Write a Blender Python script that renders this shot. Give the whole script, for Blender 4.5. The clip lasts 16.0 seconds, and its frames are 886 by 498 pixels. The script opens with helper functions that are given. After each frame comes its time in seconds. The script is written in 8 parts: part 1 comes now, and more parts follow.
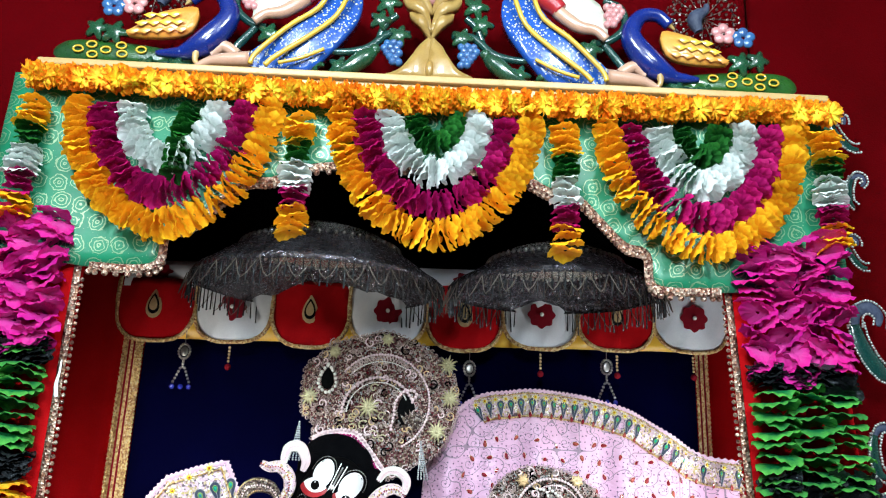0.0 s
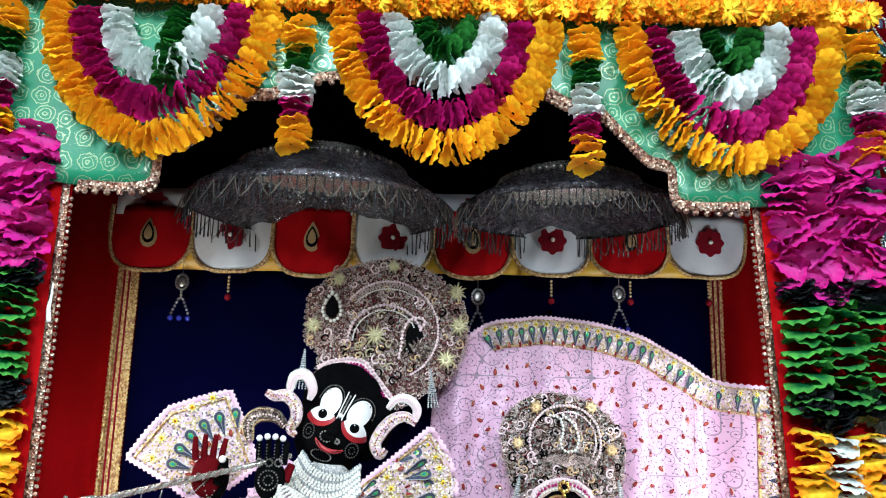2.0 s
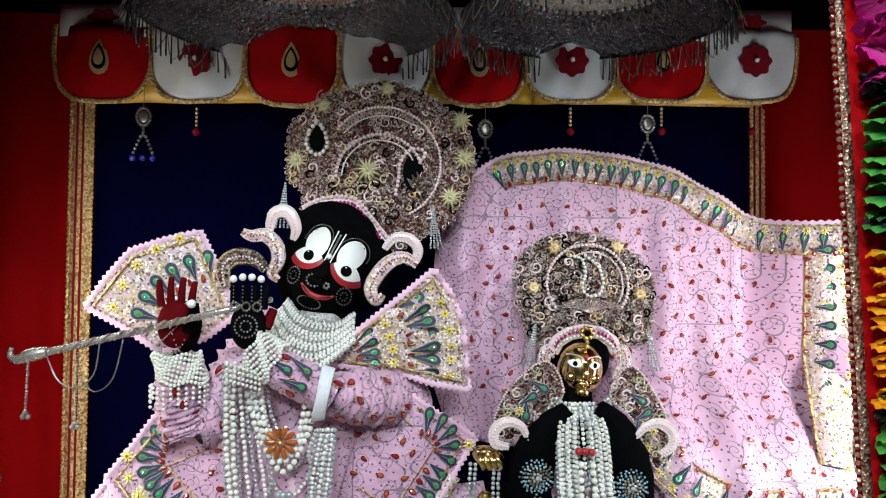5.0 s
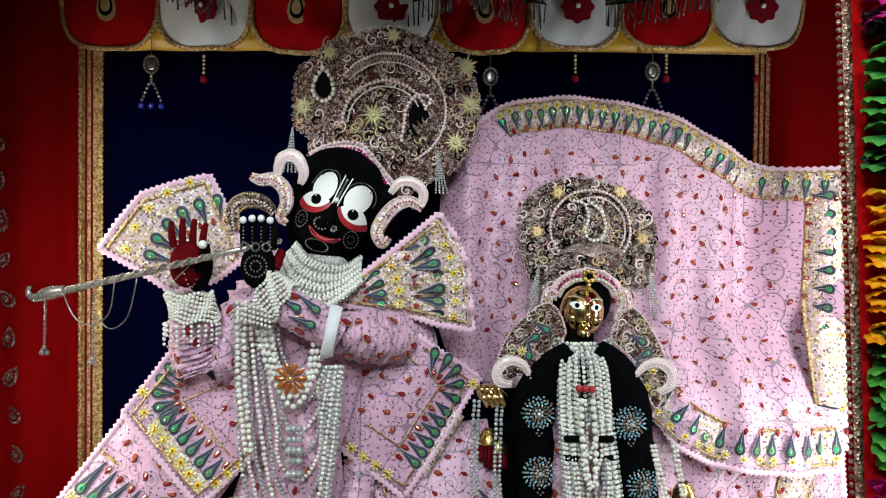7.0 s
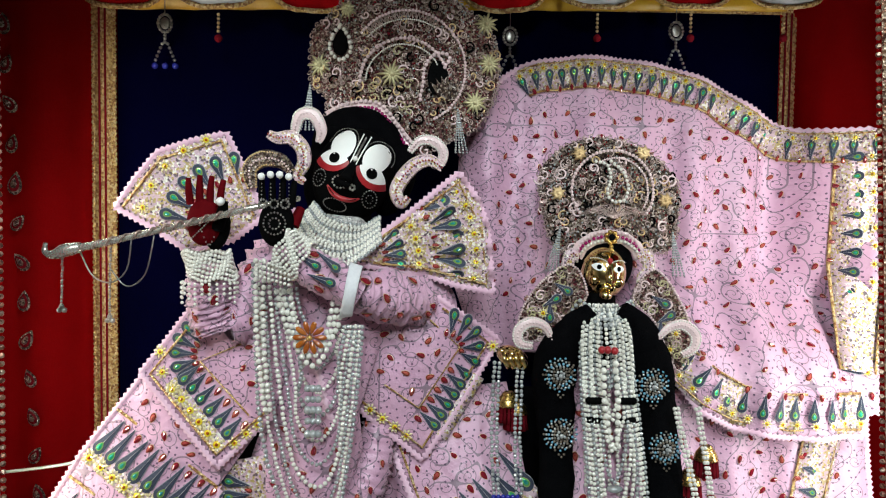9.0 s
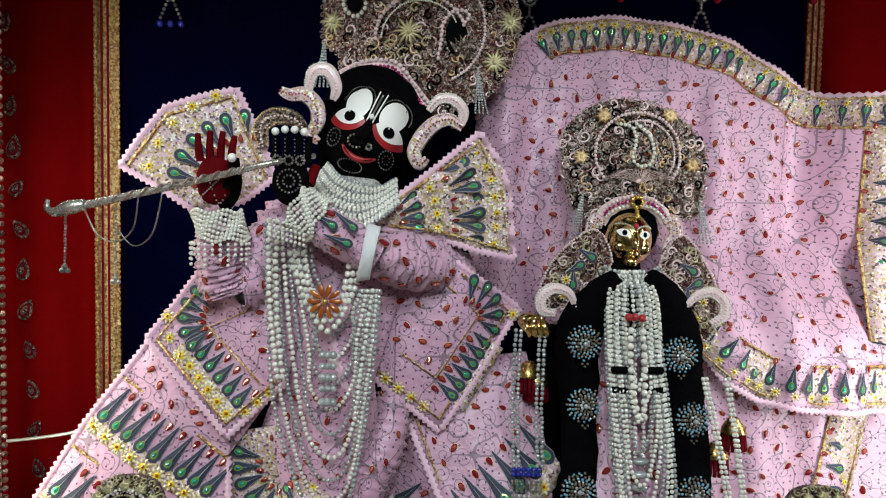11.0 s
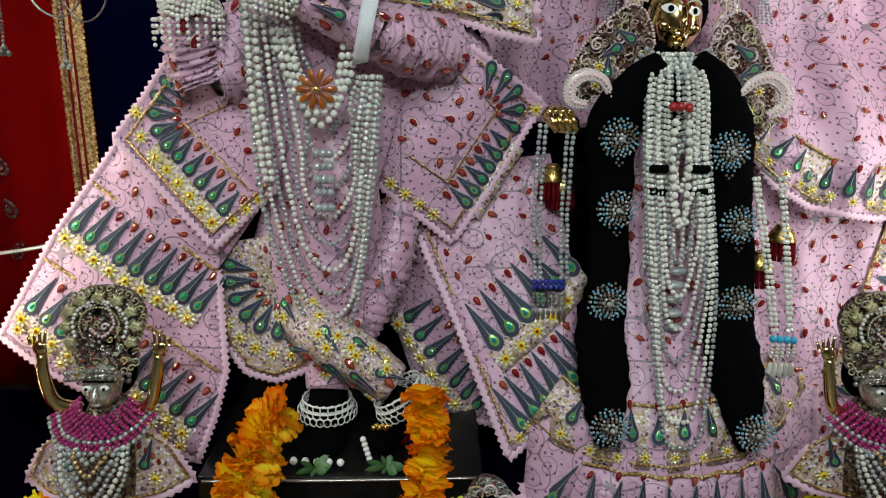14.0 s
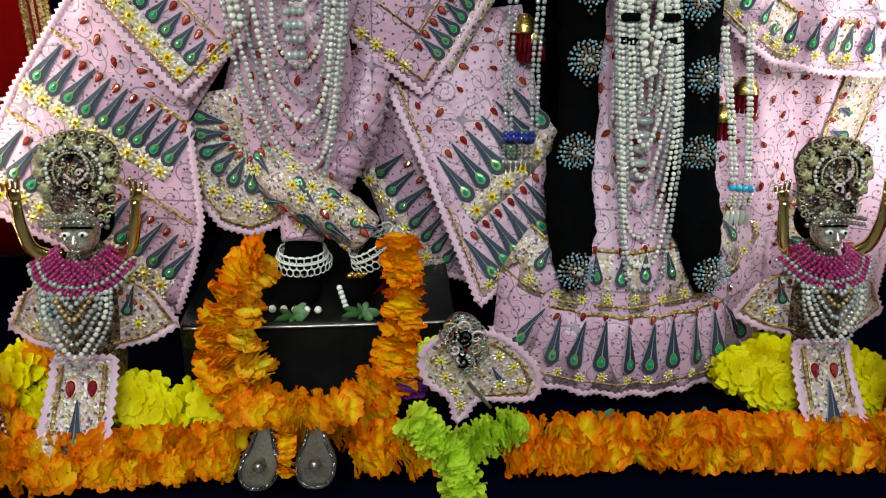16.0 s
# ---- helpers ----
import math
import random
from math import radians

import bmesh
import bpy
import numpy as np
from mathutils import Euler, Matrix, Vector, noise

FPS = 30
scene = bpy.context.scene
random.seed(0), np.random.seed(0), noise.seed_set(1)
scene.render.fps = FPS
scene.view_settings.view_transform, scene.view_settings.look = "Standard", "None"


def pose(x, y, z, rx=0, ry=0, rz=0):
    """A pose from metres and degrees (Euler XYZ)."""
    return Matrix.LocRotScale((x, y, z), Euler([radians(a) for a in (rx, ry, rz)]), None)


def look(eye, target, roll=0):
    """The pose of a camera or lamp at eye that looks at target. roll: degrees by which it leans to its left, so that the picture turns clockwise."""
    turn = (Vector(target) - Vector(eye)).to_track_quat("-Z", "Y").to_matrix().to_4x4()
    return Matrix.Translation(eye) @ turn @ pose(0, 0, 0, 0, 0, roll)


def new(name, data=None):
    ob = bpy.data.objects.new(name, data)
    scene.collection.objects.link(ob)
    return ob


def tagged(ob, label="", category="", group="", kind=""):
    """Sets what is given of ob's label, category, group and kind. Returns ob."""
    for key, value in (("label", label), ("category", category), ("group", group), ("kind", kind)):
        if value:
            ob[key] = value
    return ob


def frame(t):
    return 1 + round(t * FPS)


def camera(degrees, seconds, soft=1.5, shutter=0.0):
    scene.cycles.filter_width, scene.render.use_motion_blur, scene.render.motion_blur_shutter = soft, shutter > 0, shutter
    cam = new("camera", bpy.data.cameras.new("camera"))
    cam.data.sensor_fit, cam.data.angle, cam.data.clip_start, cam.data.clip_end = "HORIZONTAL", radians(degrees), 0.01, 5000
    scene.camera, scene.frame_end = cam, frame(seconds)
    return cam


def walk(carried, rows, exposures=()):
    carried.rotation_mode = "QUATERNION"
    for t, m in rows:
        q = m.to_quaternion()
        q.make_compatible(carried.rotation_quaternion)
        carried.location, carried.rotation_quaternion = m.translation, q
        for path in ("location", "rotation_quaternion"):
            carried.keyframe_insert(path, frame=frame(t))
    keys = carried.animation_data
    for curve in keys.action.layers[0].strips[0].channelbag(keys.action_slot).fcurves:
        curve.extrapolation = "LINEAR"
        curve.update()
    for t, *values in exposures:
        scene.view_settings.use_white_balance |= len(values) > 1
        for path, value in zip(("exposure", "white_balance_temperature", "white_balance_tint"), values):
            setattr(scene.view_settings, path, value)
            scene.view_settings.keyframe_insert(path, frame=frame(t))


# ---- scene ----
cam = camera(61.5, 16.0, soft=1.1)
PATH = [
    (0, (0.025, 0.043, 1.69), (0.07, 1.976, 2.202), 2.2),
    (0.5, (-0.021, 0.041, 1.677), (0.04, 1.981, 2.16), 2.3),
    (1, (-0.058, 0.034, 1.674), (0.023, 1.983, 2.112), 2.1),
    (1.5, (-0.054, 0.064, 1.656), (0.027, 2.021, 2.061), 1.9),
    (2, (-0.017, 0.165, 1.641), (0.052, 2.129, 2.013), 1.5),
    (2.5, (0.026, 0.283, 1.627), (0.057, 2.256, 1.953), 1.4),
    (3, (0.064, 0.378, 1.591), (0.082, 2.361, 1.855), 1.7),
    (3.5, (0.027, 0.465, 1.576), (0.079, 2.455, 1.764), 1.2),
    (4, (-0.013, 0.518, 1.559), (0.065, 2.512, 1.694), 0.5),
    (6.5, (-0.005, 0.474, 1.484), (0.06, 2.473, 1.478), 0.6),
    (7, (-0.007, 0.471, 1.477), (0.052, 2.47, 1.442), 0.6),
    (7.5, (-0.006, 0.471, 1.466), (0.042, 2.47, 1.406), 0.6),
    (8, (-0.014, 0.474, 1.458), (0.031, 2.472, 1.376), 0.6),
    (10.5, (-0.078, 0.552, 1.377), (-0.044, 2.55, 1.277), 1.1),
    (11, (-0.09, 0.573, 1.364), (-0.039, 2.568, 1.243), 1.2),
    (11.5, (-0.082, 0.637, 1.335), (-0.012, 2.629, 1.164), 0.9),
    (12, (-0.069, 0.707, 1.301), (-0.023, 2.691, 1.056), 1.0),
    (12.5, (-0.039, 0.758, 1.287), (-0.037, 2.73, 0.955), 1.2),
    (13, (-0.057, 0.781, 1.271), (-0.058, 2.742, 0.877), 0.7),
    (13.5, (-0.079, 0.782, 1.252), (-0.062, 2.726, 0.784), 0.5),
    (14, (-0.093, 0.781, 1.237), (-0.057, 2.706, 0.698), 0.6),
    (14.5, (-0.1, 0.766, 1.212), (-0.046, 2.672, 0.608), 0.6),
    (15, (-0.126, 0.753, 1.19), (-0.018, 2.623, 0.488), 1.2),
    (15.5, (-0.116, 0.748, 1.179), (0.006, 2.578, 0.383), 1.5),
    (16, (-0.122, 0.73, 1.176), (0.023, 2.548, 0.355), 1.4),
]
walk(cam, [(t, look(eye, target, roll)) for t, eye, target, roll in PATH],
     [(0.0, 0.85, 5950, 10), (3.0, 0.56, 5850, 11), (4.2, 0.36, 6050, 11), (7.0, 0.06, 6450, 10), (10.5, -0.14, 6500, 10), (12.0, -0.42, 6500, 9), (13.4, -0.48, 6550, 8), (16.0, -0.06, 6650, 3)])

# ---------------------------------------------------------------- light
world = bpy.data.worlds.new("hall_air")
scene.world = world
world.use_nodes = True
world.node_tree.nodes["Background"].inputs["Color"].default_value = (0.9, 0.95, 1.0, 1)
world.node_tree.nodes["Background"].inputs["Strength"].default_value = 0.003


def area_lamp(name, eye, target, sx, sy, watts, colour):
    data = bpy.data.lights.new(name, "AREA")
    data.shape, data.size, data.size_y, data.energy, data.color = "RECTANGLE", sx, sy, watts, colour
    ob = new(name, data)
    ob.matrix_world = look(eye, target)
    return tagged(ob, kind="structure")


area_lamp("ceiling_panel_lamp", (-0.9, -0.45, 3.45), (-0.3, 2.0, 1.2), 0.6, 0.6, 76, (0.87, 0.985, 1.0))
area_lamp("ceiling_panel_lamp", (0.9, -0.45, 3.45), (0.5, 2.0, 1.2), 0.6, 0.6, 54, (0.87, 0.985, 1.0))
# unseen frontal fill light, added to brighten the shrine and its flowers
area_lamp("hall_fill_lamp", (-0.15, -1.2, 2.6), (0.0, 2.3, 0.9), 0.35, 0.35, 44, (0.88, 0.985, 1.0))
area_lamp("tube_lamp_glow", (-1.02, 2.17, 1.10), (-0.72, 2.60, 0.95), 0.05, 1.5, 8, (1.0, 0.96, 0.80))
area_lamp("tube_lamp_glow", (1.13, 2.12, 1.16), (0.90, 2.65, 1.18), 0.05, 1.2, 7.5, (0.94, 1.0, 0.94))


# ---------------------------------------------------------------- materials
def node_mat(name):
    m = bpy.data.materials.new(name)
    m.use_nodes = True
    nt = m.node_tree
    return m, nt, nt.nodes["Principled BSDF"]


def math_node(nt, op, a, b=None, c=None):
    n = nt.nodes.new("ShaderNodeMath")
    n.operation = op
    for i, v in enumerate((a, b, c)):
        if v is None:
            continue
        if isinstance(v, (int, float)):
            n.inputs[i].default_value = v
        else:
            nt.links.new(v, n.inputs[i])
    return n.outputs[0]


def mix_node(nt, fac, a, b, blend="MIX"):
    n = nt.nodes.new("ShaderNodeMix")
    n.data_type, n.blend_type = "RGBA", blend
    for i, v in ((0, fac), (6, a), (7, b)):
        if isinstance(v, (int, float)):
            n.inputs[i].default_value = v
        elif isinstance(v, tuple):
            n.inputs[i].default_value = (*v[:3], 1)
        else:
            nt.links.new(v, n.inputs[i])
    return n.outputs[2]


def coords(nt, kind="Object"):
    return nt.nodes.new("ShaderNodeTexCoord").outputs[kind]


def noise_node(nt, vec, scale, detail=3.0):
    n = nt.nodes.new("ShaderNodeTexNoise")
    n.inputs["Scale"].default_value, n.inputs["Detail"].default_value = scale, detail
    nt.links.new(vec, n.inputs["Vector"])
    return n.outputs["Fac"]


def bump_node(nt, bsdf, height, strength, distance):
    b = nt.nodes.new("ShaderNodeBump")
    b.inputs["Strength"].default_value, b.inputs["Distance"].default_value = strength, distance
    nt.links.new(height, b.inputs["Height"])
    nt.links.new(b.outputs[0], bsdf.inputs["Normal"])


def surface(name, colour, other=None, rough=0.6, metal=0.0, scale=25.0, grain=200.0, bump=0.25, vary=0.25, sheen=0.0, coat=0.0, deep=0.002):
    """A surface with two scales of variation, relief and a shift from piece to piece."""
    m, nt, b = node_mat(name)
    vec = coords(nt)
    other = other or tuple(c * 0.7 for c in colour)
    big, fine = noise_node(nt, vec, scale), noise_node(nt, vec, grain, 2.0)
    info = nt.nodes.new("ShaderNodeObjectInfo").outputs["Random"]
    f = math_node(nt, "ADD", math_node(nt, "MULTIPLY", big, 1.5), math_node(nt, "MULTIPLY", fine, 0.6))
    f = math_node(nt, "ADD", math_node(nt, "SUBTRACT", f, 0.75), math_node(nt, "MULTIPLY", math_node(nt, "SUBTRACT", info, 0.5), vary * 2))
    n = nt.nodes.new("ShaderNodeClamp")
    nt.links.new(f, n.inputs[0])
    nt.links.new(mix_node(nt, n.outputs[0], colour, other), b.inputs["Base Color"])
    b.inputs["Metallic"].default_value = metal
    b.inputs["Sheen Weight"].default_value = sheen
    b.inputs["Specular IOR Level"].default_value = 0.02 if rough > 0.75 else 0.5
    b.inputs["Coat Weight"].default_value = coat
    nt.links.new(math_node(nt, "ADD", math_node(nt, "MULTIPLY", fine, 0.2), rough - 0.1), b.inputs["Roughness"])
    bump_node(nt, b, fine, bump, deep)
    return m


def petal_mat(name, inner, outer, dark):
    """Cloth petals: colour runs from the flower's heart to its rim, and shifts from flower to flower."""
    m, nt, b = node_mat(name)
    vec = coords(nt)
    ln = nt.nodes.new("ShaderNodeVectorMath")
    ln.operation = "LENGTH"
    nt.links.new(vec, ln.inputs[0])
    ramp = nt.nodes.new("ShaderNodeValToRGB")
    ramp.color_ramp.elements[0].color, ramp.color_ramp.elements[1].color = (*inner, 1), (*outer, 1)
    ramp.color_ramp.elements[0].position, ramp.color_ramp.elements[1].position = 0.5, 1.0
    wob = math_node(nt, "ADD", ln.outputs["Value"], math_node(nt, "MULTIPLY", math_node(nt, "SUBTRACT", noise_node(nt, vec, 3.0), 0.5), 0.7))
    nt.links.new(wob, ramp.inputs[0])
    info = nt.nodes.new("ShaderNodeObjectInfo").outputs["Random"]
    f = math_node(nt, "MULTIPLY", math_node(nt, "POWER", info, 2.0), 0.55)
    col = mix_node(nt, f, ramp.outputs[0], dark)
    nt.links.new(col, b.inputs["Base Color"])
    thin = nt.nodes.new("ShaderNodeBsdfTranslucent")
    nt.links.new(col, thin.inputs["Color"])
    both = nt.nodes.new("ShaderNodeMixShader")
    both.inputs[0].default_value = 0.32
    nt.links.new(b.outputs[0], both.inputs[1])
    nt.links.new(thin.outputs[0], both.inputs[2])
    nt.links.new(both.outputs[0], nt.nodes["Material Output"].inputs["Surface"])
    b.inputs["Roughness"].default_value = 0.5
    b.inputs["Specular IOR Level"].default_value = 0.2
    bump_node(nt, b, noise_node(nt, vec, 14.0), 0.3, 0.02)
    return m


def printed_cloth(name, ground, shade, line, dot, cell=0.047):
    """Satin printed with spiral vines and small dots."""
    m, nt, b = node_mat(name)
    vec = coords(nt)
    flat = nt.nodes.new("ShaderNodeVectorMath")
    flat.operation = "MULTIPLY"
    nt.links.new(vec, flat.inputs[0])
    flat.inputs[1].default_value = (1, 0, 1)
    sep = nt.nodes.new("ShaderNodeSeparateXYZ")
    nt.links.new(flat.outputs[0], sep.inputs[0])
    xz = nt.nodes.new("ShaderNodeCombineXYZ")
    nt.links.new(sep.outputs["X"], xz.inputs["X"])
    nt.links.new(sep.outputs["Z"], xz.inputs["Y"])
    v = nt.nodes.new("ShaderNodeTexVoronoi")
    v.voronoi_dimensions = "2D"
    v.inputs["Scale"].default_value, v.inputs["Randomness"].default_value = 1 / cell, 0.75
    nt.links.new(xz.outputs[0], v.inputs["Vector"])
    away = nt.nodes.new("ShaderNodeVectorMath")
    away.operation = "SUBTRACT"
    sc = nt.nodes.new("ShaderNodeVectorMath")
    sc.operation = "SCALE"
    sc.inputs["Scale"].default_value = 1 / cell
    nt.links.new(xz.outputs[0], sc.inputs[0])
    sc2 = nt.nodes.new("ShaderNodeVectorMath")
    sc2.operation = "SCALE"
    sc2.inputs["Scale"].default_value = 1 / cell
    nt.links.new(v.outputs["Position"], sc2.inputs[0])
    nt.links.new(sc.outputs[0], away.inputs[0])
    nt.links.new(sc2.outputs[0], away.inputs[1])
    s2 = nt.nodes.new("ShaderNodeSeparateXYZ")
    nt.links.new(away.outputs[0], s2.inputs[0])
    turn = math_node(nt, "DIVIDE", math_node(nt, "ARCTAN2", s2.outputs["Y"], s2.outputs["X"]), 2 * math.pi)
    hand = math_node(nt, "SIGN", math_node(nt, "SUBTRACT", math_node(nt, "FRACT", math_node(nt, "MULTIPLY", sep.outputs["X"], 0.01)), 2.0))
    spiral = math_node(nt, "FRACT", math_node(nt, "ADD", math_node(nt, "MULTIPLY", v.outputs["Distance"], 4.2), math_node(nt, "MULTIPLY", turn, hand)))
    curl = math_node(nt, "LESS_THAN", math_node(nt, "ABSOLUTE", math_node(nt, "SUBTRACT", spiral, 0.5)), 0.085)
    curl = math_node(nt, "MULTIPLY", curl, math_node(nt, "LESS_THAN", v.outputs["Distance"], 0.43))
    vine = math_node(nt, "ABSOLUTE", math_node(nt, "SUBTRACT", noise_node(nt, xz.outputs[0], 13.0, 0.0), 0.5))
    lines = math_node(nt, "MAXIMUM", curl, math_node(nt, "LESS_THAN", vine, 0.011))
    v2 = nt.nodes.new("ShaderNodeTexVoronoi")
    v2.voronoi_dimensions = "2D"
    v2.inputs["Scale"].default_value, v2.inputs["Randomness"].default_value = 52.0, 0.7
    nt.links.new(xz.outputs[0], v2.inputs["Vector"])
    dots = math_node(nt, "LESS_THAN", v2.outputs["Distance"], 0.135)
    soft = noise_node(nt, vec, 9.0)
    col = mix_node(nt, soft, ground, shade)
    col = mix_node(nt, math_node(nt, "MULTIPLY", lines, 0.8), col, line)
    col = mix_node(nt, math_node(nt, "MULTIPLY", dots, 0.85), col, dot)
    nt.links.new(col, b.inputs["Base Color"])
    b.inputs["Roughness"].default_value = 0.42
    b.inputs["Sheen Weight"].default_value = 0.2
    h = math_node(nt, "ADD", math_node(nt, "MULTIPLY", noise_node(nt, vec, 45.0), 1.0), math_node(nt, "MULTIPLY", lines, 0.2))
    h = math_node(nt, "ADD", h, math_node(nt, "MULTIPLY", noise_node(nt, vec, 16.0, 4.0), 3.0))
    bump_node(nt, b, h, 0.55, 0.006)
    return m


def paisley_cloth(name, ground, shade, gold, cell, rough=0.45, dust=0.66):
    """Brocade with pale metallic swirls in every cell."""
    m, nt, b = node_mat(name)
    vec = coords(nt)
    sep = nt.nodes.new("ShaderNodeSeparateXYZ")
    nt.links.new(vec, sep.inputs[0])
    xz = nt.nodes.new("ShaderNodeCombineXYZ")
    nt.links.new(sep.outputs["X"], xz.inputs["X"])
    nt.links.new(sep.outputs["Z"], xz.inputs["Y"])
    v = nt.nodes.new("ShaderNodeTexVoronoi")
    v.voronoi_dimensions = "2D"
    v.inputs["Scale"].default_value, v.inputs["Randomness"].default_value = 1 / cell, 0.35
    nt.links.new(xz.outputs[0], v.inputs["Vector"])
    n = noise_node(nt, vec, 3 / cell, 2.0)
    d = math_node(nt, "ADD", v.outputs["Distance"], math_node(nt, "MULTIPLY", math_node(nt, "SUBTRACT", n, 0.5), 0.35))
    rings = math_node(nt, "GREATER_THAN", math_node(nt, "SINE", math_node(nt, "MULTIPLY", d, 36.0)), 0.62)
    rings = math_node(nt, "MULTIPLY", rings, math_node(nt, "LESS_THAN", d, 0.42))
    specks = math_node(nt, "GREATER_THAN", noise_node(nt, vec, 160.0, 1.0), dust)
    mark = math_node(nt, "MAXIMUM", rings, specks)
    col = mix_node(nt, noise_node(nt, vec, 6.0), ground, shade)
    nt.links.new(mix_node(nt, math_node(nt, "MULTIPLY", mark, 0.6), col, gold), b.inputs["Base Color"])
    nt.links.new(math_node(nt, "MULTIPLY", mark, 0.6), b.inputs["Metallic"])
    b.inputs["Roughness"].default_value = rough
    bump_node(nt, b, math_node(nt, "ADD", noise_node(nt, vec, 60.0), mark), 0.4, 0.002)
    return m


def sequin_mat(name, colours, cell=0.006, rough=0.3, metal=0.7, relief=0.9, grime=0.5):
    """Close-set beads, sequins and wire in several tints."""
    m, nt, b = node_mat(name)
    vec = coords(nt)
    v = nt.nodes.new("ShaderNodeTexVoronoi")
    v.inputs["Scale"].default_value = 1 / cell
    nt.links.new(vec, v.inputs["Vector"])
    sep = nt.nodes.new("ShaderNodeSeparateColor")
    nt.links.new(v.outputs["Color"], sep.inputs[0])
    ramp = nt.nodes.new("ShaderNodeValToRGB")
    ramp.color_ramp.interpolation = "CONSTANT"
    el = ramp.color_ramp.elements
    while len(el) < len(colours):
        el.new(0.5)
    for i, c in enumerate(colours):
        el[i].position, el[i].color = i / len(colours), (*c, 1)
    nt.links.new(sep.outputs[0], ramp.inputs[0])
    nt.links.new(mix_node(nt, math_node(nt, "MULTIPLY", noise_node(nt, vec, 40.0), grime), ramp.outputs[0], (0.03, 0.02, 0.02)), b.inputs["Base Color"])
    b.inputs["Metallic"].default_value, b.inputs["Roughness"].default_value = metal, rough
    bump_node(nt, b, v.outputs["Distance"], relief, 0.004)
    return m


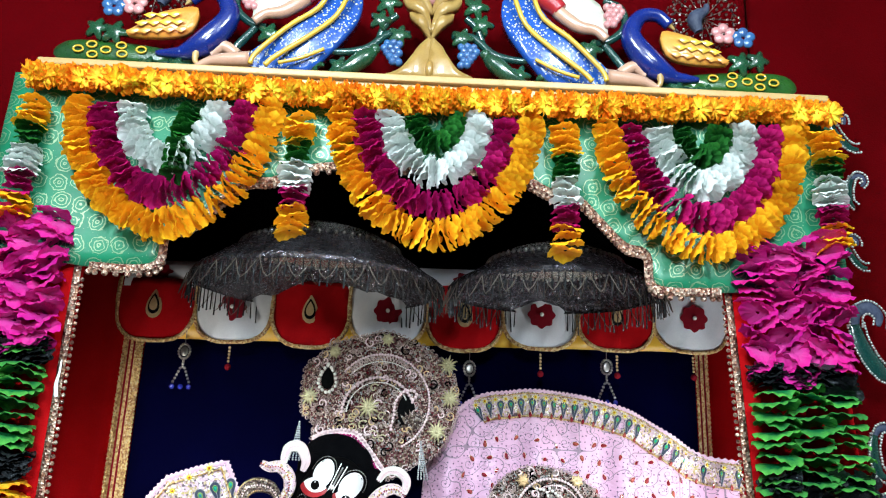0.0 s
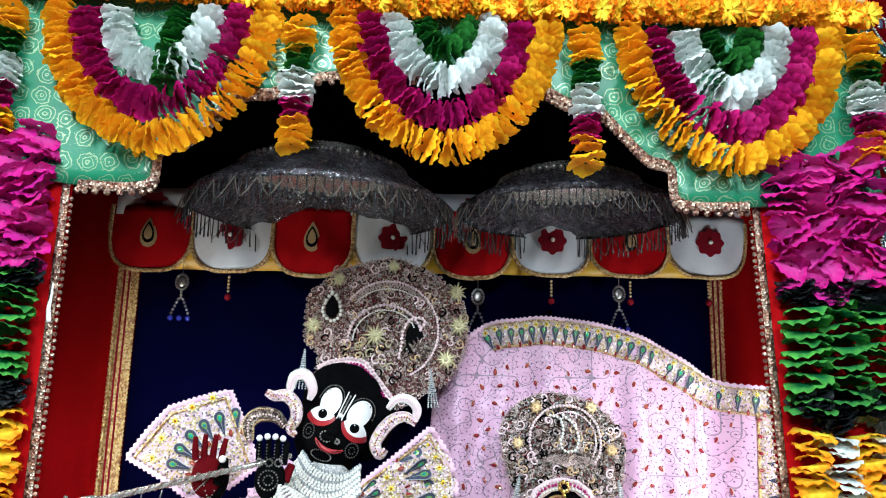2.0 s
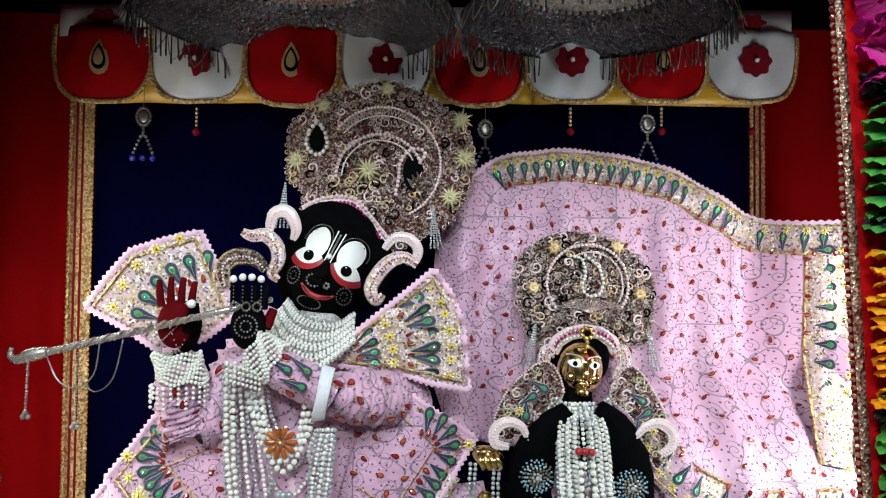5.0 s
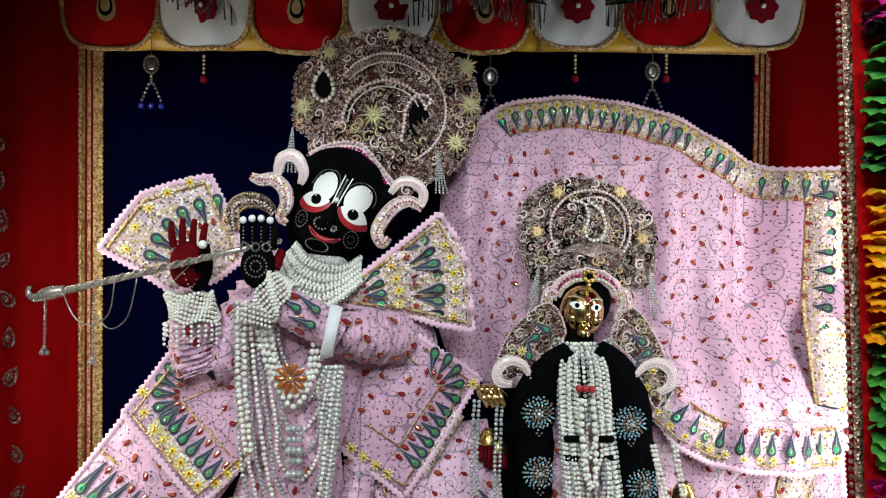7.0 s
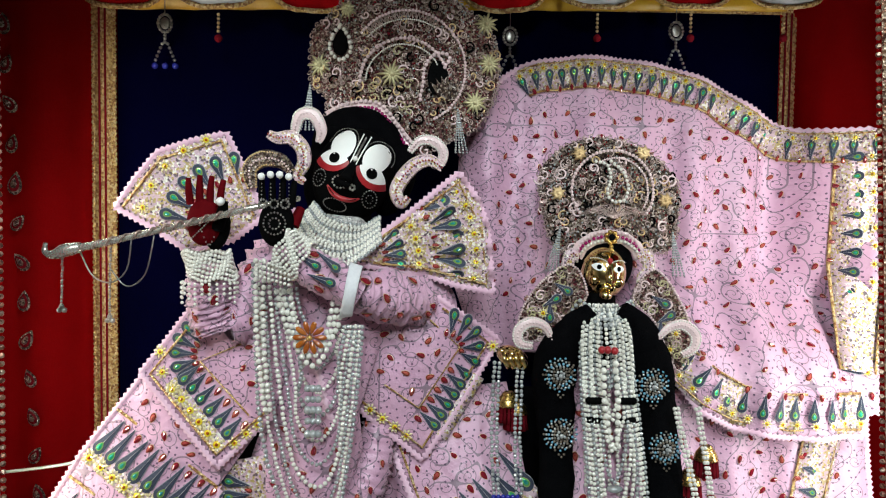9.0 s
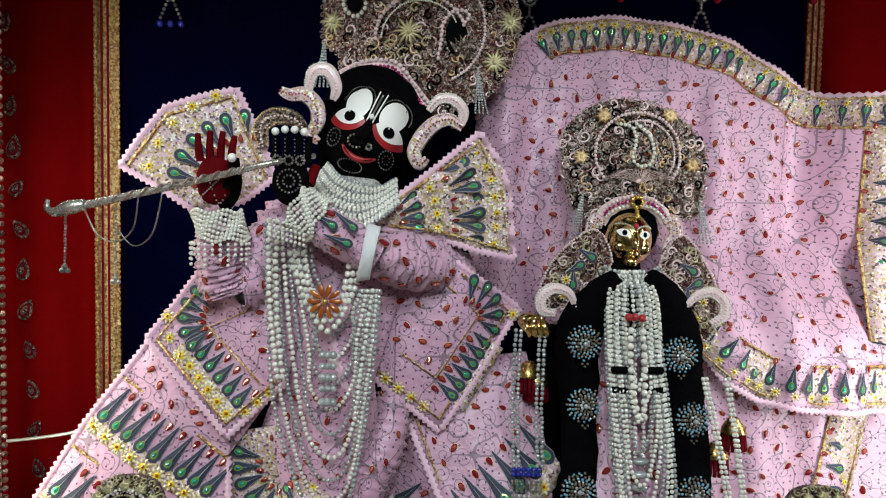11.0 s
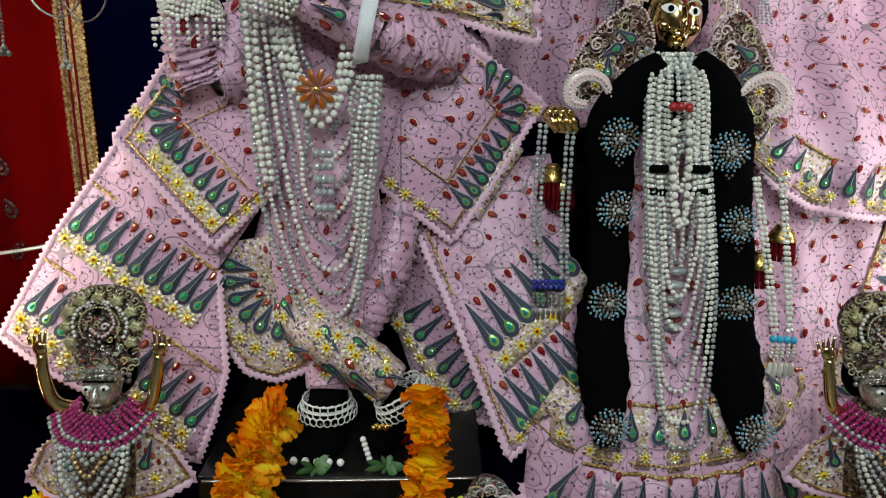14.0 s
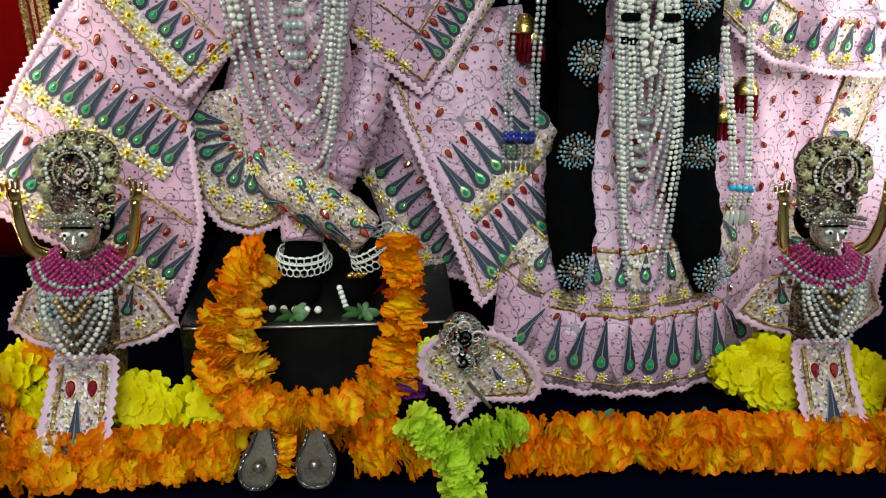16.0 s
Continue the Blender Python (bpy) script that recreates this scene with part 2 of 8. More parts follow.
M = {
    "pink": printed_cloth("pink_printed_satin", (0.555, 0.298, 0.432), (0.62, 0.385, 0.505), (0.16, 0.12, 0.15), (0.05, 0.02, 0.06), 0.050),
    "cream": sequin_mat("bead_and_crystal_embroidery", ((0.62, 0.42, 0.49), (0.64, 0.45, 0.51), (0.48, 0.36, 0.12), (0.62, 0.44, 0.50), (0.14, 0.09, 0.11), (0.64, 0.47, 0.50), (0.86, 0.82, 0.72), (0.52, 0.40, 0.20)), 0.0052, 0.35, 0.05, 0.35, 0.25),
    "rickrack": surface("pink_rickrack_braid", (0.66, 0.40, 0.52), (0.72, 0.50, 0.60), rough=0.6),
    "gold_braid": sequin_mat("gold_braid", ((0.46, 0.27, 0.09), (0.66, 0.44, 0.17), (0.34, 0.16, 0.06), (0.68, 0.50, 0.26)), 0.006, 0.45, 0.4, 0.9, 0.3),
    "gold_lace": surface("gold_lace", (0.70, 0.52, 0.28), (0.45, 0.28, 0.12), rough=0.42, metal=0.6, bump=0.6),
    "trim": sequin_mat("copper_sequin_trim", ((0.40, 0.20, 0.12), (0.72, 0.52, 0.38), (0.16, 0.06, 0.04), (0.42, 0.30, 0.22)), 0.006, 0.4, 0.6),
    "navy_dye": surface("navy_thread", (0.012, 0.018, 0.045), (0.045, 0.055, 0.085), rough=0.7, bump=0.5, scale=110.0),
    "navy_edge": surface("silver_grey_thread", (0.34, 0.33, 0.34), (0.16, 0.17, 0.20), rough=0.5),
    "olive_thread": surface("yellow_green_thread", (0.20, 0.26, 0.06), (0.10, 0.16, 0.05), rough=0.5),
    "silver_thread": surface("silver_thread", (0.55, 0.55, 0.5), (0.3, 0.3, 0.28), rough=0.35, metal=0.7),
    "green_foil": surface("green_foil", (0.06, 0.45, 0.15), (0.30, 0.55, 0.12), rough=0.2, metal=0.5, vary=0.6),
    "teal_gem": surface("teal_glass_gem", (0.02, 0.30, 0.22), (0.02, 0.16, 0.22), rough=0.08, coat=1.0, vary=0.6),
    "red_gem": surface("amber_red_glass_gem", (0.20, 0.010, 0.020), (0.40, 0.085, 0.06), rough=0.1, coat=1.0, vary=0.8),
    "amber_gem": surface("amber_glass_gem", (0.26, 0.05, 0.006), (0.42, 0.14, 0.012), rough=0.12, coat=0.8),
    "gold": surface("gold_metal", (0.80, 0.55, 0.18), (0.60, 0.38, 0.10), rough=0.28, metal=1.0, bump=0.1),
    "brass": surface("polished_brass", (0.82, 0.66, 0.30), (0.70, 0.50, 0.20), rough=0.14, metal=1.0, bump=0.05),
    "yellow_bead": surface("yellow_glass_bead", (0.66, 0.46, 0.02), (0.78, 0.68, 0.06), rough=0.2, coat=0.6),
    "white_petal": surface("crystal_petal", (0.76, 0.68, 0.44), (0.62, 0.50, 0.22), rough=0.2, coat=0.6),
    "pearl": surface("pearl", (0.72, 0.70, 0.63), (0.55, 0.53, 0.48), rough=0.16, coat=0.7, bump=0.05),
    "grey_pearl": surface("silver_grey_pearl", (0.45, 0.47, 0.46), (0.28, 0.30, 0.31), rough=0.2, metal=0.3, coat=0.6, bump=0.05),
    "magenta_bead": surface("magenta_bead", (0.26, 0.006, 0.085), (0.36, 0.03, 0.16), rough=0.2, coat=0.7, bump=0.05),
    "blue_bead": surface("royal_blue_bead", (0.02, 0.03, 0.30), (0.02, 0.02, 0.18), rough=0.2, coat=0.7),
    "teal_bead": surface("dusty_blue_bead", (0.10, 0.28, 0.40), (0.16, 0.34, 0.44), rough=0.25, coat=0.5),
    "cyan_bead": surface("turquoise_bead", (0.04, 0.42, 0.62), (0.03, 0.30, 0.50), rough=0.25, coat=0.5),
    "black": surface("black_stone", (0.0015, 0.0015, 0.0017), (0.003, 0.003, 0.003), rough=0.78, bump=0.05),
    "bright_silver": surface("polished_silver", (0.72, 0.69, 0.62), (0.42, 0.39, 0.33), rough=0.26, metal=0.75, bump=0.1),
    "dull_silver": surface("dull_pewter", (0.21, 0.175, 0.14), (0.09, 0.075, 0.06), rough=0.55, metal=0.6, scale=20, bump=0.6),
    "pearl_mesh": sequin_mat("close_set_pearl_mesh", ((0.72, 0.70, 0.66), (0.60, 0.58, 0.55), (0.78, 0.76, 0.72), (0.40, 0.39, 0.38)), 0.006, 0.25, 0.1),
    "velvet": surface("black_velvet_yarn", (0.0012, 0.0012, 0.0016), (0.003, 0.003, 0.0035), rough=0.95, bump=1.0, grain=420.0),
    "henna": surface("red_henna_paint", (0.075, 0.002, 0.004), (0.11, 0.004, 0.006), rough=0.8),
    "paint_white": surface("white_paint", (0.82, 0.81, 0.78), (0.76, 0.75, 0.72), rough=0.4, bump=0.1),
    "paint_red": surface("red_paint", (0.35, 0.015, 0.02), (0.25, 0.01, 0.015), rough=0.35),
    "silver": surface("worn_silver", (0.42, 0.40, 0.37), (0.16, 0.15, 0.14), rough=0.32, metal=0.9, scale=18, bump=0.5),
    "dark_silver": surface("tarnished_embossed_silver", (0.34, 0.33, 0.36), (0.018, 0.015, 0.022), rough=0.25, metal=0.9, scale=42, grain=85, bump=1.0, deep=0.012),
    "filigree": sequin_mat("wire_and_bead_filigree", ((0.10, 0.05, 0.04), (0.42, 0.32, 0.25), (0.04, 0.02, 0.02), (0.30, 0.14, 0.14), (0.20, 0.14, 0.09), (0.55, 0.46, 0.38), (0.14, 0.02, 0.03)), 0.0045),
    "dull_filigree": sequin_mat("antique_wire_filigree", ((0.08, 0.05, 0.035), (0.26, 0.21, 0.15), (0.05, 0.03, 0.03), (0.24, 0.16, 0.13), (0.48, 0.42, 0.37)), 0.005),
    "wire": surface("silver_pink_wire", (0.52, 0.40, 0.37), (0.28, 0.17, 0.15), rough=0.3, metal=0.7),
    "pink_pearl": surface("pink_seed_pearl", (0.72, 0.55, 0.55), (0.55, 0.40, 0.42), rough=0.3, coat=0.5),
    "straw": surface("pale_gold_straw", (0.52, 0.48, 0.28), (0.35, 0.30, 0.15), rough=0.35, metal=0.4),
    "red_velvet": surface("red_velvet", (0.135, 0.001, 0.003), (0.09, 0.001, 0.002), rough=0.95, scale=4, sheen=0.0, bump=0.4),
    "deep_red": surface("deep_red_curtain", (0.46, 0.005, 0.007), (0.32, 0.003, 0.004), rough=0.95, scale=5, sheen=0.0, bump=0.4),
    "blue_velvet": surface("navy_blue_velvet", (0.0002, 0.0003, 0.012), (0.0002, 0.0002, 0.006), rough=0.95, scale=5, sheen=0.0, bump=0.4),
    "navy_cloth": surface("navy_altar_cloth", (0.0008, 0.001, 0.008), (0.0005, 0.0005, 0.004), rough=0.9, bump=0.4),
    "yellow_satin": surface("yellow_satin", (0.70, 0.42, 0.03), (0.55, 0.30, 0.02), rough=0.4),
    "red_satin": surface("red_satin", (0.34, 0.004, 0.006), (0.20, 0.002, 0.003), rough=0.8, scale=10, bump=0.4),
    "white_satin": surface("white_satin", (0.62, 0.62, 0.64), (0.46, 0.46, 0.50), rough=0.7, scale=10, bump=0.4),
    "maroon": surface("maroon_felt", (0.17, 0.008, 0.015), (0.11, 0.005, 0.01), rough=0.9),
    "green_brocade": paisley_cloth("green_brocade", (0.006, 0.19, 0.085), (0.010, 0.11, 0.05), (0.36, 0.44, 0.26), 0.055, 0.4, 0.72),
    "wood_gold": surface("gold_painted_wood", (0.42, 0.28, 0.10), (0.30, 0.18, 0.05), rough=0.4, coat=0.4),
    "wood_cream": surface("cream_painted_wood", (0.32, 0.20, 0.055), (0.22, 0.12, 0.025), rough=0.35, coat=0.6),
    "wood_green": surface("dark_green_lacquer", (0.004, 0.03, 0.025), (0.006, 0.04, 0.025), rough=0.25, coat=0.8),
    "leaf_green": surface("leaf_green_lacquer", (0.008, 0.06, 0.022), (0.012, 0.035, 0.02), rough=0.28, coat=0.8),
    "tail_green": surface("mottled_green_lacquer", (0.015, 0.075, 0.008), (0.008, 0.03, 0.014), rough=0.3, coat=0.7),
    "wood_blue": surface("blue_lacquer", (0.004, 0.018, 0.16), (0.004, 0.010, 0.09), rough=0.25, coat=0.8),
    "drape_blue": surface("bright_blue_lacquer", (0.015, 0.075, 0.34), (0.008, 0.045, 0.22), rough=0.25, coat=0.8),
    "pale_blue": surface("pale_blue_lacquer", (0.03, 0.10, 0.24), (0.03, 0.06, 0.16), rough=0.25, coat=0.8),
    "wood_orange": surface("orange_lacquer", (0.58, 0.22, 0.03), (0.48, 0.30, 0.05), rough=0.35, coat=0.7),
    "blush": surface("pale_pink_lacquer", (0.48, 0.22, 0.21), (0.40, 0.17, 0.17), rough=0.3, coat=0.7),
    "buff": surface("buff_lacquer", (0.46, 0.27, 0.18), (0.38, 0.21, 0.14), rough=0.3, coat=0.7),
    "wood_white": surface("off_white_lacquer", (0.50, 0.49, 0.40), (0.36, 0.37, 0.28), rough=0.35, coat=0.5),
    "wood_yellow": surface("yellow_lacquer", (0.55, 0.36, 0.02), (0.46, 0.26, 0.02), rough=0.35, coat=0.7),
    "hall_paint": surface("beige_hall_paint", (0.30, 0.27, 0.22), (0.26, 0.23, 0.19), rough=0.8, scale=3),
    "hall_floor": surface("hall_marble", (0.25, 0.23, 0.21), (0.18, 0.17, 0.15), rough=0.3, scale=3),
    "granite": surface("polished_black_granite", (0.004, 0.004, 0.004), (0.012, 0.012, 0.011), rough=0.3, grain=600, bump=0.05),
    "leaf": surface("basil_leaf", (0.05, 0.13, 0.04), (0.09, 0.20, 0.06), rough=0.5),
    "foil_black": surface("black_foil_ribbon", (0.02, 0.025, 0.028), (0.12, 0.13, 0.14), rough=0.22, metal=0.6, bump=0.6),
    "p_orange": petal_mat("marigold_petal", (0.99, 0.72, 0.012), (0.99, 0.20, 0.002), (0.95, 0.12, 0.001)),
    "p_fringe": petal_mat("yellow_orange_fringe", (0.99, 0.76, 0.03), (0.99, 0.27, 0.005), (0.98, 0.20, 0.003)),
    "p_two": petal_mat("orange_yellow_petal", (0.99, 0.88, 0.05), (0.98, 0.33, 0.006), (0.96, 0.26, 0.005)),
    "p_yellow": petal_mat("golden_yellow_petal", (0.90, 0.42, 0.006), (0.98, 0.58, 0.012), (0.95, 0.48, 0.008)),
    "p_lemon": petal_mat("lemon_petal", (0.86, 0.70, 0.005), (0.98, 0.92, 0.012), (0.84, 0.78, 0.01)),
    "p_lime": petal_mat("lime_petal", (0.58, 0.78, 0.04), (0.82, 0.98, 0.10), (0.70, 0.88, 0.07)),
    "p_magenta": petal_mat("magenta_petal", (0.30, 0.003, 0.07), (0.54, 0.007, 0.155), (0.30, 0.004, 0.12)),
    "p_fuchsia": petal_mat("fuchsia_petal", (0.62, 0.06, 0.30), (0.66, 0.010, 0.25), (0.42, 0.004, 0.26)),
    "p_white": petal_mat("white_petal_cloth", (0.68, 0.74, 0.70), (0.84, 0.88, 0.85), (0.72, 0.77, 0.74)),
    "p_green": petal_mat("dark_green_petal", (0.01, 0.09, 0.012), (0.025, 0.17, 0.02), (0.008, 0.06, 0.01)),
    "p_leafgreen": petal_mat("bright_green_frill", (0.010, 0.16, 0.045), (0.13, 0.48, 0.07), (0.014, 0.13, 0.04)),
    "p_purple": petal_mat("purple_petal", (0.09, 0.005, 0.12), (0.14, 0.01, 0.2), (0.06, 0.004, 0.08)),
}


# ---------------------------------------------------------------- building tools
from mathutils.geometry import delaunay_2d_cdt


def finish(ob, mats, smooth=True):
    for m in mats if isinstance(mats, (list, tuple)) else [mats]:
        ob.data.materials.append(M[m])
    if smooth:
        ob.data.polygons.foreach_set("use_smooth", [True] * len(ob.data.polygons))
    return ob


def part(name, bm, mats, parent=None, label="", smooth=True):
    data = bpy.data.meshes.new(name)
    bm.to_mesh(data)
    bm.free()
    ob = finish(new(name, data), mats, smooth)
    if parent:
        ob.parent = parent
    if label:
        tagged(ob, label)
    return ob


def thing(name, label, category, group="", kind=""):
    return tagged(new(name), label, category, group, kind)


def piece(name, data, parent, m):
    ob = new(name, data)
    ob.parent = parent
    ob.matrix_local = m
    return ob


def box(bm, x0, x1, y0, y1, z0, z1, mi=0, bevel=0.0):
    r = bmesh.ops.create_cube(bm, size=1, matrix=Matrix.LocRotScale(((x0 + x1) / 2, (y0 + y1) / 2, (z0 + z1) / 2), None, (x1 - x0, y1 - y0, z1 - z0)))
    faces = {f for v in r["verts"] for f in v.link_faces}
    for f in faces:
        f.material_index = mi
    if bevel:
        bmesh.ops.bevel(bm, geom=list({e for f in faces for e in f.edges}), offset=bevel, segments=2, affect="EDGES", profile=0.5)


def ellipsoid(bm, c, r, rot=(0, 0, 0), mi=0, u=16, v=10):
    m = Matrix.LocRotScale(c, Euler([radians(a) for a in rot]), r)
    res = bmesh.ops.create_uvsphere(bm, u_segments=u, v_segments=v, radius=1, matrix=m)
    for f in {f for w in res["verts"] for f in w.link_faces}:
        f.material_index = mi


def spline(pts, n):
    """n points along a smooth curve through pts."""
    p = [Vector(q) for q in pts]
    if len(p) == 2:
        return [p[0].lerp(p[1], i / (n - 1)) for i in range(n)]
    out = []
    for i in range(n):
        s = i / (n - 1) * (len(p) - 1)
        k = min(int(s), len(p) - 2)
        u = s - k
        a, b, c, d = p[max(k - 1, 0)], p[k], p[k + 1], p[min(k + 2, len(p) - 1)]
        out.append(0.5 * (2 * b + (c - a) * u + (2 * a - 5 * b + 4 * c - d) * u * u + (3 * b - a - 3 * c + d) * u ** 3))
    return out


def even(pts, step):
    """Points at even steps along a smooth curve through pts, with the tangent at each."""
    fine = spline(pts, max(40, 12 * len(pts)))
    cum = [0.0]
    for a, b in zip(fine, fine[1:]):
        cum.append(cum[-1] + (b - a).length)
    n = max(2, int(round(cum[-1] / step)) + 1)
    out, k = [], 0
    for i in range(n):
        s = cum[-1] * i / (n - 1)
        while k < len(fine) - 2 and cum[k + 1] < s:
            k += 1
        u = (s - cum[k]) / max(cum[k + 1] - cum[k], 1e-9)
        out.append((fine[k].lerp(fine[k + 1], u), (fine[k + 1] - fine[k]).normalized()))
    return out


def tube(bm, pts, radii, sides=10, mi=0, n=0, flat=1.0, ruck=0.0):
    """A round body along a curve; radii follow it. flat squeezes it in depth, ruck adds gathers."""
    n = n or max(3, 4 * len(pts))
    line = spline(pts, n)
    rr = [r[0] for r in spline([(r, 0, 0) for r in (radii if len(radii) > 1 else radii * 2)], n)]
    rings = []
    for i, p in enumerate(line):
        t = (line[min(i + 1, n - 1)] - line[max(i - 1, 0)]).normalized()
        side = t.cross(Vector((0, 1, 0)))
        side = side.normalized() if side.length > 0.05 else Vector((1, 0, 0))
        back = side.cross(t).normalized()
        r = rr[i] * (1 + (ruck * math.sin(i * 2.2) if ruck else 0))
        rings.append([bm.verts.new(p + r * (1 + (2.2 * ruck * noise.noise(Vector((7 * p.x, 3 * a, 45 * i / n))) if ruck else 0)) * (math.cos(a) * side + flat * math.sin(a) * back)) for a in (2 * math.pi * k / sides for k in range(sides))])
    for a, b in zip(rings, rings[1:]):
        for k in range(sides):
            f = bm.faces.new((a[k], a[(k + 1) % sides], b[(k + 1) % sides], b[k]))
            f.material_index = mi
    for ring in (rings[0], rings[-1]):
        f = bm.faces.new(ring)
        f.material_index = mi


def beads(bm, centres, r, mi=0, u=7, v=5):
    """Small round beads, joined."""
    base = []
    for j in range(1, v):
        for i in range(u):
            a, b = 2 * math.pi * i / u, math.pi * j / v
            base.append((math.sin(b) * math.cos(a), math.sin(b) * math.sin(a), math.cos(b)))
    for c in centres:
        c = Vector(c)
        vs = [bm.verts.new(c + r * Vector(p)) for p in base]
        top, low = bm.verts.new(c + Vector((0, 0, r))), bm.verts.new(c - Vector((0, 0, r)))
        for i in range(u):
            k = (i + 1) % u
            fs = [bm.faces.new((top, vs[i], vs[k])), bm.faces.new((low, vs[(v - 2) * u + k], vs[(v - 2) * u + i]))]
            for j in range(v - 2):
                fs.append(bm.faces.new((vs[j * u + i], vs[(j + 1) * u + i], vs[(j + 1) * u + k], vs[j * u + k])))
            for f in fs:
                f.material_index = mi


def bead_string(name, parent, pts, r, mat, label="", gap=2.2):
    bm = bmesh.new()
    beads(bm, [p + Vector((random.uniform(-1, 1), random.uniform(-1, 1), random.uniform(-1, 1))) * r * 0.22 for p, _ in even(pts, r * gap)], r)
    return tagged(part(name, bm, mat, parent, label), kind="stuff")


def smooth_outline(pts, n):
    """A closed smooth outline through pts."""
    k = len(pts)
    ring = [(*pts[i % k], 0) for i in range(-1, k + 2)]
    fine = spline(ring, (k + 2) * n + 1)[n:-n - 1]
    return [(p.x, p.y) for p in fine]


def dense(pts, step):
    out = []
    for (ax, ay), (bx, by) in zip(pts, pts[1:] + pts[:1]):
        n = max(1, int(math.hypot(bx - ax, by - ay) / step))
        out += [(ax + (bx - ax) * i / n, ay + (by - ay) * i / n) for i in range(n)]
    return out


def area2(p):
    return sum(a[0] * b[1] - b[0] * a[1] for a, b in zip(p, p[1:] + p[:1]))


def inside(x, z, poly):
    c = False
    for (ax, az), (bx, bz) in zip(poly, poly[1:] + poly[:1]):
        if (az > z) != (bz > z) and x < (bx - ax) * (z - az) / (bz - az) + ax:
            c = not c
    return c


def sheet(bm, outline, f, step=0.03, thick=0.006, mi=0):
    """A cloth or board of the given outline in x and z, whose front follows y = f(x, z)."""
    pts = dense(outline, step)
    if area2(pts) < 0:
        pts.reverse()
    n = len(pts)
    xs, zs = [p[0] for p in pts], [p[1] for p in pts]
    grid = []
    for i in range(int((max(xs) - min(xs)) / step) + 1):
        for j in range(int((max(zs) - min(zs)) / step) + 1):
            x, z = min(xs) + (i + 0.5 * (j % 2)) * step, min(zs) + j * step
            if inside(x, z, pts) and min((x - p[0]) ** 2 + (z - p[1]) ** 2 for p in pts) > (0.45 * step) ** 2:
                grid.append((x, z))
    vs, _, fs, _, _, _ = delaunay_2d_cdt([Vector(p) for p in pts + grid], [], [list(range(n))], 1, 1e-5)
    front = [bm.verts.new((v.x, f(v.x, v.y), v.y)) for v in vs]
    back = [bm.verts.new((v.x, f(v.x, v.y) + thick, v.y)) for v in vs]
    count = {}
    for t in fs:
        a = sum(vs[t[k]].x * vs[t[(k + 1) % len(t)]].y - vs[t[(k + 1) % len(t)]].x * vs[t[k]].y for k in range(len(t)))
        t = list(t) if a > 0 else list(reversed(t))
        bm.faces.new([front[k] for k in t]).material_index = mi
        bm.faces.new([back[k] for k in reversed(t)]).material_index = mi
        for k in range(len(t)):
            e = (t[k], t[(k + 1) % len(t)])
            count[e] = 1
    for a, b in count:
        if (b, a) not in count:
            bm.faces.new((front[b], front[a], back[a], back[b])).material_index = mi


def rickrack(bm, line, f, width=0.0105, pitch=0.0068, lift=0.004, mi=0):
    """A toothed braid along a line in x and z, lying on f."""
    pts = []
    for (ax, az), (bx, bz) in zip(line, line[1:]):
        n = max(1, int(math.hypot(bx - ax, bz - az) / pitch))
        nx, nz = -(bz - az), bx - ax
        ln = math.hypot(nx, nz) or 1
        pts += [(ax + (bx - ax) * i / n, az + (bz - az) * i / n, nx / ln, nz / ln) for i in range(n)]
    pts.append((*line[-1], pts[-1][2], pts[-1][3]))
    rows = []
    for i, (x, z, nx, nz) in enumerate(pts):
        w = width * (0.95 if i % 2 else 0.40)
        y = f(x, z) - lift
        rows.append([bm.verts.new((x - nx * w, y + 0.003, z - nz * w)), bm.verts.new((x, y - 0.002, z)), bm.verts.new((x + nx * w, y + 0.003, z + nz * w))])
    for a, b in zip(rows, rows[1:]):
        for k in range(2):
            bm.faces.new((a[k], b[k], b[k + 1], a[k + 1])).material_index = mi


def ribbon(bm, line, f, width, lift=0.003, mi=0, thick=0.003):
    """A flat band along a line in x and z, lying on f."""
    rows = []
    for i, (x, z) in enumerate(line):
        (ax, az), (bx, bz) = line[max(i - 1, 0)], line[min(i + 1, len(line) - 1)]
        nx, nz = -(bz - az), bx - ax
        ln = math.hypot(nx, nz) or 1
        row = []
        for s, d in ((-1, 0), (-1, thick), (1, thick), (1, 0)):
            px, pz = x + s * nx / ln * width / 2, z + s * nz / ln * width / 2
            row.append(bm.verts.new((px, f(px, pz) - lift - d, pz)))
        rows.append(row)
    for a, b in zip(rows, rows[1:]):
        for k in range(3):
            bm.faces.new((a[k], b[k], b[k + 1], a[k + 1])).material_index = mi


def on_cloth(f, x, z, turn=0.0, size=1.0, lift=0.003):
    """The pose of a motif that lies on y = f(x, z), turned by so many degrees."""
    e = 0.01
    fx, fz = (f(x + e, z) - f(x - e, z)) / (2 * e), (f(x, z + e) - f(x, z - e)) / (2 * e)
    nrm = Vector((fx, -1, fz)).normalized()
    up = Vector((-math.sin(radians(turn)), 0, math.cos(radians(turn))))
    up = (up - nrm * up.dot(nrm)).normalized()
    side = up.cross(nrm)
    m = Matrix((side, -nrm, up)).transposed().to_4x4()
    m.translation = Vector((x, f(x, z), z)) + nrm * lift
    return m @ Matrix.Diagonal((size, size, size, 1))


def drop_ring(w, h, z0, y, n=14, power=1.4):
    out = []
    for k in range(n):
        a = 2 * math.pi * k / n
        out.append((w * math.sin(a) * abs(math.sin(a / 2)) ** power, y, z0 + h * math.cos(a)))
    return out


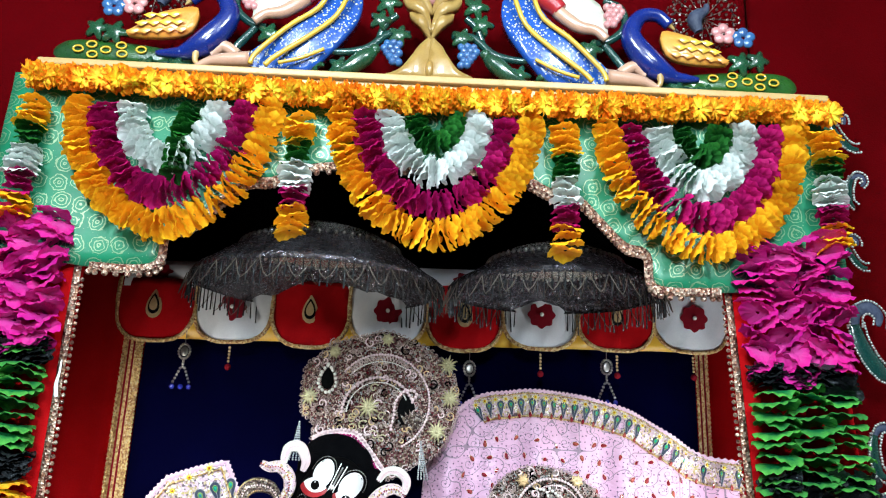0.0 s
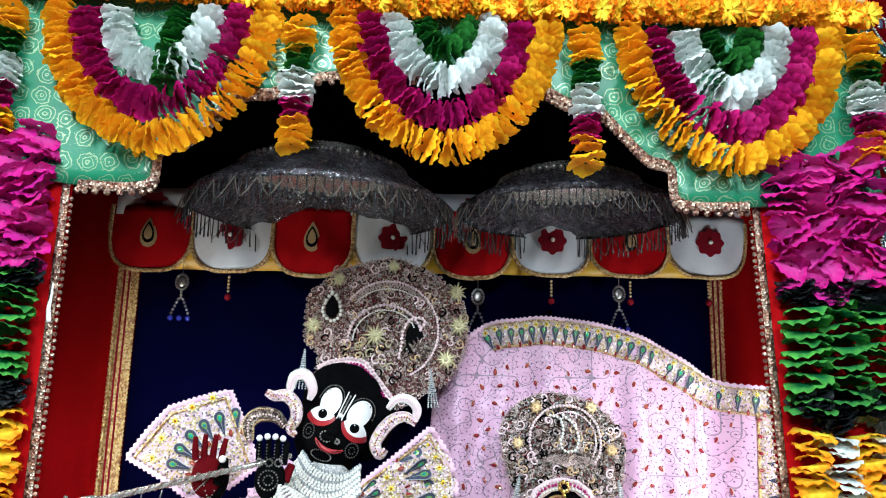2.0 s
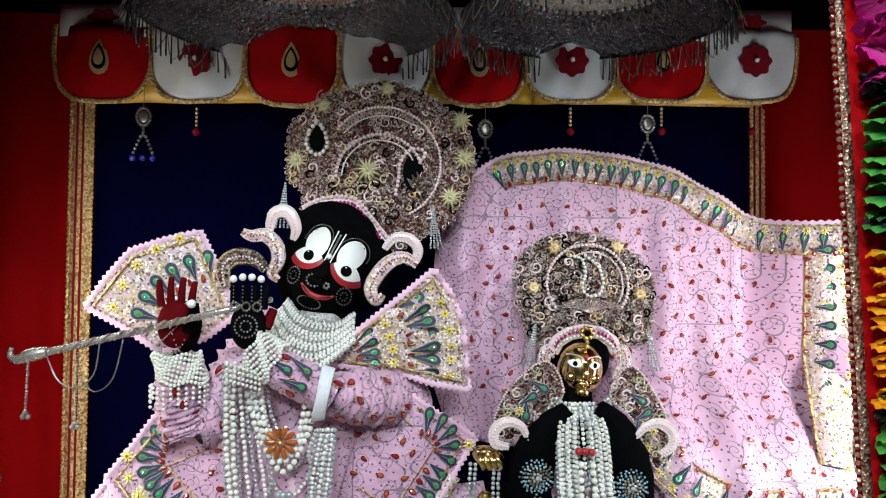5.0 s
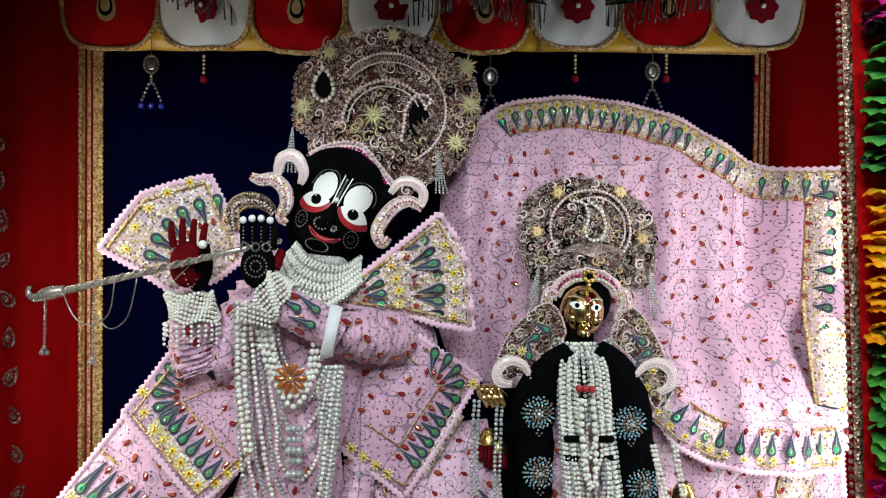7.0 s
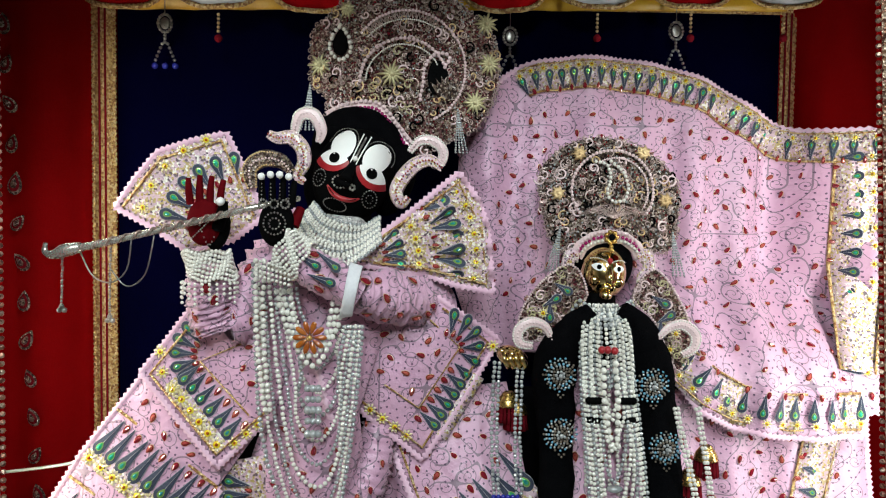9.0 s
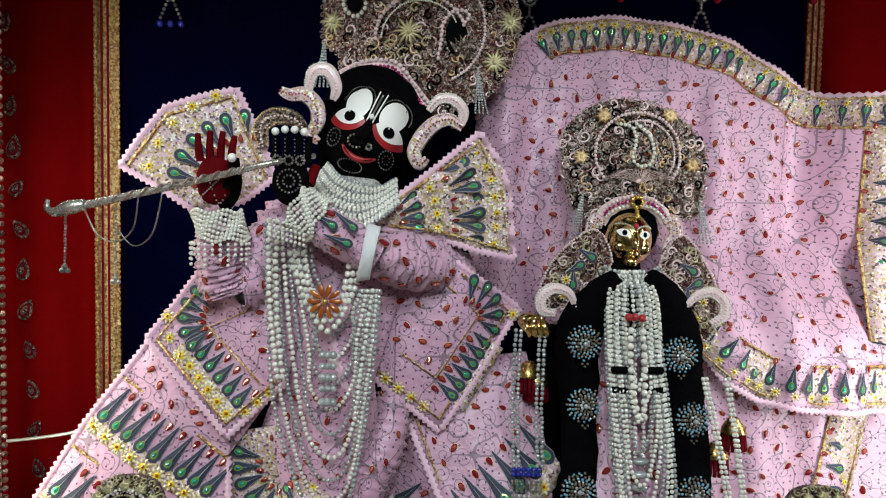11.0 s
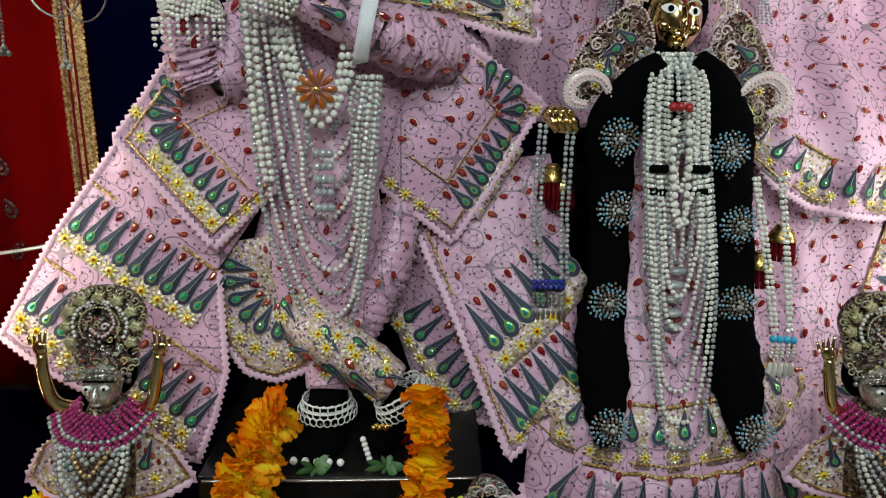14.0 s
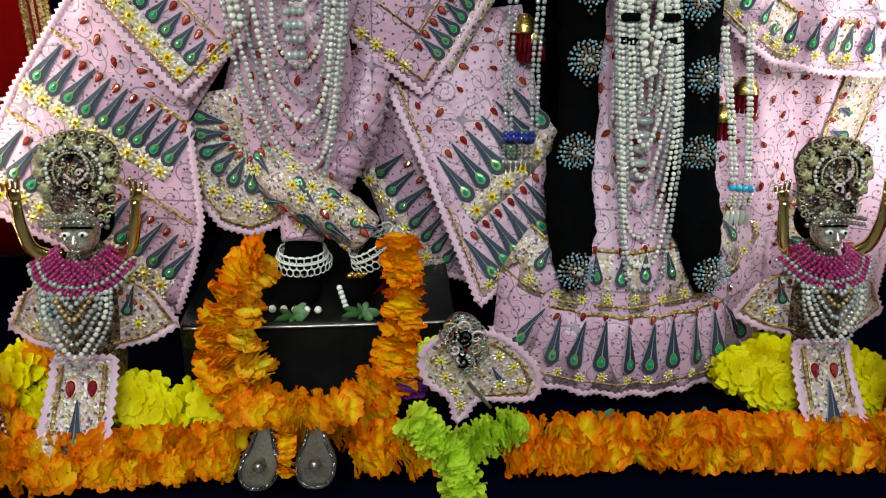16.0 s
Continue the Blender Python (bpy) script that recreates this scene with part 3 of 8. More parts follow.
def plume_ring(r, tip, low, y, n=13):
    """A round head at the lower end that draws in to a fine tip."""
    arc = [(r * math.cos(a), y, low + r * 1.15 + r * 1.15 * math.sin(a)) for a in (radians(155 + 230 * i / (n - 1)) for i in range(n))]
    z1 = low + r * 2 + (tip - low - 2 * r) * 0.35
    return arc + [(r * 0.52, y, z1), (r * 0.08, y, tip), (-r * 0.08, y, tip), (-r * 0.52, y, z1)]


def layer(bm, ring, top, mi):
    """A low raised plate: an outline with a slightly higher middle."""
    vs = [bm.verts.new(p) for p in ring]
    c = bm.verts.new((sum(p[0] for p in ring) / len(ring), top, sum(p[2] for p in ring) / len(ring)))
    for a, b in zip(vs, vs[1:] + vs[:1]):
        bm.faces.new((a, b, c)).material_index = mi


def motif(name, build, mats):
    bm = bmesh.new()
    build(bm)
    bmesh.ops.recalc_face_normals(bm, faces=bm.faces)
    data = bpy.data.meshes.new(name)
    bm.to_mesh(data)
    bm.free()
    for m in mats:
        data.materials.append(M[m])
    return data


def feather(bm, r, tip, low):
    """A peacock feather: pale rim, slate body, lime ring, green eye with a gem and a silver quill."""
    k = r / 0.0185
    e = low + 1.35 * r
    layer(bm, plume_ring(r, tip, low, 0.001), -0.0015, 0)
    layer(bm, plume_ring(r * 0.90, tip - 0.003, low + 0.0018, -0.0012), -0.003, 1)
    layer(bm, drop_ring(0.0105 * k, 0.0135 * k, e, -0.0032, 12, 0.6), -0.0038, 4)
    layer(bm, drop_ring(0.0086 * k, 0.0112 * k, e - 0.0004, -0.0037, 12, 0.6), -0.0044, 2)
    layer(bm, drop_ring(0.0050 * k, 0.0066 * k, e - 0.001, -0.0046, 8, 0.4), -0.0080, 3)
    layer(bm, [(-0.0011, -0.003, e + 0.013 * k), (0.0011, -0.003, e + 0.013 * k), (0.0005, -0.003, tip * 0.8)], -0.004, 0)


def build_feather(bm):
    feather(bm, 0.0185, 0.056, -0.058)


def build_short_feather(bm):
    feather(bm, 0.0215, 0.050, -0.048)


def build_gem(bm):
    layer(bm, drop_ring(0.0106, 0.0150, 0, 0.0005, 12, 0.6), -0.002, 0)
    layer(bm, drop_ring(0.0094, 0.0136, 0, -0.0010, 12, 0.6), -0.003, 2)
    layer(bm, drop_ring(0.0070, 0.0106, -0.0003, -0.0022, 10, 0.6), -0.0065, 1)


def build_blossom(bm):
    for k in range(8):
        a = 2 * math.pi * k / 8 + 0.2
        ca, sa = math.cos(a), math.sin(a)
        ring = [(r * ca - s * sa, -0.001, r * sa + s * ca) for r, s in ((0.005, 0), (0.011, -0.0036), (0.017, 0), (0.011, 0.0036))]
        layer(bm, ring, -0.0038, 0)
    layer(bm, [(0.0074 * math.cos(a), -0.002, 0.0074 * math.sin(a)) for a in (2 * math.pi * k / 8 for k in range(8))], -0.0050, 1)
    layer(bm, [(0.0036 * math.cos(a), -0.0044, 0.0036 * math.sin(a)) for a in (2 * math.pi * k / 6 for k in range(6))], -0.0066, 2)


FEATHER = motif("feather_motif", build_feather, ("navy_edge", "navy_dye", "green_foil", "teal_gem", "olive_thread"))
FEATHER_SHORT = motif("feather_motif", build_short_feather, ("navy_edge", "navy_dye", "green_foil", "teal_gem", "olive_thread"))
GEM = motif("gem", build_gem, ("gold_lace", "red_gem", "maroon"))
BLOSSOM = motif("blossom_motif", build_blossom, ("white_petal", "yellow_bead", "amber_gem"))


OUTLINES = {}


def sew(name, data, cloth, f, x, z, turn, size):
    """Sews a motif on a cloth where it lies within the cloth's outline."""
    shape = OUTLINES.get(cloth.name)
    if shape is None or inside(x, z, shape):
        piece(name, data, cloth, on_cloth(f, x, z, turn, size))


def along(a, b, n):
    return [(a[0] + (b[0] - a[0]) * (i + 0.5) / n, a[1] + (b[1] - a[1]) * (i + 0.5) / n) for i in range(n)]


def border_rows(cloth, f, a, b, n, tip, size=1.0, feathers=True, blossoms=True, gems=True, gap=0.0):
    """Feathers along the line a-b with their tips turned by tip degrees, blossoms past their heads and gems between the tips."""
    t = radians(tip)
    up = (-math.sin(t), math.cos(t))
    if blossoms:
        bm = bmesh.new()
        h = (0.066 + gap) * size
        ribbon(bm, [(a[0] + (b[0] - a[0]) * i / 12 - up[0] * h, a[1] + (b[1] - a[1]) * i / 12 - up[1] * h) for i in range(13)], f, 0.048 * size, 0.0015, thick=0.0015)
        part("embroidered_band", bm, "cream", cloth, "band of crystal embroidery")
    for i, (x, z) in enumerate(along(a, b, n)):
        if feathers:
            sew("feather_motif", FEATHER if size > 0.8 else FEATHER_SHORT, cloth, f, x, z, tip + random.uniform(-3, 3), size)
        if gems:
            dx, dz = (b[0] - a[0]) / n / 2, (b[1] - a[1]) / n / 2
            sew("gem", GEM, cloth, f, x + dx + up[0] * 0.04 * size, z + dz + up[1] * 0.04 * size, tip + 180, 0.85)
        if blossoms:
            h = (0.072 + gap) * size
            sew("blossom_motif", BLOSSOM, cloth, f, x - up[0] * h, z - up[1] * h, random.uniform(0, 50), 1.2)


def scatter_gems(cloth, f, outline, spacing, seed):
    rng = random.Random(seed)
    xs, zs = [p[0] for p in outline], [p[1] for p in outline]
    j, z = 0, min(zs) + spacing / 2
    while z < max(zs):
        x = min(xs) + (0.5 + 0.5 * (j % 2)) * spacing
        while x < max(xs):
            px, pz = x + rng.uniform(-0.2, 0.2) * spacing, z + rng.uniform(-0.2, 0.2) * spacing
            if inside(px, pz, outline):
                sew("gem", GEM, cloth, f, px, pz, rng.uniform(0, 360), rng.uniform(0.66, 0.88))
            x += spacing
        z += spacing * 0.85
        j += 1


def garment(name, label, category, outline, f, mat="pink", step=0.03, group="", edge=None, parent=None, thick=0.006, braid=True):
    """A cloth panel, with a toothed pink braid along its edge and a gold band within."""
    root = parent or thing(name, label, category, group)
    OUTLINES[root.name] = outline
    bm = bmesh.new()
    sheet(bm, outline, f, step, thick)
    panel = part("cloth_panel", bm, mat, root)
    if braid:
        line = edge or outline + outline[:1]
        bm = bmesh.new()
        rickrack(bm, line, f)
        part("rickrack_trim", bm, "rickrack", root, "toothed pink braid")
    return root, panel


def flower_mesh(name, mat, kind, seed):
    """One cloth flower, one unit across its radius, threaded along its z axis."""
    rng = random.Random(seed)
    bm = bmesh.new()
    def disc(profile, n, lobes, notch, wave, lift, phase, jag):
        """A ruffled disc of petals: rounded lobes round the rim that rise and fall."""
        rows = []
        tilt = [rng.uniform(-1, 1) for _ in range(lobes)]
        for r, h in profile:
            row = []
            for k in range(n):
                a = 2 * math.pi * k / n
                lobe = abs(math.sin(lobes * a / 2))
                rr = r * (1 - notch * (1 - lobe ** 0.45) * r) * (1 + jag * rng.uniform(-1, 1) * r)
                i = int(lobes * a / (2 * math.pi)) % lobes
                z = lift + h + r * r * (wave * math.sin(lobes * a / 2 + phase) + 0.5 * wave * math.sin(2.5 * lobes * a + phase * 3) + 0.5 * wave * tilt[i] * lobe)
                row.append(bm.verts.new((rr * math.cos(a + phase), rr * math.sin(a + phase), z)))
            rows.append(row)
        for a, b in zip(rows, rows[1:]):
            for k in range(n):
                bm.faces.new((a[k], a[(k + 1) % n], b[(k + 1) % n], b[k]))

    if kind == "ruffle":
        disc(((0.1, 0.0), (0.45, 0.02), (0.8, 0.07), (1.0, 0.16)), 40, 5, 0.16, 0.13, 0.0, rng.uniform(0, 6), 0.025)
    elif kind == "flame":
        disc(((0.1, 0.0), (0.5, 0.03), (1.0, 0.05)), 60, 15, 0.42, 0.16, 0.0, rng.uniform(0, 6), 0.09)
        disc(((0.1, 0.0), (0.45, 0.05), (0.85, 0.2)), 48, 12, 0.38, 0.16, 0.1, rng.uniform(0, 6), 0.09)
    else:
        disc(((0.1, 0.0), (0.6, 0.02), (1.0, 0.02)), 54, 9, 0.24, 0.12, 0.0, rng.uniform(0, 6), 0.03)
        disc(((0.1, 0.0), (0.5, 0.06), (0.84, 0.12)), 42, 7, 0.26, 0.13, 0.12, rng.uniform(0, 6), 0.03)
        disc(((0.05, 0.0), (0.3, 0.08), (0.6, 0.2)), 30, 5, 0.30, 0.14, 0.22, rng.uniform(0, 6), 0.03)
    data = bpy.data.meshes.new(name)
    bm.to_mesh(data)
    bm.free()
    data.materials.append(M[mat])
    data.shade_smooth()
    return data


FLOWERS = {}
for kind, mats in (("ruffle", ("p_fuchsia", "p_yellow", "p_magenta", "p_white", "p_green", "p_leafgreen", "p_two", "p_purple", "foil_black")), ("flame", ("p_two", "p_fringe")), ("marigold", ("p_orange", "p_lemon", "p_lime", "p_two", "foil_black"))):
    for m in mats:
        FLOWERS[kind, m] = [flower_mesh("cloth_flower", m, kind, s) for s in range(4)]

rng_flowers = random.Random(7)


def thread(parent, pts, mat, radius, step, kind="ruffle", tilt=16, squash=1.0, name="cloth_flower"):
    """Cloth flowers threaded closely on a curve."""
    rng = rng_flowers
    for p, t in even(pts, step):
        q = t.to_track_quat("Z", "Y").to_matrix().to_4x4()
        j = pose(0, 0, 0, rng.uniform(-tilt, tilt), rng.uniform(-tilt, tilt), rng.uniform(0, 360))
        r = radius * rng.uniform(0.86, 1.12)
        m = Matrix.Translation(p + Vector([rng.uniform(-0.08, 0.08) * radius for _ in range(3)])) @ q @ j @ Matrix.Diagonal((r, r, r * squash, 1))
        piece(name, rng.choice(FLOWERS[kind, mat]), parent, m)


def gems_on_tube(parent, pts, radii, n, seed, data=None, name="gem", size=1.0):
    """Gems sewn on the front of a sleeve or leg."""
    rng = random.Random(seed)
    line = spline(pts, 40)
    rr = spline([(r, 0, 0) for r in radii], 40)
    for k in range(n):
        i = int((k + rng.random()) / n * 37) + 1
        t = (line[i + 1] - line[i - 1]).normalized()
        side = t.cross(Vector((0, 1, 0))).normalized()
        back = side.cross(t).normalized()
        a = rng.uniform(-1.0, 1.0)
        front = back if back.y < 0 else -back
        nrm = (math.cos(a) * front + math.sin(a) * side).normalized()
        up = (t - nrm * t.dot(nrm)).normalized()
        m = Matrix((up.cross(nrm), -nrm, up)).transposed().to_4x4()
        m.translation = line[i] + nrm * (rr[i][0] * 1.03 + 0.003)
        piece(name, data or GEM, parent, m @ pose(0, 0, 0, 0, rng.uniform(-40, 40), 0) @ Matrix.Diagonal((size, size, size, 1)))


def heap(parent, spots, mat, radius, kind="marigold"):
    """Loose flower heads that face forward and up."""
    rng = rng_flowers
    for x, y, z in spots:
        d = Vector((rng.uniform(-0.6, 0.6), -1, rng.uniform(-0.1, 0.9)))
        r = radius * rng.uniform(0.85, 1.15)
        m = Matrix.Translation((x, y, z)) @ d.to_track_quat("Z", "Y").to_matrix().to_4x4() @ pose(0, 0, 0, 0, 0, rng.uniform(0, 360)) @ Matrix.Diagonal((r, r, r, 1))
        piece("cloth_flower", rng.choice(FLOWERS[kind, mat]), parent, m)


# ---------------------------------------------------------------- the hall and the shrine's shell
def slab(name, mat, x0, x1, y0, y1, z0, z1, bevel=0.0):
    bm = bmesh.new()
    box(bm, x0, x1, y0, y1, z0, z1, 0, bevel)
    return tagged(part(name, bm, mat, smooth=False), kind="structure")


slab("floor", "hall_floor", -3.2, 3.2, -2.8, 3.3, -0.55, -0.45)
slab("ceiling", "hall_paint", -3.2, 3.2, -2.8, 3.3, 3.6, 3.7)
slab("wall_south", "hall_paint", -3.3, 3.3, -2.9, -2.8, -0.45, 3.6)
slab("wall_west", "hall_paint", -3.3, -3.2, -2.8, 3.3, -0.45, 3.6)
slab("wall_east", "hall_paint", 3.2, 3.3, -2.8, 3.3, -0.45, 3.6)
slab("wall_north", "hall_paint", -3.2, 3.2, 3.1, 3.3, -0.45, 3.6)
slab("shrine_ceiling", "granite", -1.5, 1.5, 2.15, 3.08, 2.72, 2.78)


def curtain(name, label, mat, x0, x1, z0, z1, y, amp, pitch, step=0.03):
    bm = bmesh.new()
    nx, nz = int((x1 - x0) / 0.02) + 1, 6
    grid = []
    for i in range(nx + 1):
        x = x0 + (x1 - x0) * i / nx
        col = []
        for j in range(nz + 1):
            z = z0 + (z1 - z0) * j / nz
            col.append(bm.verts.new((x, y + amp * math.sin(2 * math.pi * x / pitch + 0.6 * math.sin(7 * x)) * (1.15 - 0.3 * j / nz) + 0.004 * math.sin(3 * z + 9 * x), z)))
        grid.append(col)
    for i in range(nx):
        for j in range(nz):
            bm.faces.new((grid[i][j], grid[i + 1][j], grid[i + 1][j + 1], grid[i][j + 1]))
    bmesh.ops.solidify(bm, geom=bm.faces[:], thickness=0.006)
    return tagged(part(name, bm, mat), label, "curtain")


curtain("curtain", "red velvet curtain hanging beside the shrine", "red_velvet", -3.1, -0.98, -0.45, 3.58, 2.06, 0.012, 0.55)
curtain("curtain", "red velvet curtain hanging beside the shrine", "red_velvet", 0.98, 3.1, -0.45, 3.58, 2.06, 0.012, 0.55)
curtain("curtain", "red velvet curtain behind the carved crest", "red_velvet", -0.98, 0.98, 2.56, 3.58, 2.06, 0.008, 0.7)
curtain("curtain", "deep red back curtain of the shrine", "deep_red", -1.5, 1.5, 0.17, 2.7, 2.96, 0.012, 0.16)
slab("shrine_wall_west", "deep_red", -1.5, -1.46, 2.15, 3.08, 0.17, 2.72)
slab("shrine_wall_east", "deep_red", 1.46, 1.5, 2.15, 3.08, 0.17, 2.72)

# unlit recess above the umbrellas, put in as a black sheet
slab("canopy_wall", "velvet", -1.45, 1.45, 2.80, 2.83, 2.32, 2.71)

platform = thing("altar_platform", "altar platform covered with dark navy cloth", "platform")
bm = bmesh.new()
box(bm, -1.46, 1.46, 1.80, 2.95, -0.45, 0.165, 0, 0.012)
part("cloth_cover", bm, "navy_cloth", platform, smooth=False)
# blue panel with gold lace edging
panel = thing("backdrop_panel", "navy blue velvet backdrop with gold lace edging", "backdrop")
bm = bmesh.new()
sheet(bm, [(-1.0, 0.17), (1.055, 0.17), (1.055, 2.10), (-1.0, 2.10)], lambda x, z: 2.84 + 0.004 * math.sin(9 * x), 0.08, 0.02)
part("velvet", bm, "blue_velvet", panel)
for x in (-1.041, 1.08):
    bm = bmesh.new()
    f = lambda x, z: 2.835
    ribbon(bm, [(x, 0.17 + 0.05 * i) for i in range(39)], f, 0.055 if x < 0 else 0.03, 0.002)
    part("lace_band", bm, "gold_braid", panel, "gold and copper striped lace")
    for dx in ((-0.031, 0.031) if x < 0 else (-0.017, 0.017)):
        bm = bmesh.new()
        for i in range(118):
            ellipsoid(bm, (x + dx, 2.833, 0.18 + 0.016 * i), (0.0085, 0.002, 0.0095), (0, 0, 0), 0, 8, 5)
        tagged(part("scalloped_edge", bm, "gold_braid", panel), kind="stuff")
    for dx in (-0.012, 0.006):
        bm = bmesh.new()
        ribbon(bm, [(x + dx, 0.17), (x + dx, 2.07)], f, 0.006, 0.006)
        part("copper_stripe", bm, "maroon", panel)
bm = bmesh.new()
ribbon(bm, [(-1.05, 2.085), (1.09, 2.085)], lambda x, z: 2.832, 0.04, 0.002)
part("lace_band", bm, "gold_braid", panel)

# ---------------------------------------------------------------- crest frame, valance, pillars
crest_rail = thing("wooden_crest_rail", "gold painted wooden rail above the valance", "rail")
bm = bmesh.new()
box(bm, -1.03, 1.10, 1.86, 1.98, 2.632, 2.652, 0, 0.004)
box(bm, -1.03, 1.10, 1.875, 1.98, 2.60, 2.632, 0, 0.004)
part("rail", bm, "wood_gold", crest_rail, smooth=False)

val = thing("valance", "green brocade valance with a scalloped lower edge", "valance")
half = [(0.0, 2.40), (0.26, 2.385), (0.36, 2.345), (0.43, 2.335), (0.50, 2.27), (0.56, 2.21), (0.615, 2.19), (0.635, 2.10), (0.80, 2.095)]
cx = -0.02
low = [(cx - x, z) for x, z in reversed(half)] + [(cx + x, z) for x, z in half[1:]]
f_val = lambda x, z: 1.895 + 0.006 * math.sin(14 * x) + 0.004 * math.sin(20 * z)
outline = [(-1.10, 2.12)] + low + [(1.12, 2.12), (1.12, 2.62), (-1.10, 2.62)]
bm = bmesh.new()
sheet(bm, outline, f_val, 0.04, 0.01)
part("brocade", bm, "green_brocade", val)
bm = bmesh.new()
ribbon(bm, [(p.x, p.y) for p in spline([(*q, 0) for q in low], 90)], f_val, 0.022, 0.004)
part("sequin_edging", bm, "trim", val, "copper sequin edging")
bm = bmesh.new()
beads(bm, [(p.x, 1.893, p.y - 0.014) for p in spline([(*q, 0) for q in low], 110)], 0.0085)
tagged(part("bead_edging", bm, "trim", val), kind="stuff")

LEAN = {-1: 0.0, 1: 0.05}


def lean(bm, side, top=2.1):
    """The posts stand slightly out of plumb."""
    for v in bm.verts:
        v.co.x += LEAN[side] * (top - v.co.z)


for side, xi, xo in (("west", -0.850, -1.08), ("east", 0.805, 1.10)):
    pil = thing("shrine_pillar", "square shrine post wrapped in red cloth with sequin edging", "post", "shrine posts")
    bm = bmesh.new()
    box(bm, min(xi, xo), max(xi, xo), 1.918, 1.940, -0.45, 2.60, 0, 0.006)
    lean(bm, 1 if xi > 0 else -1)
    part("post", bm, "deep_red", pil, smooth=False)
    s = 1 if xi < 0 else -1
    bm = bmesh.new()
    ribbon(bm, [(xi - s * 0.006, 0.0 + 0.06 * i) for i in range(36)], lambda x, z: 1.916, 0.018, 0.002)
    lean(bm, 1 if xi > 0 else -1)
    part("sequin_edging", bm, "trim", pil)
    bm = bmesh.new()
    beads(bm, [(xi + s * 0.009, 1.914, 0.016 * i) for i in range(130)], 0.0055)
    lean(bm, 1 if xi > 0 else -1)
    tagged(part("bead_edging", bm, "trim", pil), kind="stuff")
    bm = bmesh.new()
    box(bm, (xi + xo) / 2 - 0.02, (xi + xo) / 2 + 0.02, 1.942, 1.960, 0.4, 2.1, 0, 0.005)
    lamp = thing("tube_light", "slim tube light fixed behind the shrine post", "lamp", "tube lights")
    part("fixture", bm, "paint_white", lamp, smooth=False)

# flower swags on the valance
Y = 1.855
for n, (cxs, tz) in enumerate(((-0.645, 0.0), (0.035, 0.0), (0.735, 0.0))):
    def arc(w, top, low, ox=0.0, skew=0.0):
        return [(cxs + ox - w, Y, top), (cxs + ox - w * 0.88, Y - 0.01, top - (top - low) * 0.42), (cxs + ox - w * 0.55, Y - 0.015, top - (top - low) * 0.80), (cxs + ox + skew, Y - 0.02, low), (cxs + ox + w * 0.55, Y - 0.015, top - (top - low) * 0.80),
                (cxs + ox + w * 0.88, Y - 0.01, top - (top - low) * 0.42), (cxs + ox + w, Y, top)]
    for mat, w, top, low, r, label in (("p_yellow", 0.252, 2.535, 2.195, 0.042, "golden yellow"), ("p_magenta", 0.185, 2.52, 2.275, 0.041, "magenta"), ("p_white", 0.115, 2.52, 2.365, 0.042, "white"), ("p_green", 0.055, 2.52, 2.44, 0.036, "dark green")):
        g = thing("flower_swag", label + " cloth flower swag hanging on the green valance", "garland", "valance swags")
        pts = arc(w, top, low)
        if n == 0 and mat == "p_green":
            pts = [(cxs + 0.045, Y, 2.52), (cxs + 0.035, Y - 0.015, 2.44), (cxs + 0.022, Y - 0.03, 2.33)]
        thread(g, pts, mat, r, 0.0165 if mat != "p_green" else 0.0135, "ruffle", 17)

# four-coloured pendants
for x, x2, zt, zb in ((-1.0, -1.012, 2.52, 2.21), (-0.318, -0.316, 2.51, 2.20), (0.376, 0.378, 2.51, 2.18), (1.07, 1.07, 2.53, 2.22)):
    g = thing("flower_pendant", "cloth flower pendant in yellow, green, white and magenta", "garland", "valance pendants")
    step = (zt - zb) / 4.6
    for k, (mat, a, b, r) in enumerate((("p_yellow", 0, 1, 0.042), ("p_green", 1.05, 1.9, 0.036), ("p_white", 2, 2.9, 0.042), ("p_magenta", 2.95, 3.7, 0.037), ("p_yellow", 3.8, 4.6, 0.044))):
        thread(g, [(x + (x2 - x) * a / 4.6, Y - 0.01, zt - a * step), (x + (x2 - x) * b / 4.6, Y - 0.01, zt - b * step)], mat, r, 0.0165, "ruffle", 10)

# orange fringe along the top
g = thing("marigold_garland", "orange and yellow cloth marigold garland along the valance top", "garland")
thread(g, [(-1.025, 1.85, 2.592), (-0.4, 1.845, 2.578), (0.0, 1.845, 2.570), (0.5, 1.845, 2.580), (1.085, 1.85, 2.592)], "p_fringe", 0.038, 0.0115, "flame", 24)
thread(g, [(-1.02, 1.825, 2.580), (-0.4, 1.82, 2.565), (0.0, 1.82, 2.556), (0.5, 1.82, 2.566), (1.08, 1.825, 2.580)], "p_two", 0.034, 0.045, "flame", 70)

# flower columns on the posts
# the two posts carry the same bands
LEFT = [("p_fuchsia", 2.22, 1.90, 0.050, 0.020, 4, "ruffle"), ("foil_black", 1.90, 1.87, 0.05, 0.02, 4, "marigold"), ("p_leafgreen", 1.86, 1.64, 0.056, 0.024, 3, "ruffle"), ("foil_black", 1.64, 1.61, 0.05, 0.02, 4, "marigold"),
        ("p_two", 1.58, 1.30, 0.048, 0.017, 2, "ruffle"), ("p_white", 1.57, 1.30, 0.046, 0.018, 2, "ruffle"), ("foil_black", 1.28, 1.26, 0.05, 0.02, 4, "marigold"), ("p_leafgreen", 1.25, 1.04, 0.056, 0.024, 3, "ruffle"),
        ("p_fuchsia", 1.02, 0.70, 0.050, 0.020, 4, "ruffle")]
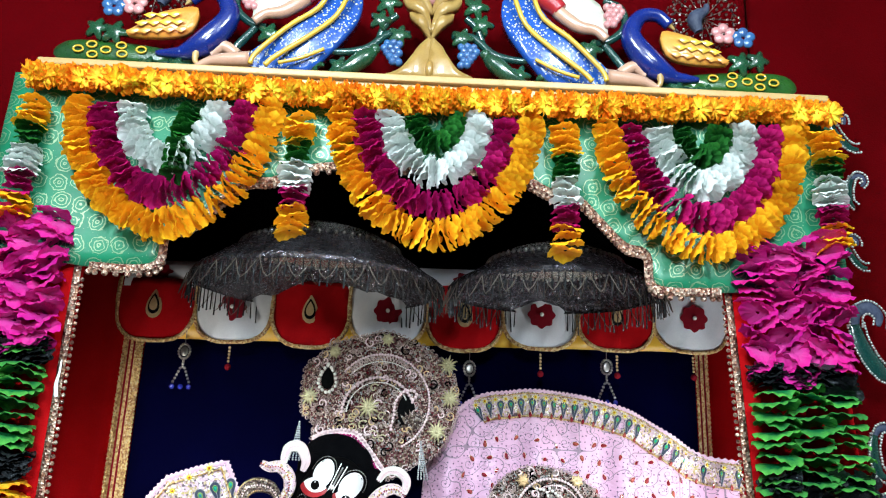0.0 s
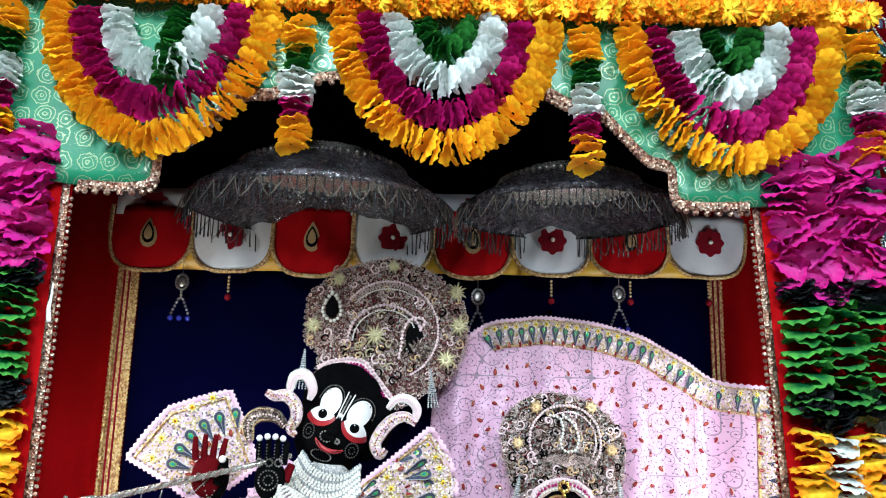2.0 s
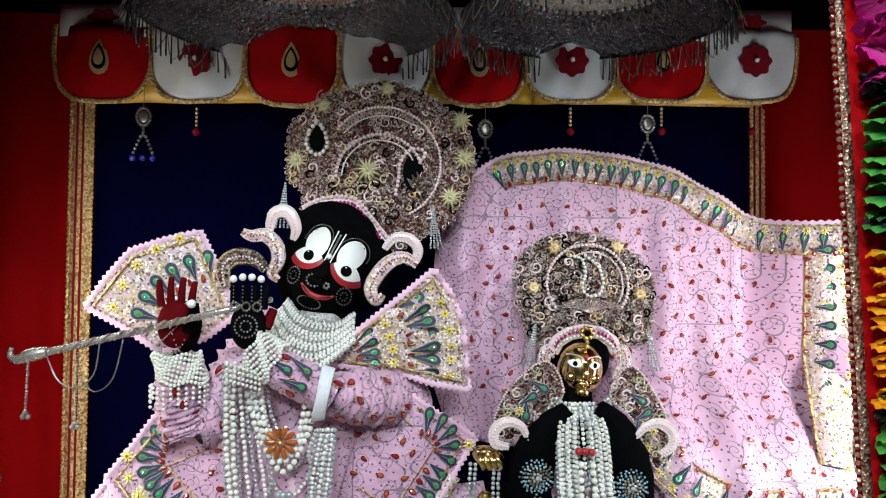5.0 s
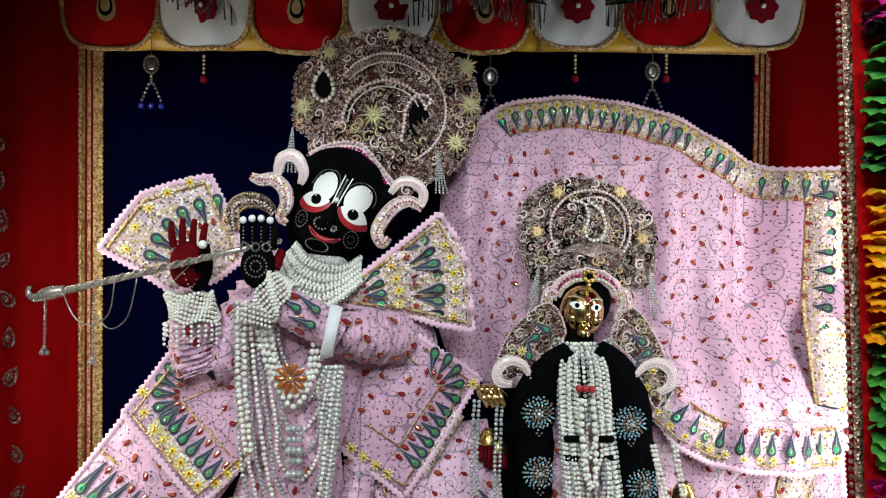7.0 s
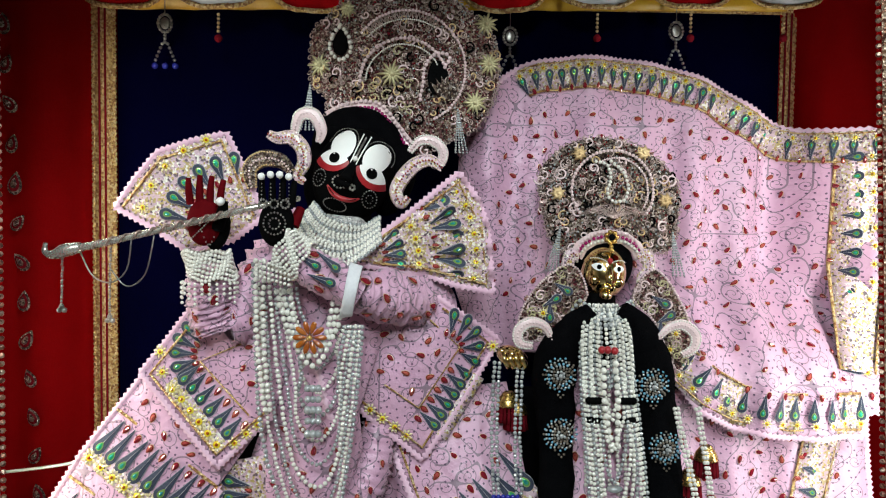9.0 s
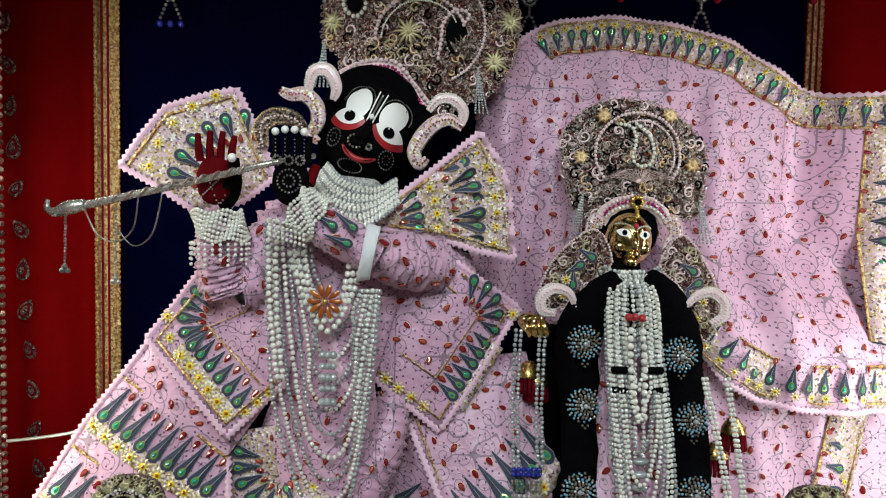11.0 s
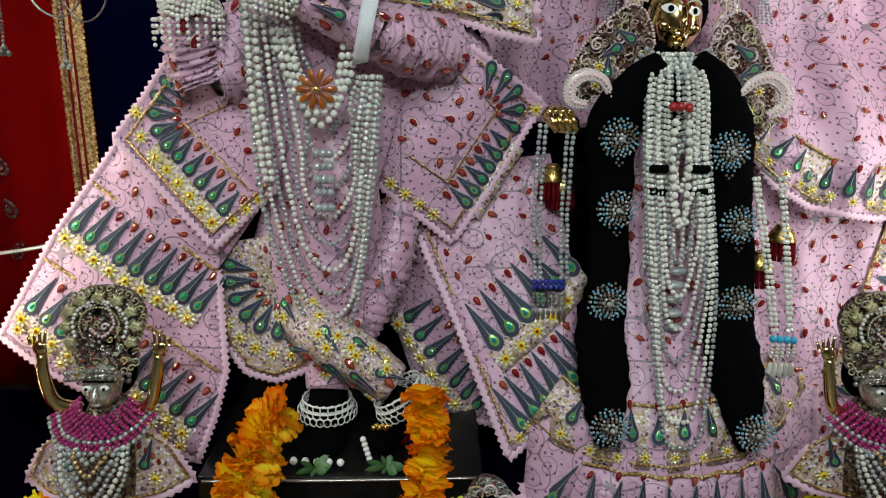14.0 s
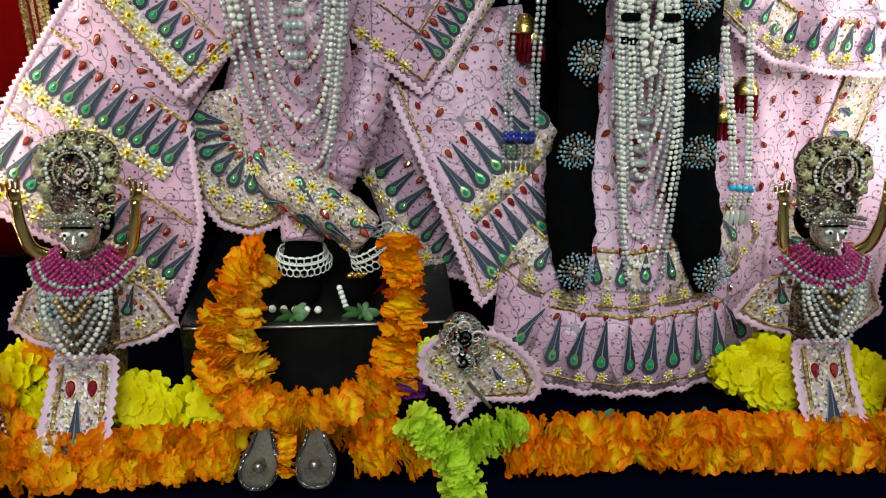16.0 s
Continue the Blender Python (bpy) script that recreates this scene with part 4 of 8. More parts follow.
for xa, xb in ((-0.885, -1.10), (0.828, 1.085)):
    g = thing("flower_column", "cloth flower strings in magenta, green, white and yellow bands on the post", "garland", "post garlands")
    for mat, z0, z1, r, step, n, kind in LEFT:
        for k in range(n):
            q = (2 * k + (0.5 if mat == "p_two" else 1.5)) / 4 if n == 2 else (k + 0.5) / n
            x = xa + (xb - xa) * q
            dz = rng_flowers.uniform(-0.025, 0.025)
            sx = lambda z: LEAN[1 if xa > 0 else -1] * (2.1 - z)
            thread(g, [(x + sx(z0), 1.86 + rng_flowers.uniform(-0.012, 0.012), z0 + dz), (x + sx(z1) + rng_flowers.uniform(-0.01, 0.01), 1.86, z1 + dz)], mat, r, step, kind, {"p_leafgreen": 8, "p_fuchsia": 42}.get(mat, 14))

# ---------------------------------------------------------------- canopy petals behind the umbrellas
pel = thing("canopy_pelmet", "yellow satin pelmet with alternating red and white petals", "pelmet")
bm = bmesh.new()
sheet(bm, [(-1.0, 2.03), (1.04, 2.06), (1.04, 2.32), (-1.0, 2.30)], lambda x, z: 2.77 + 0.006 * math.sin(40 * x), 0.05, 0.008)
part("yellow_band", bm, "yellow_satin", pel)
bm = bmesh.new()
sheet(bm, [(-1.05, 2.205), (1.12, 2.235), (1.12, 2.33), (-1.05, 2.30)], lambda x, z: 2.69, 0.06, 0.006)
part("white_band", bm, "white_satin", pel)
for k in range(8):
    x = -0.925 + 0.2745 * k
    zt, zb = 2.235 + 0.004 * k, 2.005 + 0.005 * k
    zb -= 0.012 if k in (2, 4) else 0
    red = k % 2 == 0
    w = 0.138
    f = lambda px, pz, x=x: 2.70 - 0.03 * math.cos((px - x) / 0.14 * 1.4) + 0.005 * math.sin(34 * px + 26 * pz + 3 * x) + 0.004 * math.sin(70 * px - 30 * pz + 5 * x)
    up = [(x - w, zt), (x - w * 1.02, zt - 0.09)]
    bowl = [(x + w * 1.02 * math.copysign(abs(math.cos(a)) ** 0.72, math.cos(a)), zt - 0.10 + (zb - zt + 0.10) * math.sin(a) ** 0.85) for a in (math.pi * (1 - i / 14) for i in range(1, 14))]
    shape = up + bowl + [(x + w * 1.02, zt - 0.09), (x + w, zt)]
    bm = bmesh.new()
    sheet(bm, shape, f, 0.025, 0.005)
    petal = part("petal", bm, "red_satin" if red else "white_satin", pel, "red satin petal with gold edging" if red else "white satin petal with gold edging")
    bm = bmesh.new()
    ribbon(bm, [(p[0] * 0.985 + x * 0.015, p[1] + 0.004) for p in dense(shape, 0.02)[:-13]], f, 0.014, 0.002)
    part("edging", bm, "gold_braid", petal)
    cz = (zt + zb) / 2 + 0.015
    bm = bmesh.new()
    if red:
        for s, mi, y in ((1.0, 0, -0.004), (0.72, 1, -0.008), (0.5, 0, -0.011)):
            layer(bm, [(x + px * s, f(x, cz) + y, cz + 0.005 + pz * s) for px, _, pz in drop_ring(0.036, 0.052, 0, 0, 16, 0.9)], f(x, cz) + y - 0.004, mi)
        part("drop_emblem", bm, ["gold_lace", "black"], petal, "gold drop emblem")
    else:
        layer(bm, [(x + (0.047 + 0.004 * math.cos(8 * a)) * math.cos(a), f(x, cz) - 0.003, cz + (0.047 + 0.004 * math.cos(8 * a)) * math.sin(a)) for a in (2 * math.pi * i / 48 for i in range(48))], f(x, cz) - 0.009, 0)
        beads(bm, [(x, f(x, cz) - 0.012, cz)], 0.008, 1)
        part("flower_emblem", bm, ["maroon", "pearl"], petal, "maroon felt flower with a pearl")
    if k % 2 == 1 or k == 6:
        bm = bmesh.new()
        beads(bm, [(x, 2.69, zb - 0.012 - 0.012 * i) for i in range(5)], 0.005)
        beads(bm, [(x, 2.69, zb - 0.08)], 0.012, 1)
        part("bead_drop", bm, ["gold_lace", "maroon"], petal)
for k in range(8):
    x = -0.925 + 0.2745 * k
    bm = bmesh.new()
    z = 2.262 + 0.004 * k
    layer(bm, [(x + (0.04 + 0.007 * math.cos(6 * a)) * math.cos(a), 2.686, z + 0.6 * (0.04 + 0.007 * math.cos(6 * a)) * math.sin(a)) for a in (2 * math.pi * i / 36 for i in range(36))], 2.682, 0)
    part("band_flower", bm, "maroon", pel)

for x, z in ((-0.825, 1.985), (0.699, 1.99), (0.20, 1.965)):
    j = thing("hanging_jewel", "silver hanging jewel with a chakra disc and blue drops", "ornament", "hanging jewels")
    bm = bmesh.new()
    ellipsoid(bm, (x, 2.75, z), (0.014, 0.004, 0.018))
    part("disc", bm, "silver", j)
    bm = bmesh.new()
    beads(bm, [(x + 0.02 * math.cos(a), 2.75, z + 0.026 * math.sin(a)) for a in (2 * math.pi * i / 16 for i in range(16))], 0.005)
    tagged(part("bead_rim", bm, "silver", j), kind="stuff")
    bm = bmesh.new()
    beads(bm, [(x, 2.75, z - 0.035 - 0.01 * i) for i in range(3)] + [(x + s * (0.008 + 0.005 * i), 2.75, z - 0.06 - 0.012 * i) for s in (-1, 1) for i in range(5)], 0.005)
    part("chain", bm, "silver", j)
    bm = bmesh.new()
    beads(bm, [(x + s * 0.03, 2.75, z - 0.125) for s in (-1, 0, 1)], 0.010)
    part("blue_drop", bm, "blue_bead", j)
    bm = bmesh.new()
    tube(bm, [(x, 2.75, z + 0.026), (x, 2.75, z + 0.14)], [0.0015], 5)
    part("cord", bm, "silver", j)


# ---------------------------------------------------------------- silver umbrellas
def umbrella(cx, cy, zr, R, H, label):
    u = thing("ceremonial_umbrella", label, "umbrella", "silver umbrellas")
    bm = bmesh.new()
    prof = [(R, -0.004), (R * 1.01, 0.006), (R * 0.97, 0.022), (R * 0.93, 0.03), (R * 0.80, H * 0.34), (R * 0.64, H * 0.56), (R * 0.62, H * 0.62), (R * 0.60, H * 0.60), (R * 0.5, H * 0.78), (R * 0.3, H * 0.93), (R * 0.08, H), (0.004, H + 0.002)]
    rows = []
    N = 56
    for r, h in prof[:7]:
        rows.append([bm.verts.new((cx + r * math.cos(a) * (1 + 0.012 * math.cos(8 * a)), cy + r * math.sin(a) * (1 + 0.012 * math.cos(8 * a)), zr + h)) for a in (2 * math.pi * k / N for k in range(N))])
    for a, b in zip(rows, rows[1:]):
        for k in range(N):
            bm.faces.new((a[k], a[(k + 1) % N], b[(k + 1) % N], b[k]))
    bmesh.ops.solidify(bm, geom=bm.faces[:], thickness=0.004)
    dome = part("dome", bm, "dark_silver", u)
    bm = bmesh.new()
    rows = []
    for r, h in prof[6:]:
        rows.append([bm.verts.new((cx + r * math.cos(a) * (1 + 0.02 * math.cos(16 * a)), cy + r * math.sin(a) * (1 + 0.02 * math.cos(16 * a)), zr + h)) for a in (2 * math.pi * k / 64 for k in range(64))])
    for a, b in zip(rows, rows[1:]):
        for k in range(64):
            bm.faces.new((a[k], a[(k + 1) % 64], b[(k + 1) % 64], b[k]))
    # the lamps' reflection on the cap is put in as a paler silver
    part("cap", bm, "bright_silver", u, "fluted upper tier, paler silver standing in for lamp reflections")
    bm = bmesh.new()
    for k in range(64):
        a = 2 * math.pi * k / 64
        beads(bm, [(cx + R * 0.635 * math.cos(a), cy + R * 0.635 * math.sin(a), zr + H * 0.60)], 0.008)
    tagged(part("rosette_band", bm, "silver", dome), kind="stuff")
    bm = bmesh.new()
    rng = random.Random(3)
    for k in range(110):
        a = 2 * math.pi * k / 110
        p = Vector((cx + R * 1.0 * math.cos(a), cy + R * math.sin(a), zr + 0.002))
        ln = rng.uniform(0.05, 0.085)
        tube(bm, [p, p + Vector((rng.uniform(-0.004, 0.004), 0, -ln))], [0.0016, 0.0028], 5, n=3)
    tagged(part("fringe", bm, "foil_black", u, "fringe of thin dark silver chains"), kind="stuff")
    bm = bmesh.new()
    for k in range(34):
        a, b = 2 * math.pi * k / 34, 2 * math.pi * (k + 1) / 34
        for rr, zz, sag in ((1.012, 0.0, 0.06), (0.66, H * 0.58, 0.05)):
            p, q = (Vector((cx + R * rr * math.cos(t), cy + R * rr * math.sin(t), zr + zz)) for t in (a, b))
            mid = (p + q) / 2 + Vector((math.cos(a) * 0.02, math.sin(a) * 0.02, -sag))
            tube(bm, [p, mid, q], [0.0014], 4, n=7)
    tagged(part("looped_chain", bm, "dull_silver", u), kind="stuff")
    bm = bmesh.new()
    tube(bm, [(cx, cy, zr + H), (cx, cy, 2.72)], [0.01], 8)
    part("stem", bm, "black", u)
    return u


umbrella(-0.312, 2.38, 2.165, 0.395, 0.20, "large tarnished silver umbrella with chain fringe over the statues")
umbrella(0.44, 2.36, 2.17, 0.335, 0.16, "smaller tarnished silver umbrella with chain fringe over the statues")


# ---------------------------------------------------------------- pink veil behind the second statue
def smoothstep(a, b, x):
    t = min(max((x - a) / (b - a), 0.0), 1.0)
    return t * t * (3 - 2 * t)


def f_veil(x, z):
    fold = 0.021 * math.sin(2 * math.pi * x / 0.15 + 1.2 * math.sin(2.5 * z)) + 0.012 * math.sin(2 * math.pi * (x + 0.25 * z) / 0.31)
    return 2.66 + fold * (0.35 + 0.65 * smoothstep(1.9, 1.5, z)) * (0.5 + 0.5 * smoothstep(0.9, 1.2, z)) - max(0.21 * smoothstep(0.97, 1.16, x), 0.27 * smoothstep(1.32, 0.98, z) * smoothstep(0.45, 0.60, x))


VEIL_EDGE = [(1.165, 1.45), (1.168, 1.2), (1.140, 0.935), (1.108, 0.930), (1.100, 0.865), (0.90, 0.862), (0.76, 0.885), (0.665, 0.935), (0.60, 1.02)]
VEIL_TOP = [(0.05, 1.60), (0.128, 1.775), (0.225, 1.858), (0.33, 1.878), (0.421, 1.887), (0.586, 1.872), (0.752, 1.828), (0.886, 1.757), (0.995, 1.69), (1.06, 1.675), (1.145, 1.672)]
top = [(p.x, p.y) for p in spline([(*q, 0) for q in VEIL_TOP], 44)]
veil_outline = top + VEIL_EDGE + [(0.55, 1.03), (0.30, 1.03), (0.10, 1.05), (0.03, 1.25)]
veil, _ = garment("veil", "pink printed satin veil with peacock-feather border behind the statue", "veil", veil_outline, f_veil, step=0.026, edge=top + VEIL_EDGE)


def offset_line(line, d):
    out = []
    for i, (x, z) in enumerate(line):
        (ax, az), (bx, bz) = line[max(i - 1, 0)], line[min(i + 1, len(line) - 1)]
        nx, nz = -(bz - az), bx - ax
        ln = math.hypot(nx, nz) or 1
        out.append((x + nx / ln * d, z + nz / ln * d))
    return out


def walk_line(line, step):
    return [(p.x, p.y, math.degrees(math.atan2(t.y, t.x))) for p, t in even([(*q, 0) for q in line], step)]


def trimmed_border(root, f, line, depth, step, size, n_skip=0, flip=False, blossom_at=0.25, feather_at=0.62, gem_at=0.95, band="cream"):
    """A pale band below a line, with gold cords, a row of blossoms and a row of feathers with gems between."""
    s = -1 if not flip else 1
    f2 = lambda x, z: f(x, z) - 0.004
    bm = bmesh.new()
    ribbon(bm, offset_line(line, s * depth * 0.5), f, depth, 0.002, thick=0.002)
    part("border_band", bm, band, root, "paler border band")
    for d, w in ((0.10, 0.004), (1.0, 0.006)):
        bm = bmesh.new()
        ribbon(bm, offset_line(line, s * depth * d), f, w, 0.005, thick=0.003)
        part("gold_cord", bm, "gold_braid", root)
    tip = lambda a: a + (0 if flip else 180)
    for x, z, a in walk_line(offset_line(line, s * depth * feather_at), step)[n_skip:]:
        sew("feather_motif", FEATHER if size > 0.8 else FEATHER_SHORT, root, f2, x, z, tip(a) + random.uniform(-3, 3), size * random.uniform(0.95, 1.05))
    for x, z, a in walk_line(offset_line(line, s * depth * blossom_at), step * 0.95):
        sew("blossom_motif", BLOSSOM, root, f2, x, z, random.uniform(0, 50), 0.8)
    for x, z, a in walk_line(offset_line(line, s * depth * gem_at), step):
        sew("gem", GEM, root, f2, x + step * 0.5 * math.cos(radians(a)), z + step * 0.5 * math.sin(radians(a)), tip(a) + 180, 0.72)


trimmed_border(veil, f_veil, top[8:], 0.085, 0.037, 0.60)
right = [(1.158, 1.60), (1.160, 1.3), (1.135, 1.03)]
trimmed_border(veil, f_veil, right, 0.085, 0.05, 0.66)
bottom = [(0.60, 1.0), (0.665, 0.945), (0.76, 0.895), (0.90, 0.872), (1.095, 0.875)]
trimmed_border(veil, f_veil, bottom, 0.105, 0.045, 0.66, flip=True)
scatter_gems(veil, f_veil, [(0.16, 1.70), (0.40, 1.78), (0.60, 1.77), (0.88, 1.66), (1.05, 1.58), (1.06, 1.0), (0.88, 1.0), (0.70, 1.07), (0.40, 1.05), (0.12, 1.2)], 0.062, 4)

f_under = lambda x, z: 2.47 + 0.012 * math.sin(2 * math.pi * x / 0.17 + z) - 0.06 * smoothstep(0.9, 0.4, z)
under, _ = garment("skirt_cloth", "pink printed satin skirt cloth spread below the veil", "cloth", [(0.5, 0.2), (1.17, 0.2), (1.15, 0.9), (0.5, 0.98)], f_under)
scatter_gems(under, f_under, [(0.62, 0.3), (1.1, 0.3), (1.1, 0.84), (0.64, 0.9)], 0.06, 9)
trimmed_border(under, f_under, [(1.085, 0.85), (1.03, 0.63), (0.97, 0.42)], 0.105, 0.055, 0.66)


# ---------------------------------------------------------------- second statue: bell skirt
def f_bell(x, z):
    d = x - 0.385
    return 2.30 - 0.26 * smoothstep(1.0, 0.26, z) + 0.9 * d * d + 0.007 * math.sin(2 * math.pi * d / 0.075) * smoothstep(0.9, 0.3, z)


BELL_HEM = [(0.405 + 0.30 * math.cos(a), 0.32 - 0.084 * math.sin(a) ** 0.62) for a in (math.pi * i / 16 for i in range(1, 16))]
bell_outline = [(0.28, 1.06), (0.50, 1.06), (0.57, 0.80), (0.62, 0.60), (0.735, 0.53), (0.715, 0.36)] + BELL_HEM + [(0.105, 0.36), (0.115, 0.47), (0.205, 0.53), (0.24, 0.62), (0.265, 0.80)]
bell, _ = garment("bell_skirt", "pink satin bell skirt with rows of peacock feathers on the statue", "skirt", bell_outline, f_bell, step=0.026, edge=[(0.735, 0.53), (0.715, 0.36)] + BELL_HEM + [(0.100, 0.36)])
hem = list(reversed([(0.405 + 0.29 * math.cos(a), 0.335 - 0.082 * math.sin(a) ** 0.62) for a in (math.pi * (2 + i) / 20 for i in range(17))]))
trimmed_border(bell, f_bell, offset_line(hem, -0.004), 0.165, 0.052, 1.0, flip=True, blossom_at=0.17, feather_at=0.60, gem_at=0.96, band="pink")
hem2 = [(0.115, 0.48), (0.16, 0.45), (0.24, 0.425), (0.385, 0.42), (0.53, 0.435), (0.64, 0.475), (0.71, 0.535)]
trimmed_border(bell, f_bell, hem2, 0.118, 0.056, 0.68, flip=True, blossom_at=0.22, feather_at=0.70, gem_at=1.02)
scatter_gems(bell, f_bell, [(0.24, 0.62), (0.54, 0.62), (0.50, 1.0), (0.28, 1.0)], 0.06, 2)


def fan_motifs(root, f, c, r, a0, a1, n, size, blossom_r=0.06, blossom_n=None, gems=True):
    """Feathers whose tips point to c, in an arc of so many degrees, with blossoms outside and gems inside."""
    f2 = lambda x, z: f(x, z) - 0.004
    for i in range(n):
        a = radians(a0 + (a1 - a0) * (i + 0.5) / n)
        t = math.degrees(math.atan2(math.cos(a), -math.sin(a)))
        sew("feather_motif", FEATHER_SHORT, root, f2, c[0] + r * math.cos(a), c[1] + r * math.sin(a), t, size)
        if gems:
            b = a + radians((a1 - a0) / n * 0.5)
            sew("gem", GEM, root, f2, c[0] + (r - 0.045 * size) * math.cos(b), c[1] + (r - 0.045 * size) * math.sin(b), t + 180, 0.7)
    for i in range(blossom_n or n):
        a = radians(a0 + (a1 - a0) * (i + 0.5) / (blossom_n or n))
        sew("blossom_motif", BLOSSOM, root, f2, c[0] + (r + blossom_r) * math.cos(a), c[1] + (r + blossom_r) * math.sin(a), random.uniform(0, 50), 1.0)


def blossom_row(root, f, a, b, n, size=1.0):
    for x, z in along(a, b, n):
        sew("blossom_motif", BLOSSOM, root, lambda p, q: f(p, q) - 0.004, x, z, random.uniform(0, 50), size)


def cord(root, f, line, w=0.006):
    bm = bmesh.new()
    ribbon(bm, line, f, w, 0.005, thick=0.003)
    part("gold_cord", bm, "gold_braid", root)


# ---------------------------------------------------------------- flute player's clothes
f_flare = lambda x, z: 2.19 + 0.12 * (z - 0.35) / 0.85 + 0.008 * math.sin(16 * (x - 0.7 * z))
flare_out = [(-0.589, 1.212), (-0.72, 1.035), (-0.86, 0.845), (-0.985, 0.635), (-0.80, 0.515), (-0.582, 0.372), (-0.542, 0.47), (-0.515, 0.57), (-0.53, 0.777), (-0.40, 0.96), (-0.35, 1.2)]
flare, _ = garment("flared_skirt_panel", "pink satin skirt panel flaring out with two rows of peacock feathers", "skirt", flare_out, f_flare, edge=flare_out[:9])
border_rows(flare, f_flare, (-0.805, 0.90), (-0.535, 0.715), 9, -42, 0.92)
border_rows(flare, f_flare, (-0.905, 0.735), (-0.55, 0.475), 11, -42, 0.92)
cord(flare, f_flare, [(-0.775, 0.955), (-0.53, 0.775)])
cord(flare, f_flare, [(-0.88, 0.80), (-0.53, 0.57)])
blossom_row(flare, f_flare, (-0.955, 0.665), (-0.60, 0.40), 12)
scatter_gems(flare, f_flare, [(-0.71, 1.02), (-0.76, 0.96), (-0.56, 0.82), (-0.50, 0.86)], 0.05, 3)

f_apl = lambda x, z: 2.165 + 0.12 * (z - 0.35) / 0.85 + 0.006 * math.sin(18 * (x + z))
apl_out = [(-0.592, 1.21), (-0.715, 1.045), (-0.525, 0.832), (-0.395, 0.955), (-0.36, 1.12), (-0.42, 1.22)]
apl, _ = garment("pointed_apron", "pointed pink satin apron edged with feathers and blossoms", "apron", apl_out, f_apl, group="pointed aprons", edge=apl_out[:4])
cord(apl, f_apl, [(-0.575, 1.19), (-0.69, 1.045), (-0.527, 0.862), (-0.415, 0.96)])
cord(apl, f_apl, [(-0.47, 1.12), (-0.575, 1.075), (-0.455, 0.95)], 0.004)
border_rows(apl, f_apl, (-0.615, 1.06), (-0.485, 0.905), 6, -42, 0.68, gap=0.0)
fan_motifs(apl, f_apl, (-0.55, 1.09), 0.07, 120, 235, 5, 0.66, 0.05)
blossom_row(apl, f_apl, (-0.50, 0.875), (-0.42, 0.94), 3)
scatter_gems(apl, f_apl, [(-0.53, 1.08), (-0.45, 0.99), (-0.40, 1.05), (-0.43, 1.15)], 0.05, 5)

f_apr = lambda x, z: 2.325 + 0.02 * (z - 0.8) + 0.006 * math.sin(18 * (x - z)) + 0.05 * smoothstep(-0.02, 0.14, x)
apr_out = [(-0.23, 1.20), (-0.015, 1.228), (0.148, 1.111), (0.06, 0.975), (-0.045, 0.820), (-0.13, 0.885), (-0.235, 0.975)]
apr, _ = garment("pointed_apron", "pointed pink satin apron edged with feathers and blossoms", "apron", apr_out, f_apr, group="pointed aprons", edge=apr_out[1:])
cord(apr, f_apr, [(0.0, 1.20), (0.118, 1.108), (-0.045, 0.852), (-0.22, 0.985)])
cord(apr, f_apr, [(-0.03, 1.17), (0.045, 1.10), (-0.055, 0.95), (-0.14, 1.01)], 0.004)
border_rows(apr, f_apr, (0.060, 1.05), (-0.035, 0.905), 6, 52, 0.68)
fan_motifs(apr, f_apr, (0.01, 1.10), 0.07, -40, 90, 5, 0.68, 0.05)
blossom_row(apr, f_apr, (-0.19, 0.96), (-0.07, 0.87), 4)
scatter_gems(apr, f_apr, [(-0.18, 1.02), (-0.06, 0.96), (0.02, 1.09), (-0.04, 1.18), (-0.2, 1.17)], 0.055, 6)

f_rp = lambda x, z: 2.15 + 0.24 * (z - 0.37) / 0.6 + 0.008 * math.sin(20 * (x + 0.6 * z)) + 0.25 * max(0.0, -0.02 - x)
rp_out = [(-0.142, 0.875), (-0.034, 0.655), (0.076, 0.395), (0.155, 0.45), (0.231, 0.509), (0.22, 0.75), (0.17, 1.0), (0.02, 0.98)]
rp, _ = garment("long_skirt_panel", "long pointed pink satin panel with two rows of peacock feathers", "skirt", rp_out, f_rp, edge=rp_out[:5])
cord(rp, f_rp, [(-0.112, 0.865), (0.080, 0.425), (0.212, 0.52)])
border_rows(rp, f_rp, (0.005, 0.635), (0.20, 0.81), 6, 38, 1.12)
border_rows(rp, f_rp, (0.065, 0.475), (0.225, 0.62), 6, 38, 1.08)
scatter_gems(rp, f_rp, [(-0.1, 0.85), (-0.04, 0.72), (0.12, 0.88), (0.14, 0.97), (0.0, 0.95)], 0.05, 8)
blossom_row(rp, f_rp, (0.085, 0.425), (0.2, 0.525), 5, 0.9)

f_shade = lambda x, z: 2.40 + 0.02 * math.sin(25 * x)
shade_out = [(-0.15, 0.86), (0.09, 0.42), (0.08, 0.325), (-0.05, 0.375), (-0.125, 0.452), (-0.20, 0.67)]
shade_panel, _ = garment("inner_skirt_panel", "shaded pink satin inner skirt panel with dark peacock feathers", "skirt", shade_out, f_shade, edge=shade_out[1:5])
border_rows(shade_panel, f_shade, (-0.13, 0.66), (0.055, 0.395), 7, -48, 0.9)

